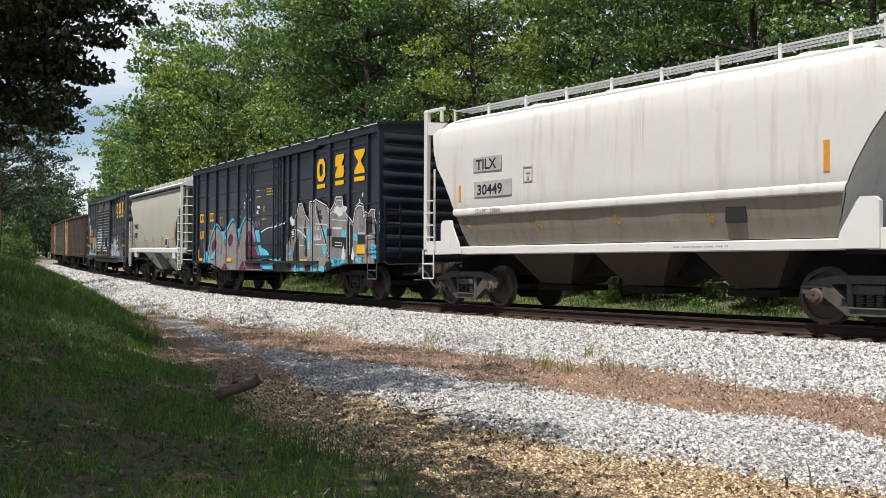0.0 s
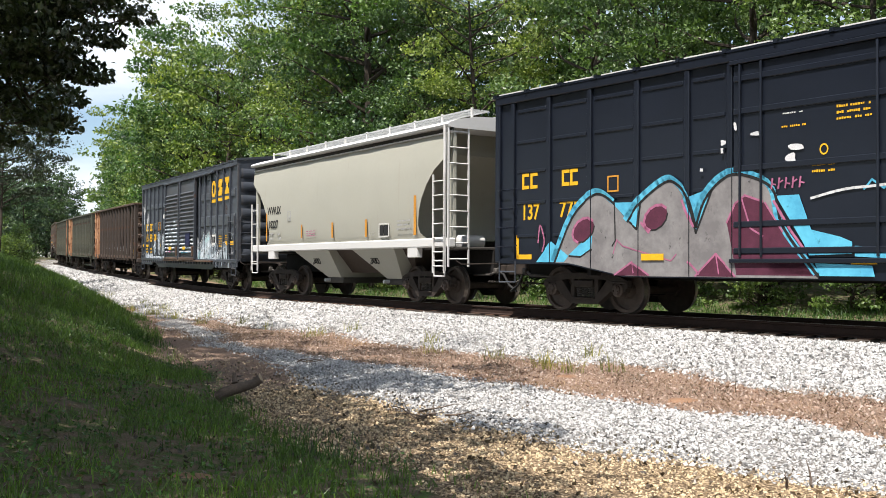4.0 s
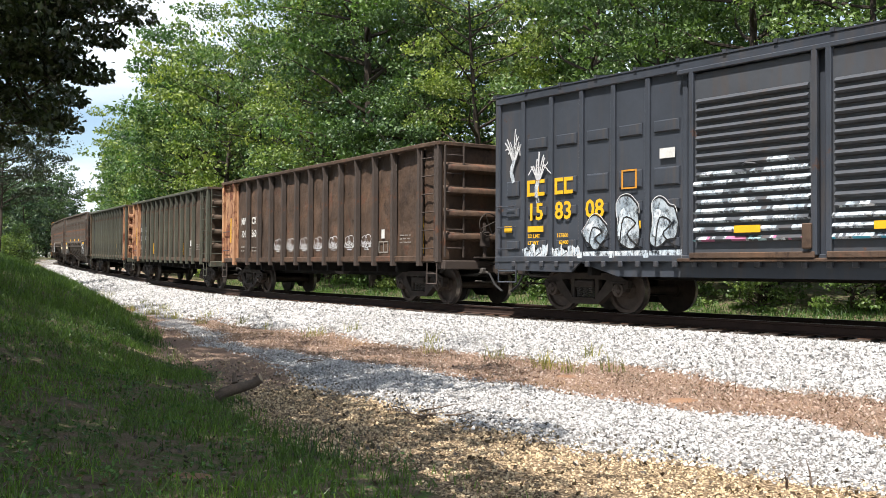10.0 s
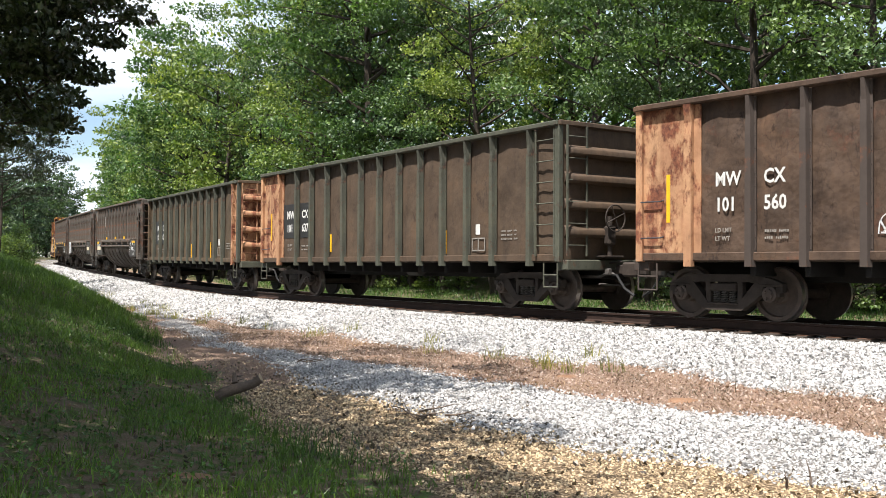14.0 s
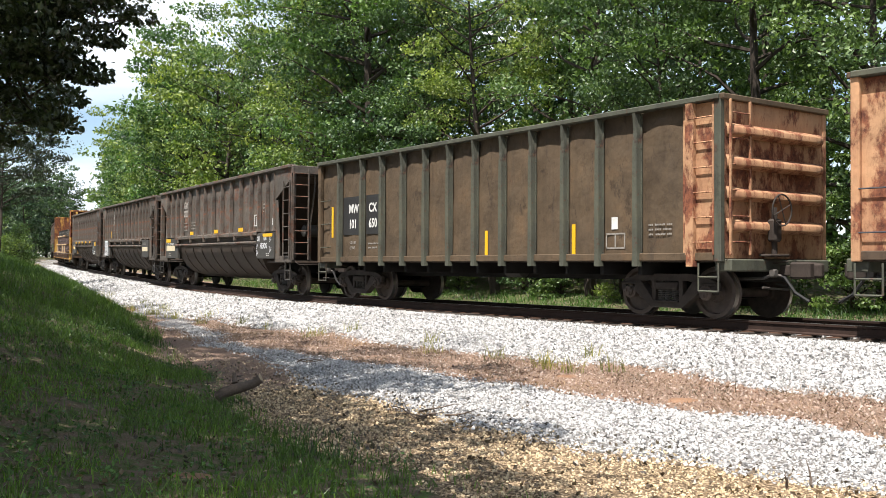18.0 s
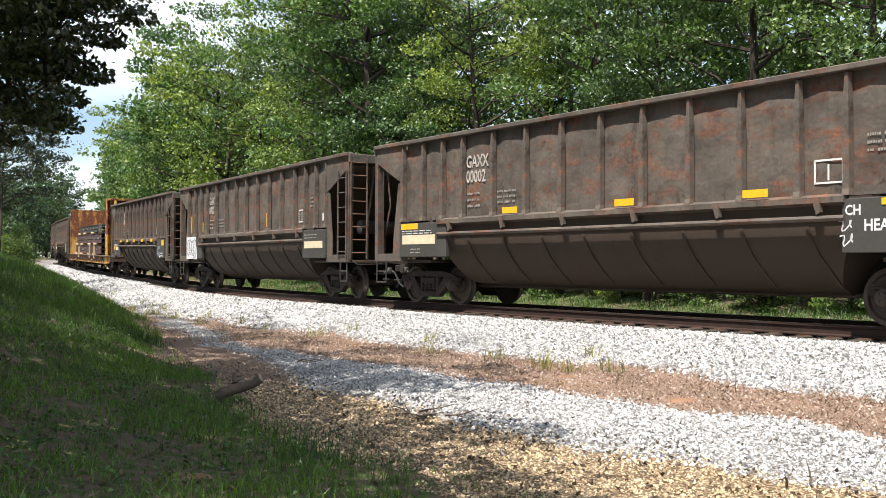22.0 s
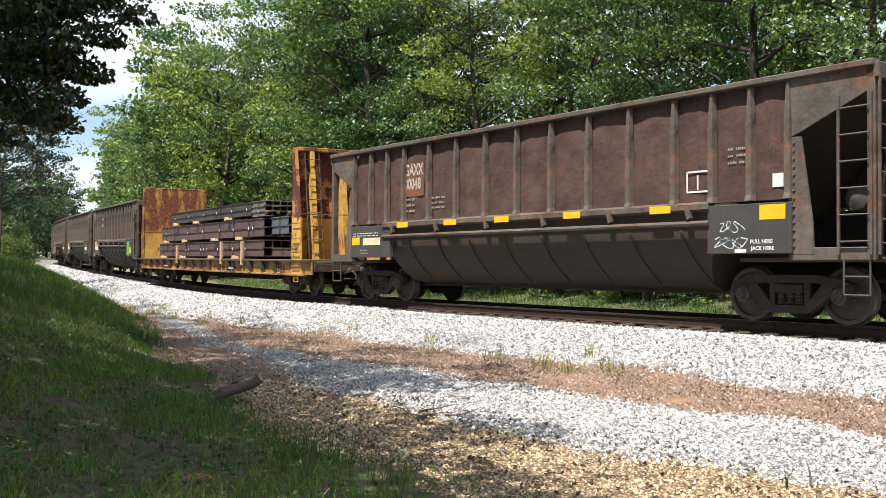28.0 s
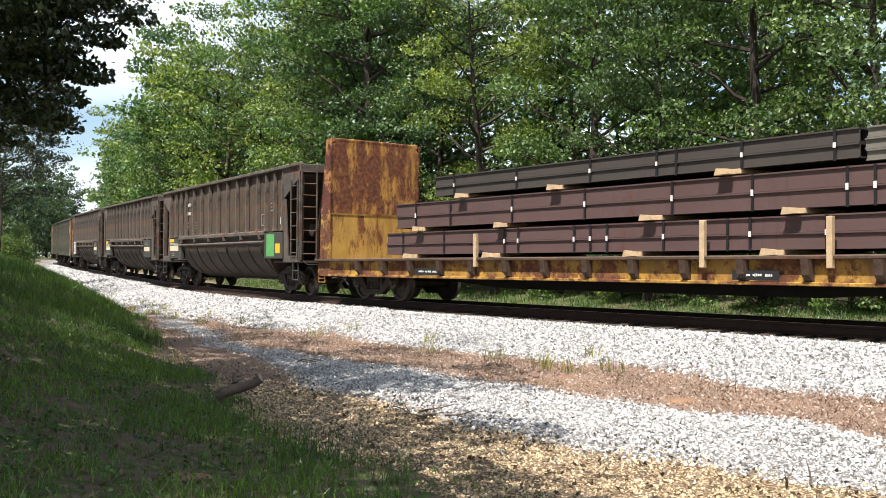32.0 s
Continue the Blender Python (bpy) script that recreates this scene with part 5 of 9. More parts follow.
    for a, b, c, d in ((2.6, 3.12, 1.64, 1.67), (2.6, 3.12, 1.97, 2.0), (2.6, 2.63, 1.64, 2.0), (3.09, 3.12, 1.64, 2.0)):
        g.box(a, b, y - 0.006, y, c, d)
    part("panel_border", g, MARK_WHITE, car)
    plate(car, "data_panel", 2.65, 2.84, 1.69, 1.95, y, MARK_BLACK, "black data panel")
    plate(car, "data_panel", 2.87, 3.07, 1.69, 1.95, y, MARK_BLACK)
    g = Geo()
    for a, b, c, d in ((-3.0, -2.76, 2.26, 2.28), (-3.0, -2.76, 2.54, 2.56), (-3.0, -2.98, 2.26, 2.56), (-2.78, -2.76, 2.26, 2.56), (-2.92, -2.84, 2.34, 2.4)):
        g.box(a, b, y - 0.004, y, c, d)
    part("stencil_box", g, MARK_GREY, car)
    bars(car, 3.5, 4.15, 1.78, 2.08, 3, y, MARK_GREY, 3)
    bars(car, -1.7, -1.1, 1.75, 1.95, 3, y, SPRAY_PINK, 5)
    bars(car, 2.1, 2.4, 1.68, 1.82, 2, y, MARK_GREY, 6)
    for x in (-half + 1.45, half - 1.75):
        add_truck(car, x, len(CARS))
    add_couplers(car, half)
    CARS.append((car, (s0 + s1) / 2, half - 1.6))


# ---- boxcars ----
def owner_mark(car, xs, z, h, w, y):
    """The owner's initials as plain open shapes."""
    for x in xs:
        part("owner_mark", Geo().box(x, x + w, y - 0.003, y + 0.001, z, z + h * 0.22).box(x, x + w * 0.3, y - 0.003, y + 0.001, z + h * 0.22, z + h * 0.78).box(x, x + w, y - 0.003, y + 0.001, z + h * 0.78, z + h), MARK_YELLOW, car)


def block_signs(car, xs, ztop, y, w, h):
    """Three big yellow painted emblem shapes with bars under them."""
    for k, x in enumerate(xs):
        dz = 0.02 * k
        g = Geo()
        z1, z0 = ztop + dz, ztop + dz - h
        t, c, w2 = w * 0.3, w * 0.24, w * (1.12 if k == 2 else 1)
        zm = (z0 + z1) / 2
        if k == 0:
            # a ring with cut corners
            outer = [(x + c, z0), (x + w - c, z0), (x + w, z0 + c), (x + w, z1 - c), (x + w - c, z1), (x + c, z1), (x, z1 - c), (x, z0 + c)]
            cx = x + w / 2
            inner = [(cx + (a - cx) * 0.42, zm + (b - zm) * 0.55) for a, b in outer]
            g.add([(a, y - 0.004, b) for a, b in outer + inner], [(i, (i + 1) % 8, 8 + (i + 1) % 8, 8 + i) for i in range(8)])
        elif k == 1:
            # two blocks set askew, joined in the middle
            pts = [(x, zm), (x + w * 0.3, zm), (x + w * 0.72, zm), (x + w, z1 - 0.1), (x + w, z1), (x + 0.06, z1), (x, z1 - 0.08), (x, z0), (x + w - 0.06, z0), (x + w, z0 + 0.08), (x + w, zm), (x, z0 + 0.12)]
            g.add([(a, y - 0.004, b) for a, b in pts], [(0, 1, 2, 3, 4, 5, 6), (7, 8, 9, 10, 2, 1, 11)])
        else:
            # an hourglass
            pts = [(x, z1), (x + w2, z1), (x + w2, z1 - 0.1), (x + w2 * 0.62, zm), (x + w2 * 0.38, zm), (x, z1 - 0.1), (x, z0), (x + w2, z0), (x + w2, z0 + 0.1), (x, z0 + 0.1)]
            g.add([(a, y - 0.004, b) for a, b in pts], [(0, 1, 2, 3, 4, 5), (6, 7, 8, 3, 4, 9)])
        part("emblem_shape", g, MARK_YELLOW, car, "bold yellow painted emblem shape")
        plate(car, "emblem_bar", x, x + w * (1.12 if k == 2 else 1), z0 - 0.2, z0 - 0.08, y, MARK_YELLOW, "yellow bar under the emblem")


def end_rib_mesh(mat, h, w, key):
    def make():
        g = Geo()
        secs = []
        for y, k in ((-w, 0.15), (-w * 0.9, 0.8), (-w * 0.6, 1), (w * 0.6, 1), (w * 0.9, 0.8), (w, 0.15)):
            if key[0] == "rib":
                secs.append([(0, y, -h), (0.035 * k, y, -h * 0.8), (0.075 * k, y, 0), (0.035 * k, y, h * 0.8), (0, y, h)])
            else:
                secs.append([(0, y, -0.12), (0.17 * k, y, -0.08), (0.19 * k, y, -0.06), (0.19 * k, y, 0.02), (0.17 * k, y, 0.05), (0, y, 0.12)])
        g.loft(secs, caps=False, ring=False)
        me = g.mesh("end_rib", 40)
        me.materials.append(mat)
        return me
    return cached(key, make)


def boxcar_shell(car, half, mat, posts, wsheet, wpost, z0, roof_mat, n_ribs, plugs, roof_pale):
    part("body", Geo().box(-half, half, -wsheet, wsheet, z0, 4.50, 0.01), mat, car, "dark painted steel sides")
    pm = cached(("post", id(mat), wpost, z0), lambda: Geo().box(-0.055, 0.055, -0.05, 0.06, z0 + 0.02, 4.36, 0.015).mesh("side_post"))
    if not pm.materials:
        pm.materials.append(mat)
    for x in posts:
        for s in (-1, 1):
            part("side_post", pm, None, car, m=Matrix.Translation((x, s * (wpost - 0.05), 0)) if s < 0 else pose(x, wpost - 0.05, 0, 0, 0, 180))
    for s in (-1, 1):
        part("side_plate", Geo().box(-half, half, s * (wsheet - 0.02), s * (wpost + 0.015), 4.36, 4.53, 0.015), mat, car, "top side plate")
        for m in (-1, 1):
            part("corner_post", Geo().box(m * (half - 0.14), m * (half + 0.012), s * (wsheet - 0.05), s * (wpost + 0.006), z0, 4.5, 0.02), mat, car)
    # roof of crosswise panels
    n = 16
    roof = part("roof", Geo().prism([(-wpost - 0.03, 4.52), (-wpost - 0.03, 4.55), (0, 4.71), (wpost + 0.03, 4.55), (wpost + 0.03, 4.52), (0, 4.66)], 0, -half, half), mat, car, "peaked panel roof")
    seam = Geo().prism([(-wpost - 0.05, 4.52), (-wpost - 0.05, 4.59), (0, 4.76), (wpost + 0.05, 4.59), (wpost + 0.05, 4.52), (0, 4.66)], 0, -0.035, 0.035).mesh("roof_seam")
    seam.materials.append(mat)
    for i in range(n + 1):
        part("roof_seam", seam, None, roof, m=Matrix.Translation((-half + 2 * half * i / n, 0, 0)))
    if roof_pale:
        for i in range(n):
            a, b = -half + 2 * half * i / n, -half + 2 * half * (i + 1) / n
            part("roof_panel", Geo().prism([(-wpost - 0.01, 4.567), (0, 4.728), (0, 4.745), (-wpost - 0.01, 4.59)], 0, a + 0.12, b - 0.12), roof_pale, roof)
    for m in (-1, 1):
        em = end_rib_mesh(mat, plugs, wsheet * 0.96, ("rib", id(mat), plugs))
        e = part("end_wall", Geo().prism([(-wsheet, z0), (wsheet, z0), (wsheet, 4.52), (0, 4.70), (-wsheet, 4.52)], 0, m * half, m * (half + 0.006)), mat, car, "corrugated steel end")
        for i in range(n_ribs):
            part("end_rib", em, None, e, m=Matrix.Translation((m * (half + 0.006), 0, z0 + 0.28 + (4.25 - z0) * i / n_ribs)) if m > 0 else pose(-half - 0.006, 0, z0 + 0.28 + (4.25 - z0) * i / n_ribs, 0, 0, 180))
    part("centre_sill", Geo().box(-half - 0.2, half + 0.2, -0.32, 0.32, 0.66, z0, 0.02), GRIME, car)
    cb = cached(("bearer", z0), lambda: Geo().box(-0.05, 0.05, -1.35, 1.35, 0.74, z0, 0.01).mesh("cross_bearer"))
    for x in np.linspace(-half + 2.6, half - 2.6, 7):
        part("cross_bearer", cb, GRIME, car, m=Matrix.Translation((float(x), 0, 0)))


def sprayed_letters():
    """Two large sprayed names: grey swollen letters edged in blue, with maroon eyes, then grey angular ones edged in white."""
    rnd = random.Random(21)
    stone, maroon, blue, black, pink, white, ink = [], [], [], [], [], [], []

    def foot(x):
        return 0.74 if abs(x) < 4.2 else 0.74 + 0.24 * min(1, (abs(x) - 4.2) / 1.4)

    def fill(line):
        return [[a, b, (b[0], foot(b[0])), (a[0], foot(a[0]))] for a, b in zip(line[:-1], line[1:]) if abs(a[0] - b[0]) > 1e-4]

    # first name: three humps, grey below a blue edge
    first = smooth([(-6.0, 1.0), (-5.53, 1.86), (-5.02, 2.26), (-4.73, 2.28), (-4.43, 2.1)], 4)
    second = smooth([(-4.1, 1.75), (-3.78, 2.1), (-3.24, 2.42), (-2.98, 2.38), (-2.73, 2.11), (-2.56, 1.6)], 4)
    third = smooth([(-2.56, 1.6), (-2.39, 2.04), (-2.07, 2.36), (-1.72, 2.46), (-1.25, 2.32), (-1.0, 2.1), (-0.85, 1.55), (-0.25, 0.78)], 4)
    for line in (first, second, third):
        stone += fill(line)
        blue += ribbon(shifted(line, -0.05, 0.06), 0.11)
        black += ribbon(line, 0.05)
    stone += fill([(-4.43, 2.1), (-4.1, 1.75)])
    blue += [[(-4.48, 2.12), (-3.80, 2.10), (-3.86, 1.62), (-4.05, 1.74)], [(-2.78, 2.12), (-2.20, 2.28), (-2.38, 1.95), (-2.56, 1.52)], [(-6.54, 1.0), (-6.11, 1.42), (-5.62, 1.12), (-5.75, 1.0)], [(-5.62, 1.14), (-5.30, 1.36), (-4.98, 1.52), (-5.02, 1.24), (-5.3, 1.12)]]
    black += ribbon([(-4.05, 1.74), (-3.86, 1.60), (-3.80, 2.08)], 0.04) + ribbon([(-2.74, 2.1), (-2.56, 1.50), (-2.22, 2.24)], 0.04) + ribbon([(-4.42, 2.08), (-4.40, 1.40), (-4.48, 1.30)], 0.03) + ribbon([(-5.6, 1.12), (-5.3, 1.1), (-5.0, 1.24)], 0.03)
    eye = [(math.cos(k * 0.524), math.sin(k * 0.524)) for k in range(13)]
    for x, z, w, h in ((-5.22, 1.62, 0.29, 0.23), (-3.44, 1.80, 0.27, 0.22)):
        p = [(x + w * a, z + h * b + 0.25 * w * a) for a, b in eye]
        maroon += blob(p[:-1])
        pink += ribbon(p[1:9], 0.05)
        black += ribbon(p[8:], 0.03)
    pink += ribbon([(-3.78, 1.72), (-3.60, 1.54)], 0.05) + ribbon([(-2.86, 2.08), (-2.62, 1.62)], 0.05)
    wedge = [(-1.91, 1.66), (-1.75, 1.97), (-1.56, 2.10), (-1.22, 1.98), (-0.85, 1.54), (-0.53, 1.22), (-0.26, 0.78), (-1.72, 0.78)]
    maroon += blob(wedge)
    pink += ribbon(wedge[:4], 0.035) + ribbon([(-1.02, 1.98), (-0.72, 1.5), (-0.44, 1.14)], 0.045) + ribbon([(-1.18, 1.96), (-0.86, 1.48)], 0.03) + ribbon([(-1.62, 2.05), (-1.45, 1.55), (-1.22, 1.42)], 0.03)
    stone += blob([(-1.72, 0.78), (-1.70, 1.02), (-1.35, 1.10), (-1.0, 0.98), (-0.95, 0.78)])
    blue += [[(-0.98, 2.06), (-0.57, 2.06), (-0.36, 1.50), (-0.50, 1.30)], [(-0.50, 1.30), (-0.36, 1.50), (0.12, 1.38), (0.31, 1.30), (0.31, 1.12), (-0.40, 1.10)], [(-0.30, 0.98), (0.62, 0.94), (0.66, 0.78), (-0.22, 0.78)], [(0.35, 1.24), (1.30, 1.16), (1.30, 1.02), (0.35, 1.08)]]
    maroon += [[(-1.1, 1.02), (-0.36, 1.0), (-0.28, 0.80), (-1.1, 0.80)]]
    for x, h in ((-4.0, 0.26), (-2.15, 0.40)):
        f = foot(x)
        maroon += [[(x - 0.42, f + 0.01), (x, f + h), (x + 0.40, f + 0.01)]]
        pink += ribbon([(x - 0.42, f + 0.02), (x, f + h), (x + 0.40, f + 0.02)], 0.035) + ribbon([(x, f + h), (x + 0.06, f + 0.06)], 0.025)
    pink += ribbon([(-4.45, 1.16), (-4.36, 1.42), (-4.22, 1.30), (-3.1, 1.02), (-2.98, 1.14)], 0.022) + ribbon([(-2.72, 1.0), (-2.50, 0.80)], 0.04)
    pink += ribbon(smooth([(-6.48, 1.40), (-6.42, 1.75), (-6.30, 1.45), (-6.36, 1.22)], 4), 0.035)
    for k in range(5):
        x = -1.06 + 0.125 * k
        pink += ribbon([(x, 2.18), (x + 0.02, 2.34)], 0.03) + ribbon([(x, 2.26), (x + 0.08, 2.24 + 0.06 * (k % 2))], 0.024)
    # a pale streak with a ragged white patch on it
    white += ribbon(smooth([(-0.36, 1.99), (0.2, 2.10), (0.8, 2.13), (1.56, 2.22)], 4), 0.04) + ribbon(smooth([(2.42, 1.98), (2.75, 1.93), (3.2, 1.74)], 4), 0.045)
    blue += ribbon([(0.5, 2.08), (0.62, 2.22), (0.8, 2.08), (1.05, 2.30), (1.3, 2.1)], 0.03)
    white += blob([(1.94, 2.34), (2.10, 2.42), (2.20, 2.30), (2.40, 2.34), (2.34, 2.16), (2.18, 2.10), (2.06, 2.16)]) + blob([(2.10, 1.98), (2.30, 2.02), (2.24, 1.74), (2.12, 1.80)])
    for k in range(4):
        ink += ribbon([(2.10, 1.96 - 0.07 * k), (2.34, 1.97 - 0.07 * k)], 0.02)
    ink += ribbon([(1.88, 2.34), (1.94, 2.02), (2.08, 1.84), (2.24, 1.68), (2.46, 2.04), (2.42, 2.36)], 0.03)
    black += ribbon([(1.70, 2.1), (1.78, 1.86), (2.0, 1.66), (2.06, 1.52), (2.0, 1.84)], 0.05)
    # second name: grey below a doubled white edge
    crown = [(1.72, 1.50), (2.20, 1.95), (2.47, 2.36), (2.62, 2.76), (2.88, 2.75), (3.12, 2.41), (3.40, 2.22), (3.45, 2.78), (3.75, 2.78), (3.87, 2.83), (4.62, 2.61), (4.88, 2.46), (5.12, 2.63), (5.24, 2.82), (5.62, 2.80), (5.66, 2.55), (5.95, 2.30), (6.31, 2.07), (6.45, 2.44), (6.66, 2.52), (6.87, 2.47), (6.93, 2.18), (7.07, 2.34), (7.22, 2.28), (7.36, 2.38), (7.58, 2.36), (7.53, 2.22), (7.74, 1.89), (7.74, 1.2)]
    stone += fill([q for q in crown if q[0] < 7.6])
    black += ribbon(crown[1:], 0.085)
    white += ribbon(crown[2:], 0.032) + ribbon(shifted(crown[10:17], 0.04, -0.09), 0.024) + ribbon(shifted(crown[18:22], 0.03, 0.07), 0.024)
    white += ribbon([(7.74, 1.65), (7.13, 1.62), (7.16, 1.70), (7.6, 1.74)], 0.03)
    black += [[(2.18, 1.24), (2.64, 1.86), (2.70, 1.04), (2.24, 1.04)], [(3.00, 1.85), (3.15, 2.36), (3.22, 1.7), (3.30, 1.18), (3.10, 1.18)], [(4.98, 1.72), (5.95, 1.68), (5.92, 1.36), (4.98, 1.44)], [(6.0, 2.1), (6.30, 1.98), (6.28, 1.12), (6.02, 1.14)], [(6.58, 1.74), (7.08, 1.72), (7.10, 1.50), (6.58, 1.50)], [(7.10, 2.2), (7.40, 2.2), (7.44, 1.78), (7.10, 1.74)], [(4.66, 1.96), (4.96, 1.95), (4.96, 1.74), (4.66, 1.76)]]
    black += ribbon([(3.92, 2.60), (4.42, 1.80), (4.84, 1.14)], 0.09) + ribbon([(2.9, 2.5), (2.92, 1.9)], 0.05)
    white += ribbon([(2.90, 2.62), (2.92, 1.72)], 0.024) + ribbon([(3.10, 1.92), (3.12, 1.30)], 0.02) + ribbon([(2.66, 2.06), (3.38, 2.04)], 0.02) + ribbon([(2.70, 1.52), (3.0, 1.50)], 0.024) + ribbon([(3.30, 1.98), (3.44, 1.2)], 0.024) + ribbon([(3.62, 2.7), (3.64, 1.2)], 0.022) + ribbon([(3.82, 2.12), (4.66, 2.08), (4.66, 1.98)], 0.026) + ribbon([(3.82, 1.52), (4.64, 1.50)], 0.026) + ribbon([(4.28, 1.96), (4.44, 1.68), (4.84, 1.16)], 0.026) + ribbon([(3.86, 2.76), (3.88, 2.40), (4.1, 2.1)], 0.022)
    white += ribbon([(4.98, 2.2), (5.95, 2.14)], 0.022) + ribbon([(5.05, 1.96), (5.60, 1.94)], 0.055) + ribbon([(5.20, 1.56), (5.62, 1.54), (5.62, 1.46), (5.2, 1.48)], 0.02) + ribbon([(6.59, 2.20), (6.62, 1.79), (7.07, 1.77), (7.08, 2.14)], 0.03) + ribbon([(6.1, 2.05), (6.12, 1.2)], 0.022)
    white += blob([(5.06, 2.40), (5.18, 2.52), (5.34, 2.58), (5.50, 2.50), (5.72, 2.56), (5.95, 2.50), (5.90, 2.42), (5.70, 2.38), (5.66, 2.30), (5.44, 2.26), (5.26, 2.36)])
    for x, z, w, h in ((5.72, 1.08, 0.12, 0.42), (6.30, 1.07, 0.10, 0.38)):
        white += [[(x, z + h), (x + w, z + 0.08), (x + w * 0.5, z), (x - w * 0.5, z), (x - w, z + 0.08)]]
    for i in range(5):
        white += [[(3.78 + i * 0.095, 1.64), (3.83 + i * 0.095, 1.86 - 0.03 * (i % 2)), (3.87 + i * 0.095, 1.64)]]
    white += ribbon([(3.84, 2.06), (3.82, 1.94), (3.93, 1.94), (3.84, 2.06)], 0.02) + ribbon([(4.06, 2.05), (4.0, 1.95), (4.12, 1.95), (4.06, 2.05)], 0.02)
    blue += [[(1.8, 1.25), (2.1, 1.40), (2.05, 1.20)], [(3.24, 1.95), (3.46, 2.06), (3.58, 1.9), (3.56, 1.45), (3.34, 1.35)], [(2.88, 2.1), (2.99, 2.1), (3.0, 1.86), (2.88, 1.9)], [(4.28, 1.98), (4.66, 1.97), (4.64, 1.52), (4.5, 1.56)], [(5.62, 1.90), (5.94, 1.87), (5.92, 1.68), (5.58, 1.70)], [(4.30, 1.48), (4.62, 1.46), (4.60, 1.20), (4.46, 1.2)], [(4.94, 1.10), (5.55, 1.12), (5.55, 0.93), (4.96, 0.90)], [(6.32, 1.80), (6.55, 1.74), (6.58, 1.56), (6.34, 1.60)], [(7.34, 1.50), (7.66, 1.45), (7.66, 1.10), (7.36, 1.12)]]
    for k in range(11):
        x = 1.8 + 0.47 * k + rnd.uniform(-0.05, 0.05)
        q = ragged(rnd, x, foot(x) + 0.02, rnd.uniform(0.2, 0.34), rnd.uniform(0.12, 0.24), 0.15)
        (blue if k % 3 else black).extend(blob(q))
        black += ribbon([(x + 0.36, foot(x) + 0.03), (x + 0.36, foot(x) + 0.16), (x + 0.42, foot(x) + 0.16)], 0.03)
    for x, z in ((1.35, 1.55), (1.5, 1.3), (4.5, 1.12), (6.75, 1.85), (5.1, 0.98), (7.4, 1.3)):
        black += ribbon(scrawl(rnd, x, z, 0.32, 0.14, 5), 0.016)
    white += ribbon([(7.80 + 0.03 * math.sin(i * 2.1), 1.80 + i * 0.035) for i in range(16)], 0.022)
    for x, z, w, h in ((6.82, 2.72, 0.10, 0.14), (6.66, 2.60, 0.08, 0.09), (-0.82, 2.56, 0.22, 0.18), (-0.80, 2.76, 0.36, 0.11), (-2.06, 2.96, 0.13, 0.11), (-2.05, 2.82, 0.06, 0.12), (-1.78, 3.18, 0.08, 0.16), (-1.46, 3.06, 0.2, 0.08), (-2.48, 2.55, 0.08, 0.07)):
        white += blob(letter_piece(rnd, x, z, w, h))
    return [(SPRAY_STONE, stone), (SPRAY_MAROON, maroon), (SPRAY_BLUE, blue), (MARK_BLACK, black), (SPRAY_PINK, pink), (SPRAY_WHITE, white), (MARK_BLACK, ink)]


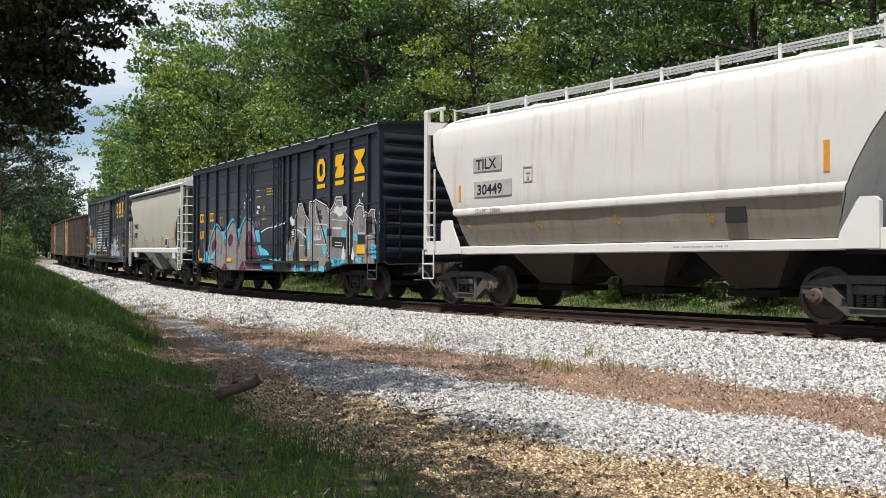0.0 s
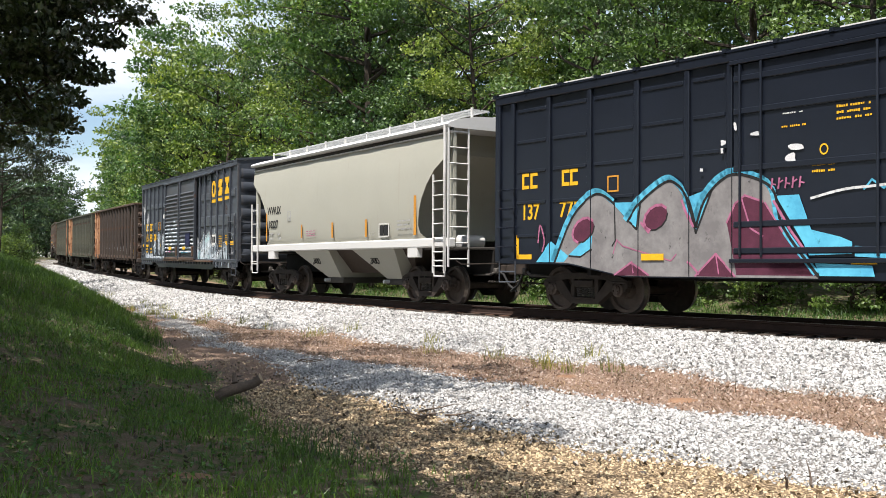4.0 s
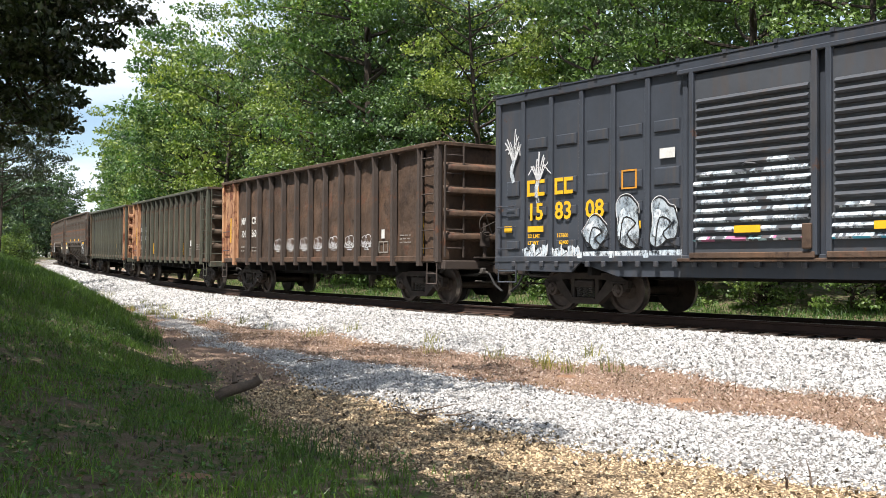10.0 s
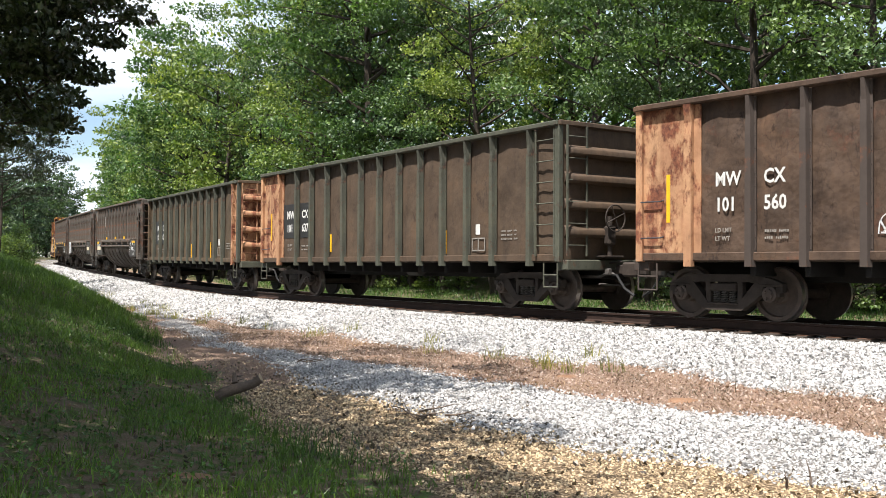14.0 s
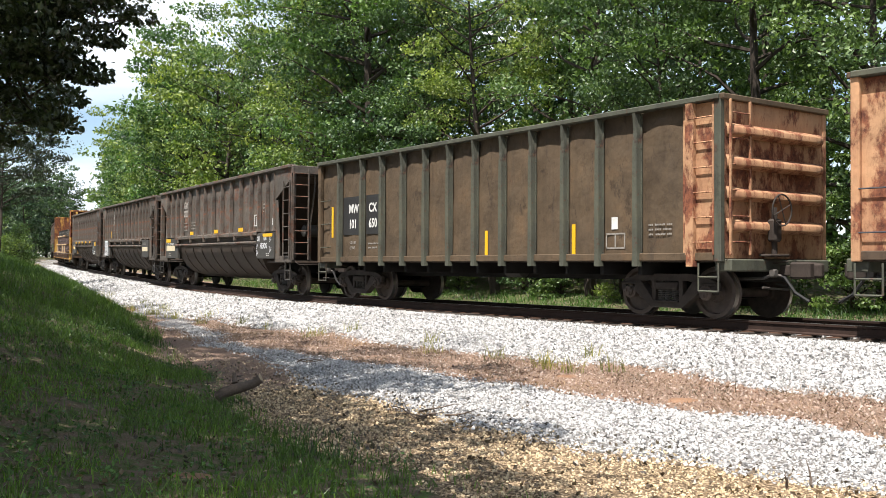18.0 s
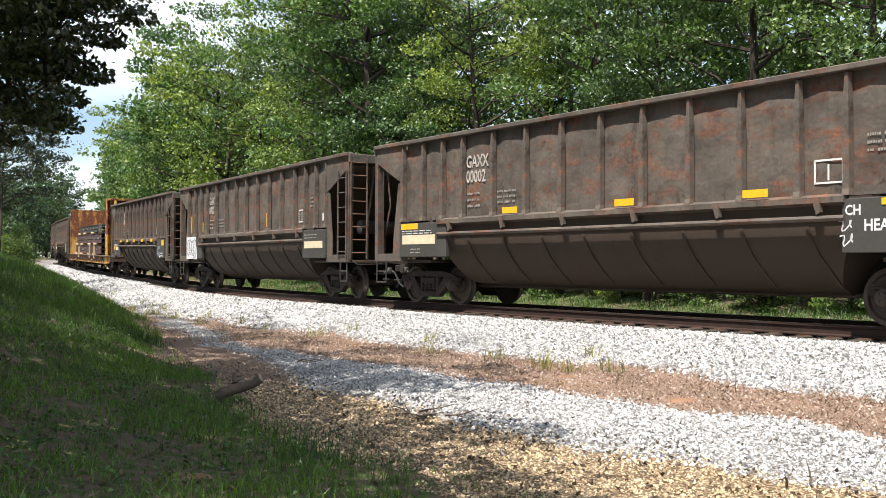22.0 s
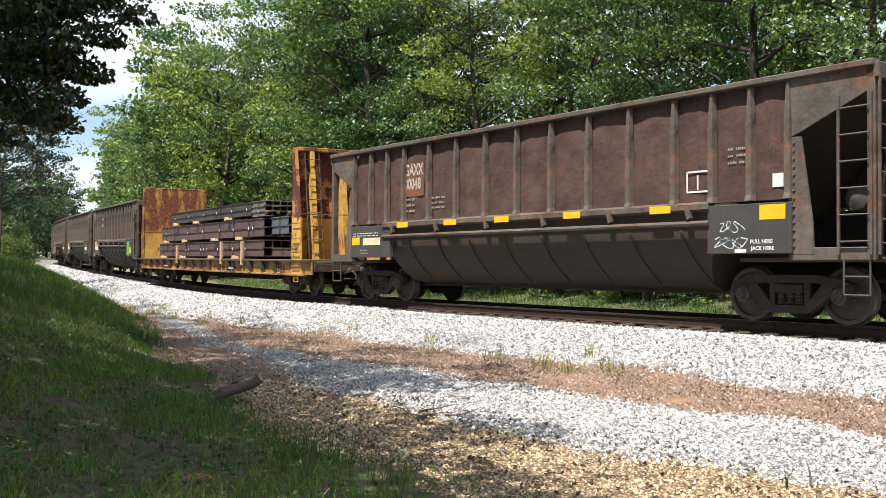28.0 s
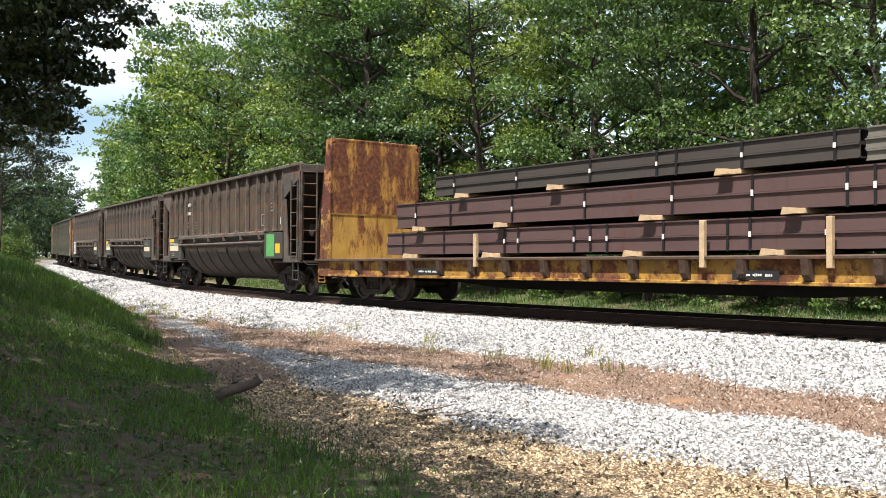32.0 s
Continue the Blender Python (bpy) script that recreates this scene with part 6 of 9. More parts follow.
def plug_boxcar():
    s0, s1 = -35.4, -19.8
    half = (s1 - s0) / 2
    car = thing("boxcar", "blue-black boxcar with a plug door, yellow emblem and bright graffiti", "boxcar", "cars of the train")
    posts = [-7.27, -6.2, -5.08, -3.9, -2.76, -1.88, 1.34, 1.80, 2.44, 3.62, 4.78, 6.0, 7.1]
    ws, wp = 1.44, 1.50
    boxcar_shell(car, half, PAINT_BLUEBLACK, posts, ws, wp, 1.0, PAINT_BLUEBLACK, 10, 0.13, PAINT_WHITE)
    # side sill that hangs deeper between the trucks
    for s in (-1, 1):
        g = Geo().prism([(-half, 0.98), (-half, 1.06), (half, 1.06), (half, 0.98), (5.75, 0.95), (4.3, 0.71), (-4.2, 0.72), (-5.6, 0.95)], 1, s * 1.455, s * 1.485)
        part("side_sill", g, PAINT_BLUEBLACK, car, "fishbelly side sill")
    # pressed beads between the posts
    bead = cached("bead", lambda: Geo().box(-0.40, 0.40, -0.022, 0.01, -0.035, 0.035, 0.02).mesh("bead"))
    if not bead.materials:
        bead.materials.append(PAINT_BLUEBLACK)
    for a, b in zip(posts[:-1], posts[1:]):
        if a < -1.9 or a > 1.3:
            for z in (4.16, 3.51, 2.89, 2.24, 1.55):
                part("bead", bead, None, car, m=pose((a + b) / 2, -ws, z) @ Matrix.Diagonal(((b - a - 0.22) / 0.8, 1, 1, 1)))
    door = part("plug_door", Geo().box(-1.80, 1.27, -1.50, -1.43, 1.05, 4.30, 0.02), PAINT_BLUEBLACK, car, "blue-black plug door with locking bars")
    for x in (-1.64, -1.24, 0.72, 1.12):
        part("lock_bar", Geo().tube([(x, -1.54, 1.08), (x, -1.54, 4.28)], 0.022, 6), PAINT_BLUEBLACK, door)
    for z in (1.18, 1.62, 2.55, 3.50, 4.05):
        part("door_beam", Geo().box(-1.78, 1.25, -1.53, -1.495, z - 0.05, z + 0.05, 0.012), PAINT_BLUEBLACK, door)
    for s, z in ((1, 4.33), (1, 1.02)):
        part("door_track", Geo().box(-1.85, 4.1, -1.56, -1.49, z - 0.04, z + 0.03, 0.01), PAINT_BLUEBLACK, car)
    block_signs(car, (3.90, 5.12, 6.31), 3.97, -1.464, 0.54, 0.64)
    letters(car, "137", -7.03, 1.89, 0.32, -1.446, MARK_YELLOW, 0.78)
    letters(car, "775", -5.92, 1.91, 0.32, -1.446, MARK_YELLOW, 0.85)
    owner_mark(car, (-7.01, -6.76, -5.85, -5.62), 2.52, 0.33, 0.21, -1.446)
    part("stencil_frame", Geo().box(-4.64, -4.36, -1.449, -1.444, 2.33, 2.36).box(-4.64, -4.36, -1.449, -1.444, 2.61, 2.64).box(-4.64, -4.61, -1.449, -1.444, 2.36, 2.61).box(-4.39, -4.36, -1.449, -1.444, 2.36, 2.61), MARK_ORANGE, car)
    g = Geo().box(-7.18, -7.11, -1.449, -1.44, 1.04, 1.57).box(-7.18, -6.72, -1.449, -1.44, 1.04, 1.16)
    part("corner_mark", g, MARK_YELLOW, car)
    for x0, x1, z0, z1 in ((-3.76, -3.25, 1.03, 1.15), (2.78, 3.28, 0.99, 1.10), (0.28, 0.69, 0.96, 1.05), (6.56, 7.05, 1.24, 1.46)):
        plate(car, "yellow_plate", x0, x1, z0, z1, -1.506, MARK_YELLOW, "yellow reflective plate")
    bars(car, 0.06, 0.62, 3.14, 3.42, 3, -1.506, MARK_YELLOW, 9)
    bars(car, -0.88, -0.45, 3.12, 3.20, 1, -1.506, MARK_YELLOW, 10)
    bars(car, -0.86, -0.5, 3.34, 3.40, 1, -1.506, MARK_WHITE, 11)
    bars(car, -0.35, 0.05, 2.36, 2.56, 2, -1.506, MARK_YELLOW, 12)
    part("round_stencil", Geo().add([(-0.15 + r * math.cos(k * 0.5236), -1.508, 2.74 + 1.2 * r * math.sin(k * 0.5236)) for r in (0.075, 0.052) for k in range(12)], [(k, (k + 1) % 12, 12 + (k + 1) % 12, 12 + k) for k in range(12)]), MARK_YELLOW, car)
    letters(car, "WE", 4.02, 2.40, 0.10, -1.500, MARK_BLACK, 1.0)
    letters(car, "HERE", 4.02, 2.25, 0.10, -1.500, MARK_BLACK, 1.0)
    plug_car_graffiti_layers = sprayed_letters()
    pr = [(q - 0.06, q + 0.06) for q in posts] + [(-1.80, 1.27)]
    spray(car, plug_car_graffiti_layers, -1.486, pr, -1.512)
    for m in (-1, 1):
        ladder(car, m * (half + 0.05), m * (half + 0.05), -1.36, -0.92, 1.1, 2.55, 4, PAINT_BLUEBLACK, r=0.016)
        for z in (1.35, 1.75, 2.15, 2.55):
            grab_iron(car, m * (half - 0.65), m * (half - 0.12), -1.47, z, PAINT_BLUEBLACK)
        sill_step(car, m * (half - 0.38), -1.49, 0.58, 1.02, 0.5, PAINT_BLACK)
    bars(car, half + 0.0, half + 0.001, 2.0, 2.1, 1, -1.0, MARK_YELLOW, 1)
    part("brake_gear", Geo().box(half + 0.01, half + 0.1, 0.0, 0.6, 1.3, 1.9, 0.02), PAINT_BLUEBLACK, car)
    for x in (-half + 2.2, half - 2.2):
        add_truck(car, x, len(CARS))
    add_couplers(car, half)
    CARS.append((car, (s0 + s1) / 2, half - 2.2))


def louvre_boxcar():
    s0, s1 = -65.6, -50.0
    half = (s1 - s0) / 2
    car = thing("boxcar", "black boxcar with two ribbed sliding doors, yellow emblem and pale graffiti", "boxcar", "cars of the train")
    posts = [-6.96, -6.14, -5.30, -4.48, -3.65, -2.80, 2.80, 3.52, 4.34, 5.18, 6.0, 6.82]
    ws, wp = 1.44, 1.50
    boxcar_shell(car, half, PAINT_BLACK, posts, ws, wp, 1.05, PAINT_BLACK, 7, 0.17, None)
    for s in (-1, 1):
        part("side_sill", Geo().box(-half, half, s * 1.44, s * 1.52, 1.0, 1.12, 0.015), PAINT_BLACK, car, "riveted side sill")
        part("fishbelly_sill", Geo().prism([(-5.4, 1.0), (5.4, 1.0), (4.3, 0.73), (-4.4, 0.73)], 1, s * 1.40, s * 1.44), PAINT_BLACK, car, "deep beam under the doors")
    lug = cached("lug", lambda: Geo().box(-0.05, 0.05, -0.04, 0.02, -0.09, 0.02, 0.01).mesh("sill_lug"))
    if not lug.materials:
        lug.materials.append(PAINT_BLACK)
    for x in np.arange(-7.2, 7.3, 0.42):
        part("sill_lug", lug, None, car, m=Matrix.Translation((x, -1.50, 1.0)))
    pan = cached("pan", lambda: Geo().loft([[(-0.5 + q, -d, -0.5 + q * 1.6), (0.5 - q, -d, -0.5 + q * 1.6), (0.5 - q, -d, 0.5 - q * 1.6), (-0.5 + q, -d, 0.5 - q * 1.6)] for q, d in ((0.0, -0.01), (0.02, 0.028), (0.06, 0.038))]).mesh("pressed_panel"))
    if not pan.materials:
        pan.materials.append(PAINT_BLACK)
    full = [-7.6] + posts + [7.6]
    for a, b in zip(full[:-1], full[1:]):
        if b - a < 1.2 and not (-3.0 < (a + b) / 2 < 2.6):
            for z, h in ((3.45, 0.22), (2.54, 0.34), (2.04, 0.18), (1.36, 0.17)) if a < 0 else ((3.45, 0.29), (2.52, 0.41), (2.09, 0.22), (1.36, 0.17)):
                part("pressed_panel", pan, None, car, m=pose((a + b) / 2, -ws, z) @ Matrix.Diagonal((b - a - 0.26, 1, h, 1)))
    rib = cached("door_rib", lambda: Geo().prism([(-0.045, -0.035), (-0.075, 0.0), (-0.03, 0.05), (0.0, 0.06), (0.0, -0.05)], 0, -1.04, 1.04).mesh("door_rib"))
    if not rib.materials:
        rib.materials.append(PAINT_DOOR)
    for x0, x1 in ((-2.60, -0.28), (-0.04, 2.34)):
        d = part("sliding_door", Geo().box(x0, x1, -1.53, -1.46, 1.12, 4.26, 0.015), PAINT_DOOR, car, "ribbed black steel sliding door")
        c = (x0 + x1) / 2
        for i in range(16):
            part("door_rib", rib, None, d, m=pose(c, -1.53, 1.38 + i * 0.158) @ Matrix.Diagonal(((x1 - x0 - 0.2) / 2.08, 1, 1, 1)))
        for x in (x0, x1):
            part("door_edge", Geo().box(x - 0.05, x + 0.05, -1.60, -1.50, 1.1, 4.3, 0.012), PAINT_BLACK, d)
        part("door_shoe", Geo().box(x0 - 0.02, x1 + 0.02, -1.62, -1.5, 1.06, 1.16, 0.012), PAINT_BROWN, d, "rusty red door shoe")
        part("latch", Geo().box(x1 - 0.18, x1 - 0.02, -1.66, -1.58, 1.2, 1.6, 0.02), PAINT_BROWN, d)
        part("handle", Geo().tube([(c - 0.15, -1.56, 2.6), (c, -1.68, 2.62), (c + 0.15, -1.56, 2.6)], 0.018, 5), PAINT_BLACK, d)
    part("door_rail", Geo().box(-2.9, 4.9, -1.60, -1.5, 4.28, 4.36, 0.012), PAINT_BLACK, car)
    part("door_rail", Geo().box(-2.9, 4.9, -1.60, -1.5, 1.0, 1.06, 0.012), PAINT_BROWN, car)
    block_signs(car, (4.52, 5.40, 6.22), 4.0, -1.488, 0.50, 0.60)
    for text, x in (("15", -6.82), ("83", -6.02), ("08", -5.18)):
        letters(car, text, x, 1.87, 0.34, -1.488, MARK_YELLOW, 1.0)
    owner_mark(car, (-6.82, -6.55, -6.02, -5.76), 2.36, 0.33, 0.24, -1.488)
    part("stencil_frame", Geo().box(-4.26, -3.89, -1.492, -1.486, 2.36, 2.39).box(-4.26, -3.89, -1.492, -1.486, 2.69, 2.72).box(-4.26, -4.22, -1.492, -1.486, 2.39, 2.69).box(-3.93, -3.89, -1.492, -1.486, 2.39, 2.69), MARK_ORANGE, car)
    plate(car, "yellow_plate", -6.80, -6.34, 1.62, 1.74, -1.488, MARK_YELLOW, "yellow reflective plate")
    for text, x, z in (("LD LMT", -6.80, 1.50), ("LT WT", -6.80, 1.36), ("157600", -5.96, 1.50), ("62400", -5.90, 1.36)):
        letters(car, text, x, z, 0.075, -1.488, MARK_YELLOW, 1.0)
    bars(car, 5.5, 5.9, 1.55, 2.0, 5, -1.488, MARK_YELLOW, 15)
    bars(car, 6.3, 6.6, 1.8, 2.0, 3, -1.488, MARK_YELLOW, 16)
    plate(car, "white_sign", -3.36, -3.02, 2.86, 3.04, -1.488, MARK_WHITE)
    plate(car, "white_sign", 4.58, 5.08, 1.62, 2.02, -1.488, MARK_WHITE, "white framed data panel")
    plate(car, "data_panel", 4.65, 4.82, 1.72, 1.95, -1.4935, MARK_BLACK)
    plate(car, "data_panel", 4.86, 5.02, 1.72, 1.95, -1.4935, MARK_BLACK)
    part("navy_patch", Geo().box(1.1, 1.75, -1.625, -1.60, 1.62, 2.12), MARK_NAVY, car, "navy blue patch sprayed on the door")
    for x0, x1, y in ((-1.7, -1.2, -1.625), (0.7, 1.1, -1.625), (3.7, 4.2, -1.488), (6.3, 6.75, -1.488), (6.95, 7.5, -1.488), (-4.27, -3.80, -1.488), (-7.52, -7.28, -1.488)):
        plate(car, "yellow_plate", x0, x1, 1.62 if y > -1.5 else 1.48, 1.76 if y > -1.5 else 1.6, y, MARK_YELLOW, "yellow reflective plate")
    rnd = random.Random(3)
    sil, wht, aqua, blk, dust = [], [], [], [], []
    # pale name between the door and the corner, in drifts of silver and aqua with thin dark curves
    crown = smooth([(2.46, 1.3), (2.60, 1.94), (2.88, 1.72), (3.2, 1.85), (3.50, 2.13), (3.76, 2.0), (4.32, 2.13), (4.56, 1.64), (4.90, 1.60), (5.25, 1.72), (5.52, 1.42), (5.9, 1.5), (6.15, 1.74), (6.42, 1.66), (6.9, 1.3)], 4)
    sil += under(crown, 1.08)
    dust += under(shifted(crown[8:40], 0.05, -0.28), 1.10)
    sil += under(smooth([(5.2, 1.1), (5.6, 1.14), (6.2, 1.12), (6.6, 1.12), (6.9, 1.1)], 3), 0.82)
    wht += ribbon(crown, 0.014) + ribbon(shifted(crown[:30], 0.05, -0.10), 0.012)
    blk += ribbon(shifted(crown, 0.02, -0.05), 0.016)
    aqua += under(smooth([(3.62, 1.7), (3.8, 2.0), (4.28, 2.06), (4.36, 1.3)], 3), 1.1) + under(smooth([(2.6, 1.2), (3.0, 1.5), (3.4, 1.3)], 3), 1.1)
    for x, z, r in ((2.85, 1.35, 0.20), (3.15, 1.55, 0.16), (3.85, 1.35, 0.22), (4.12, 1.45, 0.16), (4.75, 1.35, 0.18), (5.0, 1.40, 0.14), (5.45, 1.15, 0.2), (5.85, 1.25, 0.2), (6.25, 1.35, 0.16)):
        a = rnd.uniform(0, 3)
        arc = [(x + r * (1 + 0.12 * k) * math.cos(a + 0.55 * k) * 0.8, z + r * math.sin(a + 0.55 * k)) for k in range(8)]
        blk += ribbon(smooth(arc, 3), 0.018)
        wht += ribbon(smooth(shifted(arc[:6], 0.03, 0.02), 3), 0.014)
        blk += ribbon(smooth([(x - 0.1, 1.1), (x - 0.04, z), (x + 0.12, z + r)], 4), 0.015)
    blk += ribbon(smooth([(5.45, 1.1), (5.6, 0.98), (5.5, 0.86), (5.75, 0.9)], 4), 0.03)
    # pale letters before the door, edged thinly in black
    for xa, w, h in ((-5.28, 0.72, 0.72), (-4.50, 0.78, 1.04), (-3.66, 0.76, 0.98)):
        p = smooth(letter_piece(rnd, xa, 1.22, w, h), 2)
        sil += blob(p)
        dust += blob(letter_piece(rnd, xa + 0.12, 1.40, w * 0.55, h * 0.6))
        blk += ribbon(p + p[:1], 0.022)
        wht += ribbon(shifted(p[2:20], 0.02, 0.03), 0.014)
        blk += ribbon(smooth([(xa + 0.2, 1.3), (xa + 0.3, 1.3 + h * 0.5), (xa + w * 0.75, 1.25 + h * 0.45), (xa + w * 0.5, 1.3 + h * 0.2), (xa + w * 0.9, 1.25)], 4), 0.03)
    dust += [[(-5.6, 1.08), (-2.85, 1.08), (-2.85, 1.22), (-5.5, 1.2)]]
    for x, w in ((-6.9, 0.7), (-6.1, 0.6), (-5.6, 0.3)):
        for k in range(4):
            p = ragged(rnd, x + w * 0.25 * k, 1.06 + 0.06 * (k % 2), w * 0.22, 0.2)
            dust += blob(p)
            wht += ribbon(p[:5], 0.02)
        blk += ribbon(scrawl(rnd, x, 1.08, w * 0.8, 0.22, 4), 0.016)
    # two feathered tags high on the corner
    for cx, z0, z1, w in ((-7.22, 3.16, 3.72, 0.62), (-6.48, 2.70, 3.24, 0.66)):
        for k in range(7):
            a = (k - 3) / 3.0
            tip = (cx + a * w * 0.42 + rnd.uniform(-0.06, 0.06), z1 - 0.22 * abs(a) + rnd.uniform(-0.16, 0.1))
            mid = (cx + a * w * 0.28, z0 + (z1 - z0) * 0.45)
            wht += ribbon(smooth([(cx + a * 0.05, z0), mid, tip], 3), rnd.uniform(0.018, 0.04)) + ribbon([mid, (tip[0] + rnd.uniform(-0.1, 0.12), tip[1] - rnd.uniform(0.1, 0.3))], 0.022)
        dust += ribbon(smooth([(cx, z0), (cx - 0.08, z0 - 0.25), (cx - 0.02, z0 - 0.45)], 3), 0.10)
    wht += ribbon(smooth(scrawl(rnd, 6.98, 1.28, 0.62, 0.32, 5)[::2], 3), 0.03)
    dust += ribbon(scrawl(rnd, 7.0, 1.8, 0.5, 0.34, 7), 0.02) + ribbon(scrawl(rnd, 4.65, 2.0, 0.45, 0.3, 6), 0.022)
    pr = [(q - 0.06, q + 0.06) for q in posts]
    for m in (-1, 1):
        part("sill_skirt", Geo().prism([(m * 5.3, 1.0), (m * half, 1.0), (m * half, 0.86), (m * 6.9, 0.82), (m * 5.55, 0.80)], 1, -1.50, -1.46), PAINT_BLACK, car, "deep sill over the truck")
    spray(car, [(SPRAY_SILVER, sil), (SPRAY_AQUA, aqua), (SPRAY_DUST, dust), (MARK_BLACK, blk), (SPRAY_WHITE, wht)], -1.4885, pr, -1.514)
    # a pale name sprayed over the door ribs, on their lower and upper slopes
    coats = {SPRAY_SILVER: Geo(), SPRAY_DUST: Geo(), SPRAY_WHITE: Geo(), SPRAY_BLUE: Geo(), SPRAY_PINK: Geo(), SPRAY_AQUA: Geo()}
    for i in range(16):
        zr = 1.38 + i * 0.158
        for x0, x1, lo, hi in ((-2.55, -0.33, 1.2, 2.62), (0.02, 2.28, 1.2, 1.95)):
            n = int((x1 - x0) / 0.055)
            for c in range(n):
                x = x0 + (x1 - x0) * c / n
                ceil = hi - 0.35 * (c / n - 0.75) ** 2 + 0.10 * math.sin(x * 5.0)
                for za, zb, ya, yb in ((-0.035, 0.0, -0.045, -0.075), (0.0, 0.05, -0.075, -0.03)):
                    z = zr + (za + zb) / 2
                    if not lo < z < ceil:
                        continue
                    v = math.sin(x * 9.0 + 3.1 * math.sin(z * 4.0)) + 0.8 * math.sin(z * 11.0 + 2.0 * math.sin(x * 4.2)) + rnd.uniform(-0.5, 0.5)
                    if z < 1.46 and x < 0:
                        mat = SPRAY_PINK if v > 0.5 else SPRAY_AQUA if v < -1.0 else SPRAY_DUST if v > 0.2 else None
                    elif z < 1.40:
                        mat = SPRAY_BLUE if v > -0.4 else SPRAY_DUST
                    else:
                        mat = SPRAY_WHITE if v > 1.6 else SPRAY_DUST if v > 0.0 else SPRAY_SILVER if v > -1.1 else None
                    if mat:
                        e = x + (x1 - x0) / n
                        coats[mat].add([(x, -1.533 + ya, zr + za), (e, -1.533 + ya, zr + za), (e, -1.533 + yb, zr + zb), (x, -1.533 + yb, zr + zb)], [(0, 1, 2, 3)])
    for mat, g in coats.items():
        if g.v:
            tagged(part("graffiti", g, mat, car), "sprayed graffiti in loose strokes", kind="stuff")
    ladder(car, half + 0.05, half + 0.05, -1.40, -0.92, 1.1, 2.62, 4, PAINT_BLACK, r=0.016)
    ladder(car, 6.9, 7.66, -1.56, -1.56, 1.12, 2.62, 4, PAINT_BLACK, rails=True, r=0.014)
    for z in (1.3, 1.75, 2.2):
        grab_iron(car, -half + 0.1, -half + 0.6, -1.47, z, PAINT_BLACK)
    for m in (-1, 1):
        sill_step(car, m * (half - 0.38), -1.50, 0.58, 1.05, 0.55, PAINT_BLACK)
        part("end_platform", Geo().box(m * half, m * (half + 0.25), -1.0, 1.0, 1.0, 1.05, 0.01), CAST, car)
    for x in (-half + 2.2, half - 2.2):
        add_truck(car, x, len(CARS))
    add_couplers(car, half)
    CARS.append((car, (s0 + s1) / 2, half - 2.2))


# ---- gondolas ----
def sheet_panels(car, xs, y, z0, z1, mat, seed, hang=0.06, dent=0.016):
    """Side sheets, one to a bay: sprung back at the top and along the ribs, and knocked about."""
    rng = np.random.default_rng(seed)
    nu, nv = 9, 12
    for a, b in zip(xs[:-1], xs[1:]):
        U, V = np.meshgrid(np.linspace(0, 1, nu), np.linspace(0, 1, nv))
        belly = np.sin(np.pi * U) ** 0.6
        back = hang * np.clip((V - 0.80) / 0.20, 0, 1) ** 1.3 * (1.15 - 0.75 * belly) + 0.028 * (1 - belly)
        ph = rng.uniform(0, 6.28, 6)
        knock = np.sin(U * 5.1 + V * 7.3 + ph[0]) * np.sin(V * 11.0 + ph[1]) + 0.7 * np.sin(U * 9.0 - V * 13.0 + ph[2]) * np.sin(U * 4.0 + ph[3])
        knock = knock * dent + rng.normal(size=U.shape) * dent * 0.3
        back = np.maximum(back + 0.45 * dent + knock * belly, 0.0)
        verts = np.stack([a + (b - a) * U, y + back, z0 + (z1 - z0) * V], -1).reshape(-1, 3)
        i = (np.arange(nv - 1)[:, None] * nu + np.arange(nu - 1)[None]).ravel()
        g = Geo().add([tuple(v) for v in verts.tolist()], [(int(k), int(k) + 1, int(k) + nu + 1, int(k) + nu) for k in i])
        part("side_panel", g, mat, car, smooth=60)


def tapered_rib(stations, back):
    """A pressed rib: (z, outer y, half width) from its foot to the top chord."""
    return Geo().loft([[(-w - 0.02, back, z), (-w, y, z), (w, y, z), (w + 0.02, back, z)] for z, y, w in stations])


def riveted_flange(top):
    g = Geo().box(-0.10, 0.10, -1.436, -1.42, 1.05, top - 0.12)
    for x in (-0.082, 0.082):
        for z in np.arange(1.2, top - 0.2, 0.21):
            g.box(x - 0.011, x + 0.011, -1.446, -1.436, z - 0.011, z + 0.011, 0.004)
    return g.mesh("rib_flange")


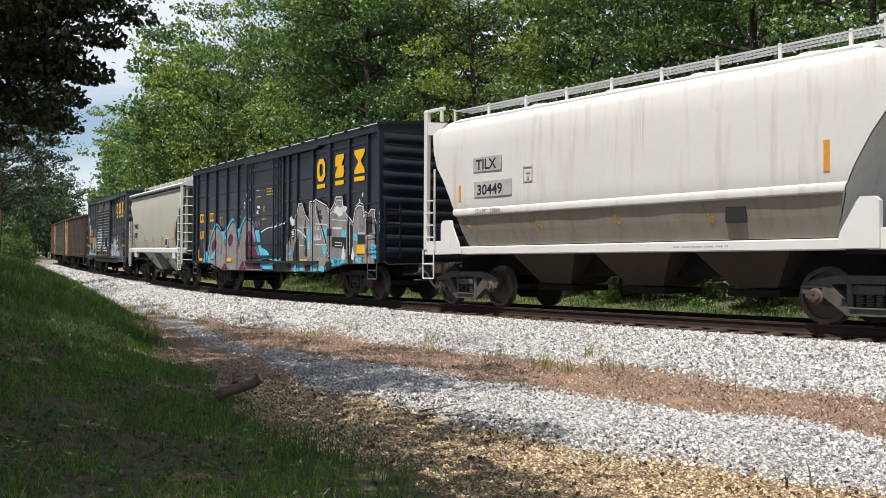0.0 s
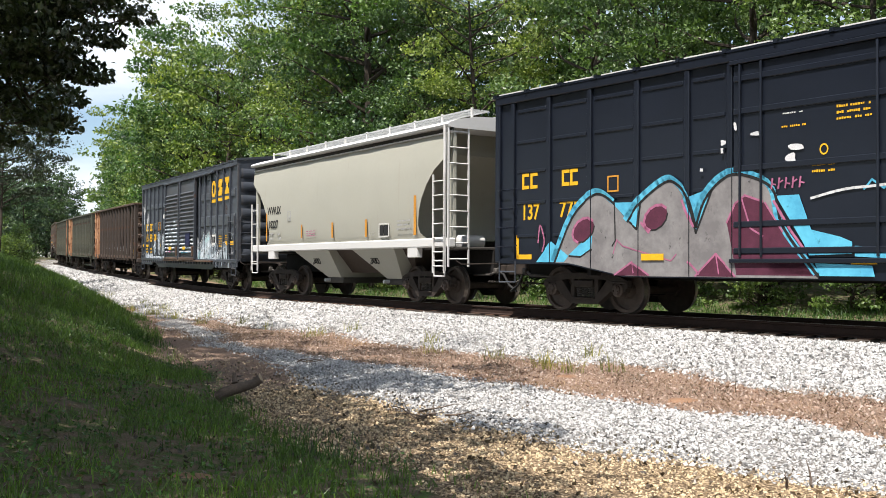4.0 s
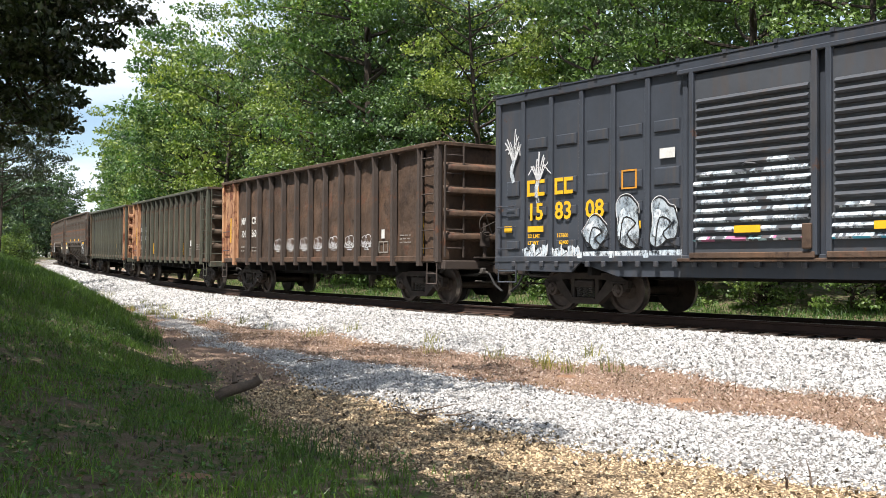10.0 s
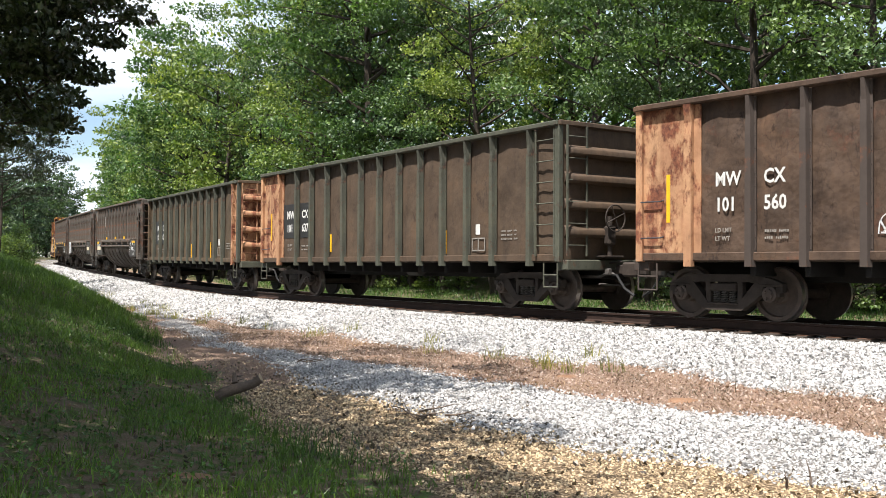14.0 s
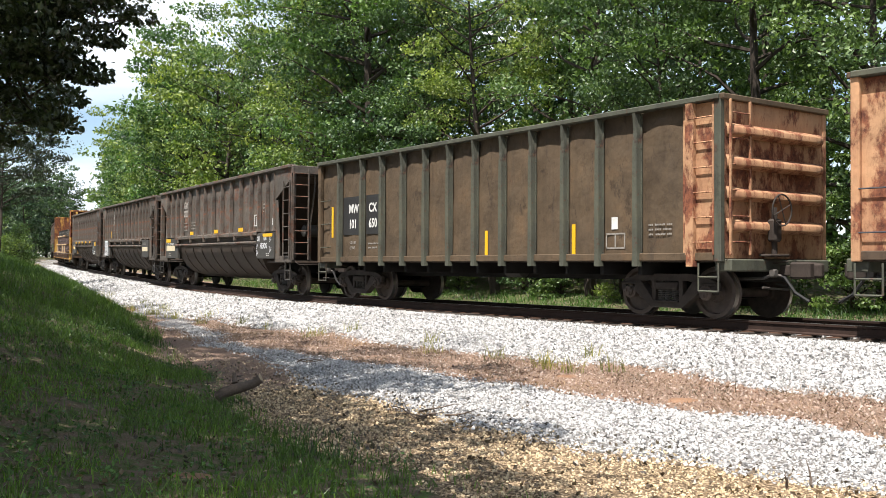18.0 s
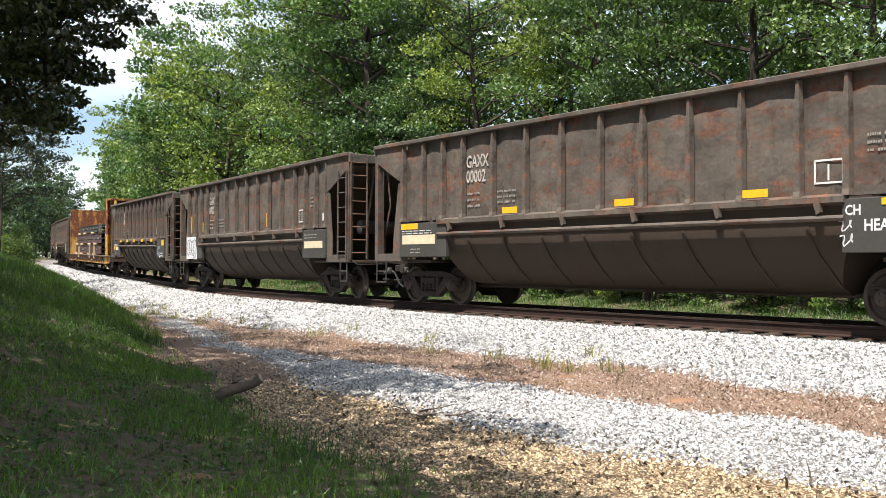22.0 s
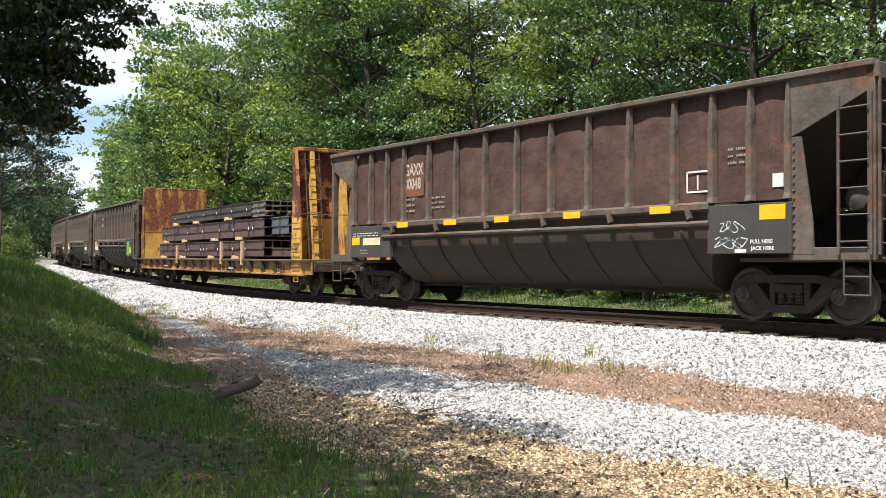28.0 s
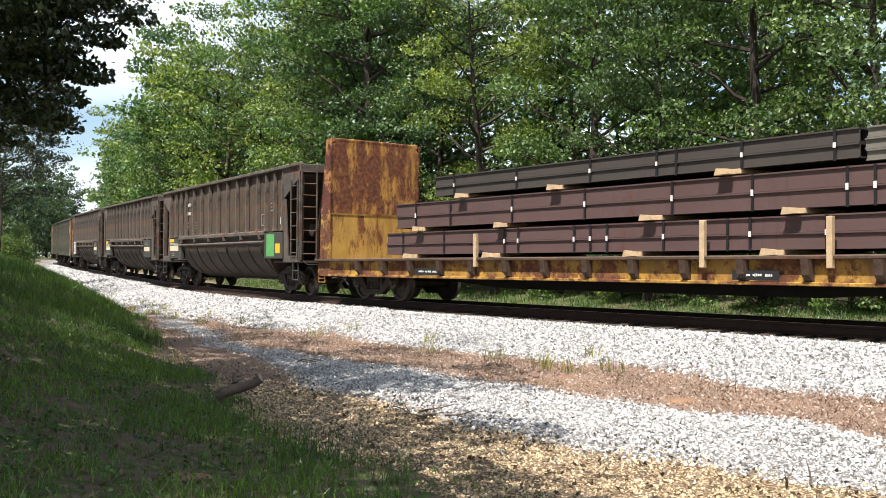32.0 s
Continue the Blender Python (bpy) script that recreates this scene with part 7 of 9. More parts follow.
def gondola(s0, s1, label, mat, rib_mat, first, last, number="", tags=False, orange_left=False, orange_right=False, seed=0, top=3.84, yellow=(), mark_mat=None):
    half = (s1 - s0) / 2
    car = thing("gondola_car", label, "gondola car", "cars of the train")
    ws, wr = 1.42, 1.53
    for s in (-1, 1):
        part("side_wall", Geo().box(-half + 0.02, half - 0.02, s * (ws - 0.13), s * (ws - 0.11), 1.06, top - 0.06, 0.004), mat, car, "weathered side wall")
        part("top_chord", Geo().box(-half, half, s * 1.36, s * 1.56, top - 0.10, top, 0.015), rib_mat if not tags else mat, car, "heavy top chord")
        part("bottom_chord", Geo().box(-half, half, s * 1.36, s * 1.47, 1.02, 1.16, 0.012), mat, car)
        part("hold_liner", Geo().box(-half + 0.03, half - 0.03, s * (ws - 0.15), s * (ws - 0.135), 1.08, top - 0.11), PAINT_BELLY_SHADE, car)
    part("floor_plate", Geo().box(-half + 0.05, half - 0.05, -1.4, 1.4, 1.0, 1.08), PAINT_BELLY_SHADE, car)
    part("centre_sill", Geo().box(-half, half, -0.35, 0.35, 0.66, 1.0, 0.02), GRIME, car)
    rm = cached(("gon_rib", id(rib_mat), top), lambda: tapered_rib([(0.92, -wr, 0.062), (1.2, -wr, 0.058), (top - 0.75, -wr, 0.052), (top - 0.42, -1.515, 0.044), (top - 0.1, -1.555, 0.030)], -1.42).mesh("side_rib"))
    if not rm.materials:
        rm.materials.append(rib_mat)
    fl = cached(("gon_flange", id(rib_mat), top), lambda: riveted_flange(top))
    if not fl.materials:
        fl.materials.append(rib_mat)
    a0, a1 = first + 1.2, last - 1.28
    xs = [first] + [a0 + (a1 - a0) * i / 10 for i in range(11)] + [last]
    for x in xs:
        orange = (orange_left and x < first + 0.1) or (orange_right and x > last - 0.1)
        for a in (0, 180):
            if orange and a == 0:
                g = Geo().prism([(-1.42, top - 0.1), (-1.555, top - 0.1), (-1.50, top - 0.42), (-wr, top - 0.75), (-wr, 0.92), (-1.42, 0.92)], 0, x - 0.075, x + 0.075)
                part("side_rib", g, PRIMER, car, "orange primed rib")
                continue
            r = part("side_rib", rm, None, car, m=pose(x, 0, 0, 0, 0, a))
            if a == 0:
                part("rib_flange", fl, None, r)
    sheet_panels(car, [-half + 0.02] + xs + [half - 0.02], -ws, 1.10, top - 0.08, mat, seed + 50, dent=0.03 if tags else 0.016)
    er = end_rib_mesh(PRIMER if orange_right else mat, 0.20, 1.36, ("gonrib", id(mat), orange_right))
    er2 = end_rib_mesh(PRIMER if orange_left else mat, 0.20, 1.36, ("gonrib2", id(mat), orange_left))
    for m, em in ((-1, er2), (1, er)):
        om = PRIMER if (m > 0 and orange_right) or (m < 0 and orange_left) else mat
        e = part("end_wall", Geo().box(m * (half - 0.06), m * half, -1.42, 1.42, 1.06, top - 0.06, 0.006), om, car, "ribbed end wall")
        part("end_chord", Geo().box(m * (half - 0.1), m * (half + 0.08), -1.52, 1.52, top - 0.10, top, 0.015), mat, car)
        for i in range(4):
            part("end_rib", em, None, e, m=pose(m * half, 0, 1.62 + i * 0.54, 0, 0, 0 if m > 0 else 180))
        part("corner_post", Geo().box(m * (half - 0.12), m * (half + 0.02), -1.52, -1.40, 1.0, top - 0.08, 0.015), om if m < 0 else rib_mat, car)
        part("corner_post", Geo().box(m * (half - 0.12), m * (half + 0.02), 1.40, 1.52, 1.0, top - 0.08, 0.015), om, car)
        part("end_sill", Geo().box(m * (half - 0.2), m * (half + 0.15), -1.4, 1.4, 0.84, 1.05, 0.02), rib_mat, car)
        sill_step(car, m * (half - 0.25), -1.5, 0.5, 0.98, 0.42, rib_mat)
    if orange_left:
        part("end_panel", Geo().box(-half, first + 0.22, -1.434, -1.41, 1.08, top - 0.11), PRIMER, car, "orange rust-streaked corner panel")
        for z in (1.45, 2.1):
            grab_iron(car, -half + 0.1, -half + 0.55, -1.44, z, PAINT_BLACK)
        plate(car, "yellow_strip", -half + 0.62, -half + 0.70, 1.7, 2.55, -1.436, MARK_YELLOW)
    else:
        for z in (1.45, 2.1, 2.75):
            grab_iron(car, -half + 0.1, -half + 0.55, -1.42, z, rib_mat)
    if orange_right:
        part("end_panel", Geo().box(last - 0.22, half - 0.02, -1.434, -1.41, 1.08, top - 0.11), PRIMER, car, "orange rust-streaked corner panel")
    ladder(car, half - 0.72, half - 0.14, -1.50, -1.50, 1.12, top - 0.15, 6, PRIMER if orange_right else rib_mat, r=0.014)
    ladder(car, half + 0.12, half + 0.12, -1.38, -0.86, 1.12, top - 0.1, 6, PRIMER if orange_right else rib_mat, r=0.014)
    # hand brake on its stand
    g = Geo().box(half + 0.06, half + 0.3, -0.55, 0.0, 1.10, 1.14, 0.01).tube([(half + 0.2, -0.3, 1.14), (half + 0.2, -0.3, 1.95)], 0.05, 8).box(half + 0.12, half + 0.3, -0.42, -0.2, 1.35, 1.75, 0.04)
    b = part("hand_brake", g, CAST, car, "iron hand brake stand")
    w = Geo()
    c = (half + 0.34, -0.28, 1.9)
    ring = [(c[0], c[1] + 0.27 * math.cos(k * math.pi / 10), c[2] + 0.27 * math.sin(k * math.pi / 10)) for k in range(21)]
    w.tube(ring, 0.016, 5)
    for k in range(4):
        w.tube([c, (c[0], c[1] + 0.27 * math.cos(k * 1.571 + 0.4), c[2] + 0.27 * math.sin(k * 1.571 + 0.4))], 0.012, 4)
    part("brake_wheel", w, CAST, b)
    cb = cached("gon_bearer", lambda: Geo().box(-0.05, 0.05, -1.38, 1.38, 0.76, 1.0, 0.01).mesh("cross_bearer"))
    for x in xs[1:-1]:
        part("cross_bearer", cb, GRIME, car, m=Matrix.Translation((x, 0, 0)))
    part("brake_cylinder", Geo().lathe([(0.04, -0.3), (0.15, -0.26), (0.15, 0.26), (0.04, 0.3)], 0, 12, (0.9, -0.8, 0.82)), PAINT_GREY, car, "", 35)
    if number:
        patch = painted("number_ground", (0.026, 0.025, 0.024), 0.1)
        x0 = first + 0.18 if mark_mat is None else first + 0.2
        for a, b in ((xs[0] + 0.14, xs[1] - 0.14), (xs[1] + 0.14, xs[2] - 0.14)):
            if not tags:
                part("number_ground", Geo().box(a, b, -1.4225, -1.415, 1.75, 2.78), patch, car, "dark painted ground of the number")
        for k, (u, v) in enumerate((("MW", number[:3]), ("CX", number[3:]))):
            xx = xs[k] + (0.45 - 0.17 * k if mark_mat is None else 0.50 - 0.27 * k)
            cap = 0.23
            z = (2.34, 1.93) if mark_mat is None else (2.29, 1.86)
            letters(car, u, xx, z[0], cap, -1.423 if tags else -1.4265, MARK_WHITE, 0.84)
            letters(car, v, xx, z[1], cap, -1.423 if tags else -1.4265, MARK_WHITE, 0.84)
        for text, x, z in (("LD LMT", xs[0] + 0.5, 1.50), ("LT WT", xs[0] + 0.5, 1.36)):
            letters(car, text, x, z, 0.075, -1.4245, MARK_DIM, 0.9)
        bars(car, xs[1] + 0.25, xs[1] + 0.75, 1.34, 1.56, 2, -1.421, MARK_DIM, seed)
    if tags:
        rnd = random.Random(17)
        for x in xs[3:10]:
            w = rnd.uniform(0.9, 1.05)
            oval = [(math.cos(k * 0.42), math.sin(k * 0.42)) for k in range(17)]
            p = ribbon([(x + 0.36 + 0.15 * w * a, 1.60 + 0.115 * b) for a, b in oval], 0.016) + ribbon([(x + 0.56 + 0.17 * w * a, 1.62 + 0.125 * b) for a, b in oval], 0.018)
            zig = smooth([(x + 0.16 + 0.062 * k + rnd.uniform(-0.03, 0.03), 1.50 + (0.12 if k % 2 else -0.07) * rnd.uniform(0.3, 1.2) - 0.008 * k) for k in range(11)], 3)
            p += ribbon(zig, 0.02) + ribbon(smooth([(x + 0.25 + 0.1 * k, 1.46 + (0.11 if k % 2 else -0.03)) for k in range(6)], 3), 0.016) + ribbon([(x + 0.22, 1.43), (x + 0.5, 1.40), (x + 0.80, 1.45)], 0.022) + ribbon([(x + 0.34, 1.36), (x + 0.6, 1.35)], 0.018)
            spray(car, [(SPRAY_WHITE, p)], -1.422)
    for x, z0, z1 in yellow:
        plate(car, "yellow_strip", x - 0.05, x + 0.05, z0, z1, -1.422, MARK_YELLOW, "yellow reflective strip")
    plate(car, "white_tag", xs[-3] + 0.3, xs[-3] + 0.46, 1.62, 1.85, -1.422, MARK_WHITE)
    g = Geo()
    a = xs[-3] + 0.15
    for p, q, r, t in ((a, a + 0.5, 1.25, 1.28), (a, a + 0.5, 1.52, 1.55), (a, a + 0.03, 1.25, 1.55), (a + 0.47, a + 0.5, 1.25, 1.55), (a + 0.23, a + 0.26, 1.25, 1.55)):
        g.box(p, q, -1.425, -1.42, r, t)
    part("stencil_box", g, MARK_DIM, car)
    bars(car, xs[-2] + 0.25, xs[-2] + 0.8, 1.46, 1.72, 3, -1.420, MARK_DIM, seed + 3)
    for x in (-half + 1.55, half - 1.55):
        add_truck(car, x, len(CARS))
    add_couplers(car, half)
    CARS.append((car, (s0 + s1) / 2, half - 1.6))


# ---- side-dump hoppers ----
def ore_hopper(s0, s1, b0, b1, label, mat, number="", seed=0, strips=(), green=False, tag=None, white_end=False, plates=(), top=3.98, plate_z=1.925):
    """Open hopper: ribbed upper sides, a ledge with a pipe under it, and a ribbed belly. b0, b1: ends of the upper side."""
    half = (s1 - s0) / 2
    car = thing("hopper_car", label, "hopper car", "cars of the train")
    ws = 1.46
    for s in (-1, 1):
        part("side_wall", Geo().box(b0, b1, s * (ws - 0.12), s * (ws - 0.10), 2.0, top - 0.05, 0.004), mat, car, "rust-mottled ribbed side wall")
        part("top_chord", Geo().box(-half, half, s * 1.38, s * 1.58, top - 0.10, top, 0.015), PAINT_ORE, car, "heavy top chord")
        part("hold_liner", Geo().box(b0, b1, s * (ws - 0.14), s * (ws - 0.125), 2.0, top - 0.11), PAINT_BELLY_SHADE, car)
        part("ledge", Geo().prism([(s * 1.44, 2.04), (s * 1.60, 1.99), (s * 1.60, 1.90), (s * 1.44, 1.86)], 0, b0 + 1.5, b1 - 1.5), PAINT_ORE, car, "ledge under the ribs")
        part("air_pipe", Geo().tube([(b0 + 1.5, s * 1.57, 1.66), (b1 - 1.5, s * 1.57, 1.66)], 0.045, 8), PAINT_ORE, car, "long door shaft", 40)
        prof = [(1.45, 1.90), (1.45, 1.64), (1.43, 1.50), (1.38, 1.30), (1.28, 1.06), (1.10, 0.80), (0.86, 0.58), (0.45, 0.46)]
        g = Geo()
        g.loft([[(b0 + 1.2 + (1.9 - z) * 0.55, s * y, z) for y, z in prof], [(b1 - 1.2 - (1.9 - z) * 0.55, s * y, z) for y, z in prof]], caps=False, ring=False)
        part("belly_sheet", g, PAINT_BELLY_SHADE, car, "curved dark lower door sheet", 30)
    for m in (-1, 1):
        e = b1 if m > 0 else b0
        vs = [(1.45, 1.90), (1.45, 1.64), (1.43, 1.50), (1.38, 1.30), (1.28, 1.06), (1.10, 0.80), (0.86, 0.58), (0.45, 0.46)]
        g = Geo()
        n = len(vs)
        pts = [(e - m * (1.2 + (1.9 - z) * 0.55), -y, z) for y, z in vs] + [(e - m * (1.2 + (1.9 - z) * 0.55), y, z) for y, z in vs[::-1]]
        g.add(pts, [tuple(range(2 * n))])
        part("belly_end", g, PAINT_BELLY_SHADE, car)
    part("floor_keel", Geo().box(b0 + 1.6, b1 - 1.6, -0.45, 0.45, 0.42, 0.50, 0.02), PAINT_BELLY_SHADE, car)
    part("centre_sill", Geo().box(-half, half, -0.3, 0.3, 0.68, 1.05, 0.02), GRIME, car)
    rm = cached(("ore_rib", id(mat), top), lambda: tapered_rib([(2.0, -1.58, 0.060), (2.10, -1.55, 0.055), (top - 0.75, -1.56, 0.050), (top - 0.12, -1.535, 0.026)], -1.45).mesh("side_rib"))
    if not rm.materials:
        rm.materials.append(PAINT_ORE)
    bays = [0.0, 0.83, 1.60, 2.36] + [2.36 + 1.07 * i for i in range(1, 9)] + [11.75, 12.52, 13.24]
    xs = [b0 + (b1 - b0) * q / 13.24 for q in bays]
    for x in xs:
        for a in (0, 180):
            part("side_rib", rm, None, car, m=pose(x, 0, 0, 0, 0, a))
    sheet_panels(car, xs, -ws, 2.0, top - 0.08, mat, seed + 80)
    lug = cached("hinge_lug", lambda: Geo().prism([(-0.06, 0.0), (0.05, 0.0), (0.08, -0.20), (0.01, -0.24), (-0.03, -0.12)], 1, -0.06, 0.02).mesh("hinge_lug"))
    if not lug.materials:
        lug.materials.append(PAINT_ORE)
    for i in range(6):
        x = b0 + 1.95 + (b1 - b0 - 3.9) * i / 5
        part("hinge_lug", lug, None, car, m=Matrix.Translation((x, -1.56, 1.96)))
    bl = cached("belly_rib", lambda: Geo().loft([[(x - 0.03 + k, y - 0.03, z), (x + 0.03 + k, y - 0.03, z), (x + 0.03 + k, y + 0.02, z), (x - 0.03 + k, y + 0.02, z)] for x, y, z, k in ((-0.10, -1.43, 1.56, 0), (-0.07, -1.40, 1.36, 0), (0.02, -1.29, 1.08, 0), (0.12, -1.10, 0.80, 0), (0.16, -0.86, 0.58, 0))]).mesh("belly_rib"))
    if not bl.materials:
        bl.materials.append(PAINT_BELLY_SHADE)
    for i in range(8):
        part("belly_rib", bl, None, car, m=Matrix.Translation((b0 + 2.6 + (b1 - b0 - 4.7) * i / 7, 0, 0)))
    for m in (-1, 1):
        e = b1 if m > 0 else b0
        h = m * half
        for s in (-1, 1):
            part("side_plate", Geo().prism([(e, top - 0.06), (h, top - 0.06), (h, top - 0.40), (e + m * 0.25, 3.05), (e, 2.95)], 1, s * (ws + 0.01), s * (ws + 0.05)), PAINT_ORE, car, "tapered corner plate")
            part("corner_web", Geo().prism([(e, 2.97), (e + m * 0.22, 2.96), (e + m * 0.42, 1.6), (e + m * 0.44, 1.12), (e, 1.12)], 1, s * (ws + 0.012), s * (ws + 0.045)), PAINT_ORE, car, "tapered lower corner web")
            part("lower_box", Geo().box(e - m * (1.55 if m > 0 else 1.82), e + m * 0.08, s * (ws - 0.02), s * (ws + 0.10), 1.13, 1.95, 0.012), PAINT_BOX, car, "flat lower corner panel")
            part("end_post", Geo().box(h - m * 0.13, h, s * 1.36, s * 1.52, 1.02, top - 0.05, 0.012), PAINT_ORE, car, "corner post")
            part("end_sill_plate", Geo().box(e, h, s * 1.38, s * 1.5, 1.02, 1.22, 0.012), PAINT_ORE, car)
        # the end's deep shade is painted in by the dark belly brown
        part("end_wall", Geo().prism([(e - m * 1.2, 1.9), (e - m * 1.14, 1.84), (e + m * 0.35, 3.5), (h - m * 0.1, 3.62), (h - m * 0.1, top - 0.06), (e + m * 0.2, top - 0.1)], 1, -1.44, 1.44), PAINT_BELLY_SHADE, car, "sloping end sheet with deep shade put into its colour")
        part("end_chord", Geo().box(h - m * 0.14, h + m * 0.05, -1.52, 1.52, top - 0.28, top - 0.04, 0.015), PAINT_ORE, car)
        for y in (-0.5, 0.5):
            part("end_stanchion", Geo().box(h - m * 0.12, h, y - 0.07, y + 0.07, 1.05, top - 0.2, 0.012), PAINT_ORE, car)
        part("end_platform", Geo().box(e - m * 1.0, h + m * 0.05, -1.4, 1.4, 1.0, 1.07, 0.01), PAINT_BELLY_SHADE, car)
        part("air_reservoir", Geo().lathe([(0.05, -0.9), (0.19, -0.84), (0.19, 0.5), (0.05, 0.56)], 1, 14, (h - m * 0.7, 0, 2.0)), PAINT_GREY, car, "round air tank", 35)
        sill_step(car, h - m * 0.3, -1.5, 0.5, 1.05, 0.42, PAINT_GREY)
        rv = cached("web_rivet", lambda: Geo().lathe([(0.022, -0.02), (0.022, 0.004)], 1, 6).mesh("web_rivet"))
        for k in range(14):
            part("web_rivet", rv, PAINT_ORE, car, m=Matrix.Translation((e + m * 0.10, -ws - 0.045, 1.25 + 0.125 * k)))
        g = Geo().tube([(h - m * 0.35, -0.75, 1.05), (h - m * 0.30, -0.78, 2.2), (h - m * 0.12, -0.72, 3.2), (h - m * 0.08, -0.72, 3.7)], 0.03, 6)
        g.tube([(h - m * 0.3, -0.25, 1.3), (h - m * 0.1, -0.35, 1.75), (h - m * 0.06, -0.2, 2.6), (h - m * 0.1, -0.3, 3.6)], 0.025, 6)
        part("brake_pipe", g, PAINT_ORE, car, "bent brake pipe up the car's end", 40)
    ladder(car, half - 0.56, half - 0.04, -1.56, -1.56, 1.1, 3.5, 6, PAINT_ORE, r=0.015)
    ladder(car, half + 0.04, half + 0.04, -1.46, -0.98, 1.1, top - 0.1, 8, PAINT_ORE, r=0.015)
    y = -ws - 0.1015
    k = b0
    if white_end:
        rr = random.Random(5)
        edge, dull = [], []
        for k in range(4):
            q = smooth(letter_piece(rr, b0 - 0.06 + 0.3 * k, 1.2 + 0.05 * (k % 2), 0.36, 0.68), 2)
            edge += ribbon(q, 0.032)
            dull += blob(letter_piece(rr, b0 + 0.06 + 0.3 * k, 1.4, 0.1, 0.2))
        edge += ribbon(scrawl(rr, b0 + 0.7, 1.13, 0.5, 0.16, 5), 0.025)
        spray(car, [(SPRAY_WHITE, [[(b0 - 0.1, 1.12), (b0 + 1.3, 1.12), (b0 + 1.2, 1.6), (b0 + 1.1, 1.98), (b0 - 0.1, 1.98)]]), (MARK_GREY, dull), (MARK_BLACK, edge)], y)
    else:
        if seed == 3:
            plate(car, "yellow_plate", b0 + 0.0, b0 + 0.38, 1.46, 1.66, y, MARK_YELLOW, "yellow reflective plate")
            plate(car, "cream_plate", b0 + 0.55, b0 + 1.38, 1.45, 1.64, y, MARK_CREAM, "cream lettered plate")
        else:
            plate(car, "yellow_plate", b0 + 0.0, b0 + 0.7, 1.80, 1.94, y, MARK_YELLOW, "yellow reflective plate")
            plate(car, "cream_plate", b0 + 0.05, b0 + 1.4, 1.44, 1.66, y, MARK_CREAM, "cream lettered plate")
        bars(car, b0 + 0.05, b0 + 1.3, 1.67, 1.79, 2, y, MARK_WHITE, seed + 1)
        bars(car, b0 + 0.4, b0 + 0.8, 1.2, 1.36, 2, y, MARK_DIM, seed + 2)
    if green:
        plate(car, "green_patch", b1 - 1.3, b1 - 0.6, 1.2, 1.9, y, plain("spray_green", (0.12, 0.40, 0.12)), "sprayed green patch")
        plate(car, "yellow_plate", b1 - 0.5, b1 - 0.1, 1.3, 1.6, y, MARK_YELLOW)
    elif seed == 1:
        letters(car, "CH", b1 - 1.50, 1.70, 0.15, y, SPRAY_WHITE, 0.85)
        letters(car, "KEN", b1 - 0.86, 1.72, 0.12, y, SPRAY_WHITE, 0.8)
        letters(car, "HEADS", b1 - 1.20, 1.46, 0.17, y, SPRAY_WHITE, 0.85)
        rr = random.Random(19)
        spray(car, [(SPRAY_WHITE, [q for x, z in ((-1.62, 1.42), (-0.38, 1.62), (-1.60, 1.20), (-0.36, 1.30)) for q in ribbon(scrawl(rr, b1 + x, z, 0.28, 0.26, 5), 0.022)])], y)
        plate(car, "yellow_plate", b1 - 0.92, b1 - 0.04, 1.83, 1.93, y - 0.004, MARK_YELLOW, "yellow reflective plate")
        bars(car, b1 - 0.62, b1 - 0.30, 1.20, 1.32, 2, y, MARK_WHITE, seed + 7)
    elif tag == "scrawl":
        spray(car, [(SPRAY_WHITE if seed == 1 else SPRAY_DUST, [q for r in range(2) for q in ribbon(scrawl(random.Random(9 + r), b1 - 1.45 + 0.1 * r, 1.2 + 0.26 * r, 0.75 - 0.2 * r, 0.26, 13 - 4 * r), 0.018)])], y)
        plate(car, "yellow_plate", b1 - 0.5, b1 - 0.02, 1.68, 1.92, y, MARK_YELLOW, "yellow reflective plate")
        letters(car, "PULL HERE", b1 - 0.68, 1.30, 0.062, y - 0.002, MARK_WHITE, 1.0)
        letters(car, "JACK HERE", b1 - 0.66, 1.19, 0.062, y - 0.002, MARK_WHITE, 1.0)
        plate(car, "white_tag", b1 - 0.98, b1 - 0.76, 1.15, 1.21, y, MARK_WHITE)
    else:
        plate(car, "cream_plate", b1 - 1.4, b1 - 0.1, 1.42, 1.62, y, MARK_CREAM, "cream lettered plate")
        bars(car, b1 - 1.4, b1 - 0.5, 1.68, 1.85, 2, y, MARK_DIM, seed + 7)
    if number:
        x = number[1]
        if number[2]:
            if seed == 3:
                part("stencil_ground", Geo().box(x - 0.06, x + 0.82, -ws - 0.0035, -ws, 2.62, 3.44), RUSTED_PATCH, car, "rust-stained ground of the number")
            letters(car, "GAXX", x, 3.14, 0.27, -ws - 0.0055, MARK_WORN, 0.72)
            letters(car, number[0], x, 2.80, 0.27, -ws - 0.0055, MARK_WORN, 0.72)
        else:
            bars(car, x, x + 0.8, 2.75, 3.45, 2, -ws - 0.005, MARK_WHITE, seed + 10, "faded_mark")
        bars(car, x + 0.05, x + 0.5, 2.2, 2.62, 3, -ws - 0.005, MARK_DIM, seed + 11)
        bars(car, x + 1.1, x + 1.7, 2.25, 2.6, 3, -ws - 0.005, MARK_DIM, seed + 12)
    for x, z0, z1 in strips:
        plate(car, "yellow_strip", x - 0.05, x + 0.05, z0, z1, -ws - 0.004, MARK_YELLOW, "yellow reflective strip")
    for x in plates:
        part("yellow_plate", Geo().box(x - 0.24, x + 0.24, -1.612, -1.604, plate_z - 0.065, plate_z + 0.065), MARK_YELLOW, car, "yellow reflective plate")
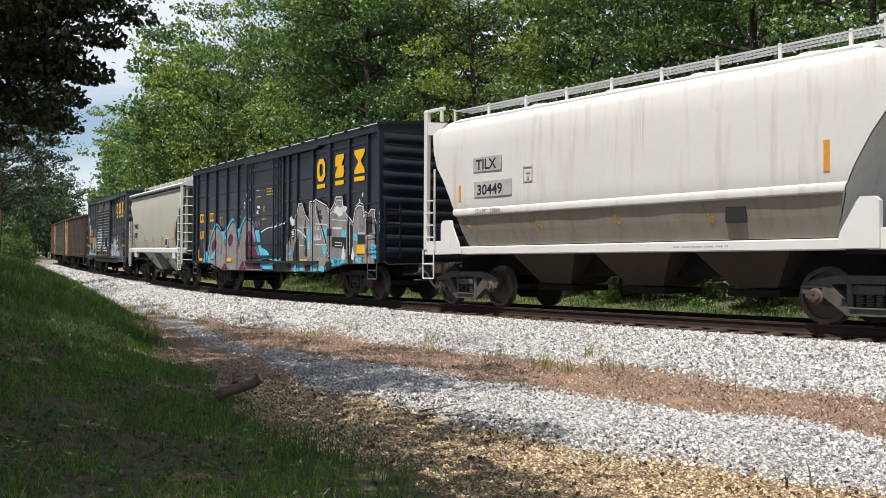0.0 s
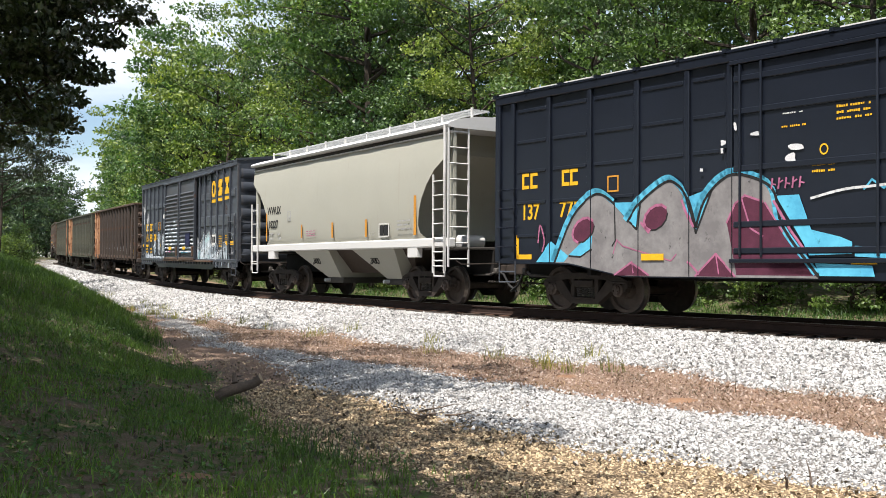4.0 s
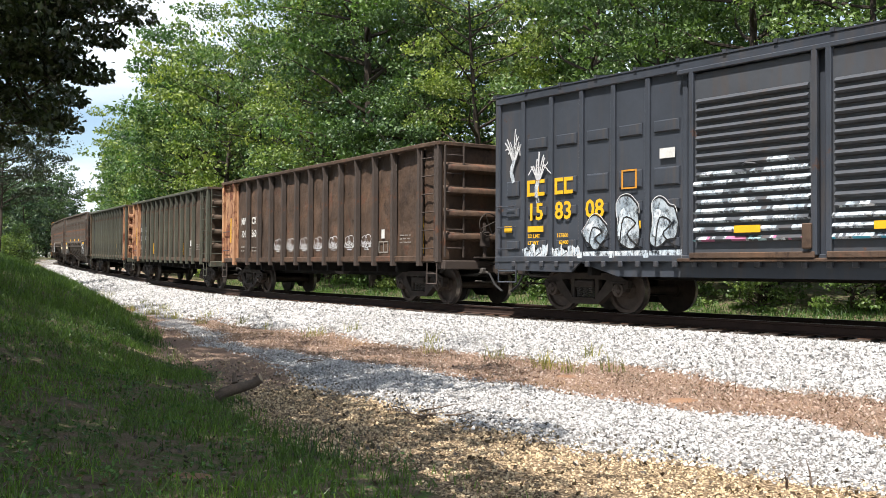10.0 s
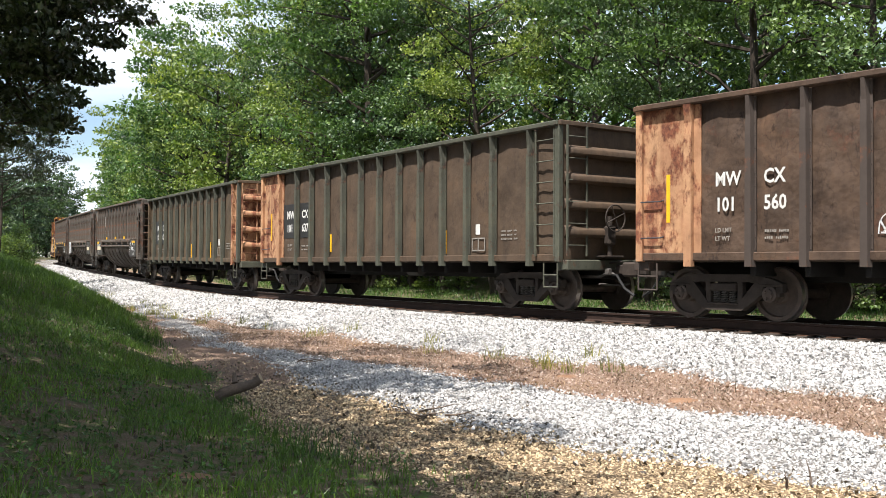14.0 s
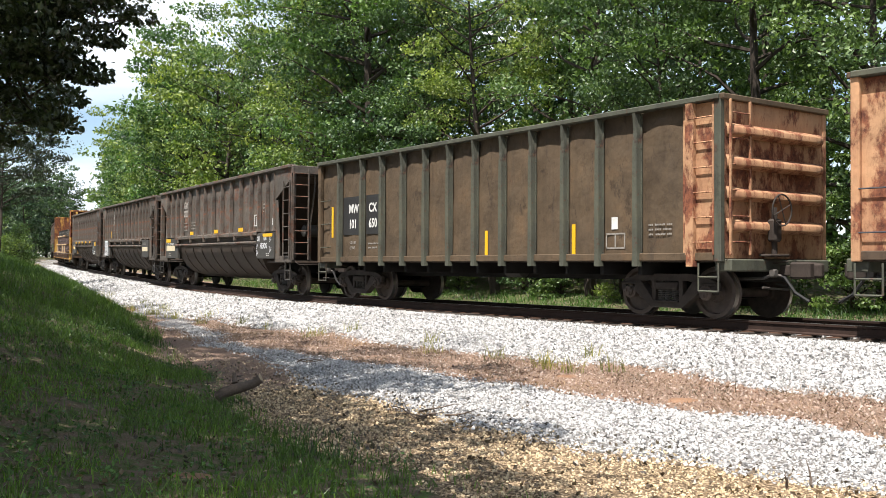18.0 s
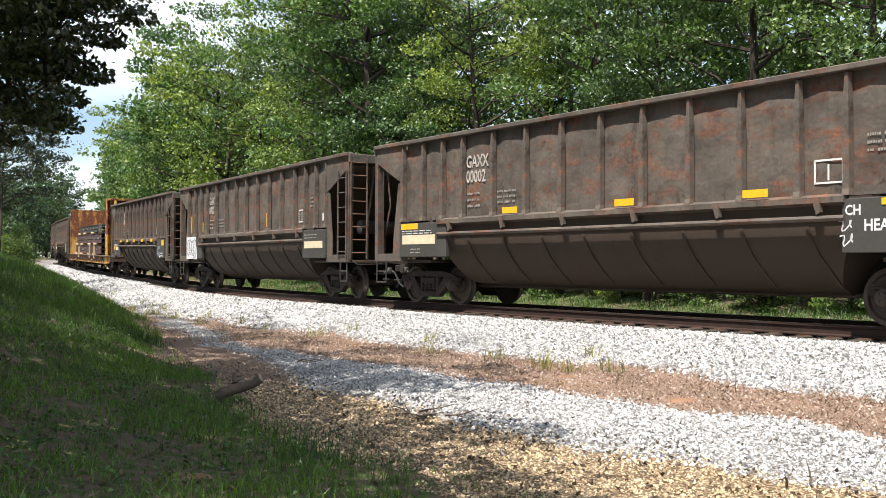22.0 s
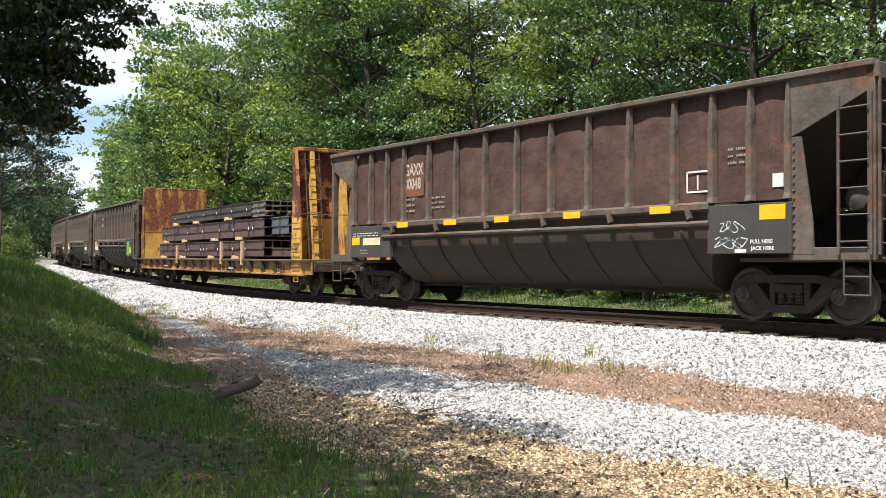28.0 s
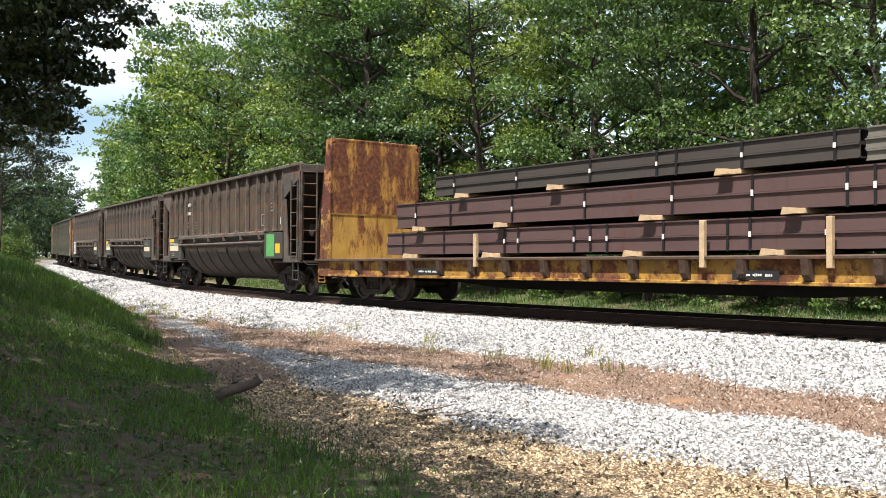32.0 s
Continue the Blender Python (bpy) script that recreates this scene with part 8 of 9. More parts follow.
    g = Geo()
    a = xs[-4] + 0.25
    for p, q, r, t in ((a, a + 0.5, 2.2, 2.23), (a, a + 0.5, 2.55, 2.58), (a, a + 0.03, 2.2, 2.58), (a + 0.47, a + 0.5, 2.2, 2.58), (a + 0.23, a + 0.26, 2.25, 2.5)):
        g.box(p, q, -ws - 0.005, -ws, r, t)
    part("stencil_box", g, MARK_WHITE if number and number[2] else MARK_DIM, car)
    bars(car, xs[-3] + 0.3, xs[-3] + 0.75, 2.6, 2.95, 3, -ws - 0.005, MARK_DIM, seed + 13)
    plate(car, "white_tag", xs[-2] + 0.4, xs[-2] + 0.6, 2.2, 2.42, -ws - 0.005, MARK_WHITE)
    for x in (-half + 1.75, half - 1.75):
        add_truck(car, x, len(CARS))
    add_couplers(car, half)
    CARS.append((car, (s0 + s1) / 2, half - 1.8))


# ---- the bulkhead flat car and its load ----
def flat_car():
    s0, s1 = -189.85, -167.85
    half = (s1 - s0) / 2
    car = thing("flat_car", "rust-stained yellow bulkhead flat car with stake pockets", "flat car", "cars of the train")
    part("deck", Geo().box(-half + 0.1, half - 0.1, -1.48, 1.48, 1.04, 1.11, 0.01), plain("deck_wood", (0.16, 0.12, 0.09), 0.9, 0.0, 0.4), car, "worn timber deck")
    for s in (-1, 1):
        part("side_sill", Geo().box(-half, half, s * 1.42, s * 1.48, 0.66, 1.06, 0.012), PAINT_YELLOW, car, "rust-streaked yellow side sill")
        part("sill_flange", Geo().box(-half, half, s * 1.40, s * 1.60, 1.04, 1.10, 0.01), PAINT_BROWN, car, "rusty top flange")
        part("sill_flange", Geo().box(-half + 0.5, half - 0.5, s * 1.40, s * 1.56, 0.62, 0.68, 0.01), PAINT_YELLOW, car)
    pk = cached("stake_pocket", lambda: Geo().prism([(-1.48, 1.04), (-1.66, 1.04), (-1.63, 0.80), (-1.50, 0.66), (-1.48, 0.66)], 0, -0.07, 0.07).mesh("stake_pocket"))
    if not pk.materials:
        pk.materials.append(PAINT_BROWN)
    for x in np.arange(-8.7, 9.3, 1.2):
        for a in (0, 180):
            part("stake_pocket", pk, None, car, m=pose(float(x), 0, 0, 0, 0, a))
    part("fishbelly_sill", Geo().prism([(-9.2, 0.9), (9.2, 0.9), (7.2, 0.62), (4.0, 0.40), (-4.0, 0.40), (-7.2, 0.62)], 1, -0.45, 0.45), GRIME, car, "deep black centre sill")
    plate(car, "number_board", -6.1, -5.0, 0.70, 0.86, -1.565, MARK_BLACK, "black number board")
    bars(car, -5.95, -5.15, 0.73, 0.84, 1, -1.57, MARK_WHITE, 41, "number_bars")
    plate(car, "number_board", 3.1, 4.0, 0.70, 0.86, -1.565, MARK_BLACK, "black number board")
    bars(car, 3.2, 3.9, 0.73, 0.84, 1, -1.57, MARK_WHITE, 42, "number_bars")
    # bulkheads: a face plate, tapered side webs, braces and ladder on the outer side
    for m, xi, depth in ((1, 9.42, 0.80), (-1, -10.25, 0.65)):
        bh = part("bulkhead", Geo().prism([(-1.5, 1.05), (1.5, 1.05), (1.5, 2.36), (-1.5, 2.36)], 0, xi, xi + m * 0.06), YELLOW_CLEAN if m > 0 else YELLOW_RUN, car, "tall steel bulkhead, yellow below")
        part("upper_sheet", Geo().prism([(-1.5, 2.36), (1.5, 2.36), (1.5, 4.08), (1.46, 4.24), (1.38, 4.34), (1.22, 4.41), (1.05, 4.43), (-1.05, 4.43), (-1.22, 4.41), (-1.38, 4.34), (-1.46, 4.24), (-1.5, 4.08)], 0, xi, xi + m * 0.05), BULK_RUST if m > 0 else BULK_ORANGE, bh, "upper sheet rusted orange over yellow")
        part("seam_bar", Geo().box(xi - m * 0.012, xi, -1.5, 1.5, 2.34, 2.38), PAINT_YELLOW, bh)
        for y in (-1.5, 1.5):
            s = 1 if y > 0 else -1
            part("side_web", Geo().prism([(xi, 0.62), (xi + m * depth, 0.62), (xi + m * depth * 0.86, 2.36), (xi, 2.36)], 1, y - s * 0.05, y), YELLOW_CLEAN if m > 0 else PAINT_YELLOW, bh, "yellow tapered side web")
            part("side_web", Geo().prism([(xi, 2.36), (xi + m * depth * 0.86, 2.36), (xi + m * depth * 0.42, 4.46), (xi, 4.46)], 1, y - s * 0.05, y), BULK_RUST, bh, "rusty upper side web")
        for y in (-1.0, 0.0, 1.0):
            part("brace", Geo().prism([(xi + m * 0.06, 1.1), (xi + m * depth, 1.1), (xi + m * depth * 0.40, 4.4), (xi + m * 0.06, 4.4)], 1, y - 0.015, y + 0.015), YELLOW_RUN, bh, "rust-run yellow brace web")
            part("brace_flange", Geo().prism([(xi + m * (depth - 0.03), 1.1), (xi + m * (depth + 0.03), 1.1), (xi + m * (depth * 0.40 + 0.03), 4.4), (xi + m * (depth * 0.40 - 0.03), 4.4)], 1, y - 0.07, y + 0.07), YELLOW_RUN, bh, "pale yellow brace flange")
        part("top_beam", Geo().box(xi, xi + m * depth * 0.45, -1.42, 1.42, 4.36, 4.48, 0.015), BULK_ORANGE, bh, "rust-streaked top beam")
        la = part("bulkhead_ladder", Geo().tube([(xi + m * (depth + 0.05), -1.25, 1.1), (xi + m * (depth * 0.5), -1.25, 4.3)], 0.02, 6).tube([(xi + m * (depth + 0.05), -0.8, 1.1), (xi + m * (depth * 0.5), -0.8, 4.3)], 0.02, 6), PAINT_BROWN, bh, "rust-brown ladder up the bulkhead")
        for i in range(8):
            q = (i + 0.5) / 8
            part("rung", Geo().tube([(xi + m * (depth * (1 - 0.5 * q) + 0.05), -1.25, 1.1 + 3.2 * q), (xi + m * (depth * (1 - 0.5 * q) + 0.05), -0.8, 1.1 + 3.2 * q)], 0.013, 5), PAINT_BROWN, la)
        part("end_rail", Geo().tube([(xi + m * depth * 0.9, -1.45, 2.45), (xi + m * (depth + 0.1), -0.5, 2.45), (xi + m * (depth + 0.1), 1.4, 2.45)], 0.013, 5), PAINT_BROWN, bh)
        for z in (0.95, 1.35, 1.75, 2.2):
            if m > 0:
                grab_iron(car, xi + 0.15, xi + 0.75, -1.5, z, PAINT_YELLOW)
        sill_step(car, xi + m * 0.45, -1.52, 0.45, 0.66, 0.35, PAINT_YELLOW)
        part("end_sill", Geo().box(xi + m * 0.1, m * half, -1.4, 1.4, 0.75, 1.05, 0.02), PAINT_BROWN, car)
    # brown stencilled plate on the web, ruled test box and three marks on the sill
    plate(car, "stencil_plate", 9.50, 10.02, 1.32, 1.53, -1.506, PAINT_YELLOW, "worn brown stencil plate")
    bars(car, 9.55, 9.97, 1.36, 1.49, 1, -1.514, PAINT_BROWN, 43)
    g = Geo().box(7.90, 8.41, -1.486, -1.480, 0.69, 0.93)
    part("test_box", g, MARK_BLACK, car, "black consolidated test panel")
    g = Geo()
    for z in (0.69, 0.80, 0.92):
        g.box(7.90, 8.41, -1.491, -1.487, z, z + 0.014)
    for x in (7.90, 8.06, 8.22, 8.396):
        g.box(x, x + 0.014, -1.491, -1.487, 0.69, 0.93)
    part("panel_ruling", g, MARK_WHITE, car, "white ruled lines")
    for x in (6.84, 6.97, 7.10):
        part("sill_mark", Geo().prism([(x, 0.76), (x + 0.11, 0.76), (x + 0.06, 0.93), (x + 0.03, 0.93)], 1, -1.488, -1.481), PAINT_BROWN, car)
    for x in (-half + 2.3, half - 2.3):
        add_truck(car, x, len(CARS))
    add_couplers(car, half)
    key = (s0 + s1) / 2, half - 2.3
    CARS.append((car, *key))
    # the load, tier on tier
    rnd = random.Random(8)

    def beam(l, h, w, mat, kx):
        def make():
            t = 0.025
            g = Geo().prism([(-w / 2, 0), (w / 2, 0), (w / 2, t), (-w / 2 + 0.05, t), (-w / 2 + 0.05, h - t), (w / 2, h - t), (w / 2, h), (-w / 2, h), (-w / 2, h - t), (-w / 2 + 0.03, h - t), (-w / 2 + 0.03, t), (-w / 2, t)], 0, -l / 2, l / 2)
            me = g.mesh("beam")
            me.materials.append(mat)
            return me
        return cached(("beam", l, h, w, kx), make)

    def tier(x0, x1, z, h, rows, w, cols, mat, label, ya=-1.4):
        b = thing("beam_bundle", label, "steel beams", "steel load on the flat car")
        mb = beam(x1 - x0, h, w - 0.01, mat, mat.name)
        for r in range(rows):
            for c in range(cols):
                part("beam", mb, None, b, m=Matrix.Translation(((x0 + x1) / 2 + rnd.uniform(-0.05, 0.05), ya + w * (c + 0.5), z + r * (h + 0.004))))
        y = ya
        x = x0 + rnd.uniform(0.5, 1.0)
        while x < x1 - 0.3:
            part("strap", Geo().box(x, x + 0.05, y - 0.008, y - 0.002, z - 0.02, z + rows * (h + 0.004) + 0.006).box(x, x + 0.05, y - 0.008, y + w * cols, z + rows * (h + 0.004), z + rows * (h + 0.004) + 0.006), STRAP, b, "black steel strap")
            if rnd.random() < 0.6:
                part("strap_clip", Geo().box(x + 0.0, x + 0.05, y - 0.016, y - 0.008, z + h * 0.8, z + h * 1.15), MARK_WHITE, b, "white strap clip")
            x += rnd.choice([0.45, 1.4, 2.2, 1.7])
        CARS.append((b, *key))
        return b
    spec = [
        (-7.6, 6.55, 1.20, 0.27, 2, 0.30, 9, STEEL_BEAM, "bundle of long dark rust-brown steel beams on timber blocks"),
        (-7.2, 6.5, 1.86, 0.30, 2, 0.32, 8, STEEL_BEAM, "bundle of reddish-brown steel beams strapped with black bands"),
        (-5.5, 5.3, 2.58, 0.23, 2, 0.25, 10, STEEL_DARK, "top bundle of dark steel beams with bands"),
    ]
    for x0, x1, z, h, rows, w, cols, mat, lab in spec:
        b = tier(x0, x1, z, h, rows, w, cols, mat, lab)
        for x in (x0 + 0.9, x0 + 4.0, x0 + 8.2, x0 + 11.2):
            if x < x1 - 0.2:
                part("timber_block", Geo().box(x, x + rnd.uniform(0.3, 0.5), -1.41, 1.3, z - 0.09, z - 0.003, 0.006).prism([(x, z - 0.10), (x + 0.30, z - 0.085), (x + 0.27, z + 0.0), (x + 0.04, z + 0.02)], 1, -1.54, -1.43), TIMBER, b, "pale raw timber bearer")
    tier(5.35, 6.6, 2.52, 0.17, 3, 0.26, 9, STEEL_PALE, "dusty pale bundle of steel channels with painted tips")
    tier(6.75, 8.25, 1.92, 0.27, 2, 0.30, 8, STEEL_BLUE, "short blue-grey steel sections beside the bulkhead", -1.2)
    tier(8.32, 8.95, 1.92, 0.25, 2, 0.28, 7, STEEL_BLUE, "stub of blue-grey steel sections against the bulkhead", -0.9)
    b = tier(6.8, 8.6, 1.20, 0.27, 1, 0.30, 8, STEEL_BEAM, "short dark steel beams low on the deck", -1.2)
    for c in range(4):
        part("paint_dot", Geo().lathe([(0.06, 6.605), (0.06, 6.61)], 0, 10, (0, -1.3 + 0.26 * c * 1.5, 2.66)), MARK_YELLOW, b, "yellow painted beam tip")
    for x, z1 in ((-3.75, 1.64), (2.5, 1.72), (4.9, 1.70)):
        st = solid("stake", Geo().box(x - 0.05, x + 0.05, -1.62, -1.53, 0.9, z1, 0.008), TIMBER, "pale timber stake in a pocket of the flat car", "stake", "stakes of the flat car")
        CARS.append((st, *key))


white_hopper()
plug_boxcar()
cream_hopper()
louvre_boxcar()
gondola(-81.9, -67.6, "rusty brown gondola car with orange corner and white tags", PAINT_BROWN, PAINT_RIB_DARK, -6.02, 6.29, "101560", True, True, False, 1, yellow=((1.07, 1.15, 1.75), (6.35, 1.2, 2.1)), mark_mat=1)
gondola(-98.3, -83.8, "olive-brown gondola car with one orange corner", PAINT_OLIVE, PAINT_RIB, -5.93, 6.3, "101637", False, True, False, 2, yellow=((3.13, 1.2, 1.75), (6.35, 1.2, 2.2), (-2.6, 1.3, 1.8)))
gondola(-114.55, -100.5, "tan-brown gondola car with green-grey ribs and an orange end", PAINT_TAN, PAINT_RIB, -5.89, 6.39, "101650", False, False, True, 3, yellow=((-6.35, 1.7, 2.55), (0.59, 1.15, 1.7), (-2.85, 1.4, 1.85), (3.39, 1.15, 1.75)))
ore_hopper(-132.2, -116.25, -6.72, 6.52, "grey-brown open hopper car with rust-mottled ribbed sides", PAINT_ORE, ("00002", -4.27, True), 1, tag="scrawl", plates=(-2.6, 0.64, 3.48), plate_z=2.11)
ore_hopper(-149.4, -133.45, -6.75, 6.49, "rust-mottled open hopper car with yellow strips and white end patch", PAINT_ORE, ("0002", -4.27, True), 2, ((-6.52, 2.12, 2.80), (-5.05, 2.14, 2.5), (-2.45, 2.16, 2.52), (-0.36, 2.16, 2.64), (1.76, 2.14, 2.6), (4.0, 2.12, 2.58), (6.42, 2.1, 3.0)), white_end=True)
ore_hopper(-166.8, -150.9, -6.75, 6.5, "reddish-brown open hopper car with a row of yellow plates", PAINT_ORE_RED, ("00048", -4.4, True), 3, tag="scrawl", plates=(-4.29, -2.33, -0.47, 1.69, 3.95))
flat_car()
ore_hopper(-206.96, -191.0, -6.7, 6.6, "olive-brown open hopper car with a sprayed green patch", PAINT_OLIVE, ("", -4.6, False), 4, green=True)
ore_hopper(-224.25, -208.3, -6.75, 6.49, "olive-brown open hopper car with ribbed sides", PAINT_ORE, None, 5)
ore_hopper(-241.55, -225.6, -6.75, 6.49, "dark open hopper car with a white sprayed end", PAINT_GREY, None, 6, white_end=True)
gondola(-257.9, -243.4, "brown gondola car with an orange end", PAINT_BROWN, PAINT_RIB, -6.0, 6.0, "", False, False, True, 7)
gondola(-274.3, -259.8, "olive-brown gondola car far back in the train", PAINT_OLIVE, PAINT_RIB, -6.0, 6.0, "", False, True, False, 8)
gondola(-290.9, -276.2, "brown gondola car at the back of the visible train", PAINT_TAN, PAINT_RIB, -6.0, 6.0, "", False, False, False, 9)

# ---- stones, grass and litter on the ground ----
def stone_material(name, a, b, c):
    m, n, l, p = nodes_of(name)
    gi = n.new("ShaderNodeNewGeometry")
    col = ramp(n, l, gi.outputs["Random Per Island"], [(0.0, a), (0.3, b), (1.0, c)])
    fine = noise_node(n, l, object_co(n), 60.0, 4)
    col = mix(n, l, 0.5, col, ramp(n, l, fine, [(0.3, (0.55, 0.55, 0.55)), (0.7, (1, 1, 1))]), "MULTIPLY")
    l.new(col, p.inputs["Base Color"])
    p.inputs["Roughness"].default_value = 0.85
    p.inputs["Specular IOR Level"].default_value = 0.25
    return m


def blade_material(name, a, b, through=0.3):
    return leafy(name, a, b, through)


BALLAST = stone_material("granite_ballast", (0.15, 0.145, 0.14), (0.40, 0.39, 0.375), (0.60, 0.59, 0.565))
ROAD_STONE = stone_material("road_gravel", (0.16, 0.155, 0.15), (0.41, 0.40, 0.385), (0.60, 0.59, 0.565))
TAN_STONE = stone_material("tan_gravel", (0.28, 0.20, 0.12), (0.50, 0.38, 0.23), (0.66, 0.53, 0.34))
STRIP_STONE = stone_material("strip_gravel", (0.12, 0.07, 0.05), (0.28, 0.18, 0.125), (0.52, 0.42, 0.35))
GRASS = blade_material("grass_blade", (0.046, 0.094, 0.018), (0.145, 0.250, 0.052), 0.38)
STRAW = blade_material("straw_blade", (0.14, 0.085, 0.058), (0.38, 0.265, 0.19), 0.2)
LITTER = blade_material("dead_leaf", (0.06, 0.04, 0.028), (0.22, 0.155, 0.10), 0.1)


def scatter_places(rng, count, s0, s1, u0, u1, near=0.0):
    """Random places on the track's plan, more of them towards the camera."""
    s = s1 - (s1 - s0) * rng.random(count) ** (1 + near)
    u = u0 + (u1 - u0) * rng.random(count)
    x, y, a = (np.interp(s, S_GRID, v) for v in (TX, TY, TH))
    return x + u * np.sin(a), y - u * np.cos(a), s, u


OCTA = np.array([(1, 0, 0), (0, 1, 0), (-1, 0, 0), (0, -1, 0), (0, 0, 1), (0, 0, -1)], float)
OCTA_T = np.array([(0, 1, 4), (1, 2, 4), (2, 3, 4), (3, 0, 4), (1, 0, 5), (2, 1, 5), (3, 2, 5), (0, 3, 5)])


def stones(name, x, y, size, mat, rng, label):
    """Angular broken stones, half bedded in the ground."""
    n = len(x)
    z = ground_height(x, y)
    v = OCTA[None] * rng.uniform(0.75, 1.25, (n, 6, 1)) + rng.uniform(-0.42, 0.42, (n, 6, 3))
    sc = size[:, None] * rng.uniform(0.6, 1.0, (n, 3)) * 0.66
    v = v * sc[:, None, :]
    q = rng.normal(size=(n, 4))
    q /= np.linalg.norm(q, axis=1)[:, None]
    w, a, b, c = q.T
    R = np.stack([1 - 2 * (b * b + c * c), 2 * (a * b - c * w), 2 * (a * c + b * w), 2 * (a * b + c * w), 1 - 2 * (a * a + c * c), 2 * (b * c - a * w), 2 * (a * c - b * w), 2 * (b * c + a * w), 1 - 2 * (a * a + b * b)], 1).reshape(n, 3, 3)
    v = np.einsum("nij,nkj->nki", R, v)
    v += np.stack([x, y, z + size * 0.16], 1)[:, None, :]
    tris = (OCTA_T[None] + (np.arange(n) * 6)[:, None, None]).reshape(-1, 3)
    me = quick_mesh(name, v.reshape(-1, 3), 3, tris, mat)
    return tagged(new(name, me), label, "gravel", kind="stuff")


def blades(name, x, y, height, width, mat, rng, label, lean=0.35, category="grass"):
    """Grass blades: a bent strip of two faces each."""
    n = len(x)
    z = ground_height(x, y) - 0.01
    ang = rng.uniform(0, 2 * np.pi, n)
    d = np.stack([np.cos(ang), np.sin(ang), np.zeros(n)], 1)
    ln = rng.normal(size=(n, 2)) * lean
    b = np.stack([x, y, z], 1)
    h = height[:, None]
    up1 = np.stack([ln[:, 0] * 0.3, ln[:, 1] * 0.3, np.full(n, 0.55)], 1) * h
    up2 = np.stack([ln[:, 0], ln[:, 1], np.full(n, 1.0)], 1) * h
    w = width[:, None] * d
    v = np.stack([b - w, b + w, b + up1 + w * 0.7, b + up1 - w * 0.7, b + up2], 1).reshape(-1, 3)
    i = np.arange(n) * 5
    tris = np.stack([i, i + 1, i + 2, i, i + 2, i + 3, i + 3, i + 2, i + 4], 1)
    me = quick_mesh(name, v, 3, tris, mat)
    return tagged(new(name, me), label, category, kind="stuff")


def build_details():
    rng = np.random.default_rng(4)
    # ballast shoulder
    parts = []
    for count, s0, s1, u0, u1, size in ((36000, -20, -2, 1.28, 4.6, 0.047), (19000, -46, -20, 1.2, 4.5, 0.076), (7000, -100, -46, 1.0, 4.4, 0.13), (4500, -16, -2, -0.7, 0.7, 0.06), (2500, -20, -4, -4.2, -1.0, 0.07)):
        x, y, s, u = scatter_places(rng, count, s0, s1, u0, u1, 0.35)
        keep = rng.random(count) < cover_at(x, y)[0] + 0.04
        parts.append((x[keep], y[keep], size * rng.uniform(0.6, 1.35, keep.sum())))
    stones("ballast_stones", *[np.concatenate(c) for c in zip(*parts)], BALLAST, rng, "pale grey broken granite ballast heaped beside the rails")
    # gravel of the track road, and its tan margin
    x, y, s, u = scatter_places(rng, 90000, -22, 0, 5.6, 11.4, 0.6)
    g, gr, d = cover_at(x, y)
    k = rng.random(len(x))
    m = (k < g) & (gr < 0.5)
    stones("road_stones", x[m], y[m], 0.029 * rng.uniform(0.6, 1.4, m.sum()), ROAD_STONE, rng, "pale grey crushed gravel of the service road")
    m = (k > g) & (gr < 0.6) & (u > 8.2) & (rng.random(len(x)) < 0.75 - 0.6 * d)
    stones("tan_stones", x[m], y[m], 0.021 * rng.uniform(0.6, 1.4, m.sum()), TAN_STONE, rng, "tan pebbles at the margin of the service road")
    x, y, s, u = scatter_places(rng, 15000, -26, 0, 4.0, 7.4, 0.5)
    m = cover_at(x, y)[2] > 0.4
    stones("strip_stones", x[m], y[m], 0.027 * rng.uniform(0.5, 1.6, m.sum()), STRIP_STONE, rng, "scattered stones in the dry strip")
    # pale rubble on the far bank
    c = np.array([(-28.3, 38.9), (-30.9, 44.0), (-22.5, 20.6)])[rng.integers(0, 3, 140)]
    x, y = c[:, 0] + rng.normal(size=140) * 0.9, c[:, 1] + rng.normal(size=140) * 0.35
    stones("bank_rubble", x, y, rng.uniform(0.06, 0.26, 140), BALLAST, rng, "pale rubble lying in the grass across the track")
    # dry straw between ballast and road
    x, y, s, u = scatter_places(rng, 60000, -40, 0, 3.6, 7.4, 0.3)
    m = (rng.random(len(x)) < cover_at(x, y)[2] * (0.55 + 0.45 * wave(x, y, 0.9, 7.0)))
    blades("dry_straw", x[m], y[m], rng.uniform(0.015, 0.10, m.sum()) * rng.choice([0.6, 1.0, 1.6], m.sum()), rng.uniform(0.003, 0.007, m.sum()), STRAW, rng, "dry brown straw and dead stalks", 1.6, "dry grass")
    # green grass of the bank
    xs, ys, hs = [], [], []
    for count, s0, s1, du, hh in ((120000, -17, 1, 6.5, 0.105), (46000, -40, -16, 5.0, 0.20), (12000, -85, -40, 5.0, 0.34)):
        s = s1 - (s1 - s0) * rng.random(count)
        u = edge_of_grass(s) - 0.35 + (du + 0.35) * rng.random(count) ** 1.1
        a = np.interp(s, S_GRID, TH)
        x, y = np.interp(s, S_GRID, TX) + u * np.sin(a), np.interp(s, S_GRID, TY) - u * np.cos(a)
        thick = np.clip(0.52 + 0.85 * wave(x, y, 1.6, 9.0) + 0.5 * wave(x, y, 0.45, 3.0) + 0.45 * (s < -14), 0.02, 1)
        m = (rng.random(count) < thick * np.clip(cover_at(x, y)[1] + 0.12, 0, 1)) & (x * x + y * y > 2.0)
        xs.append(x[m])
        ys.append(y[m])
        hs.append(hh * rng.uniform(0.35, 1.25, m.sum()))
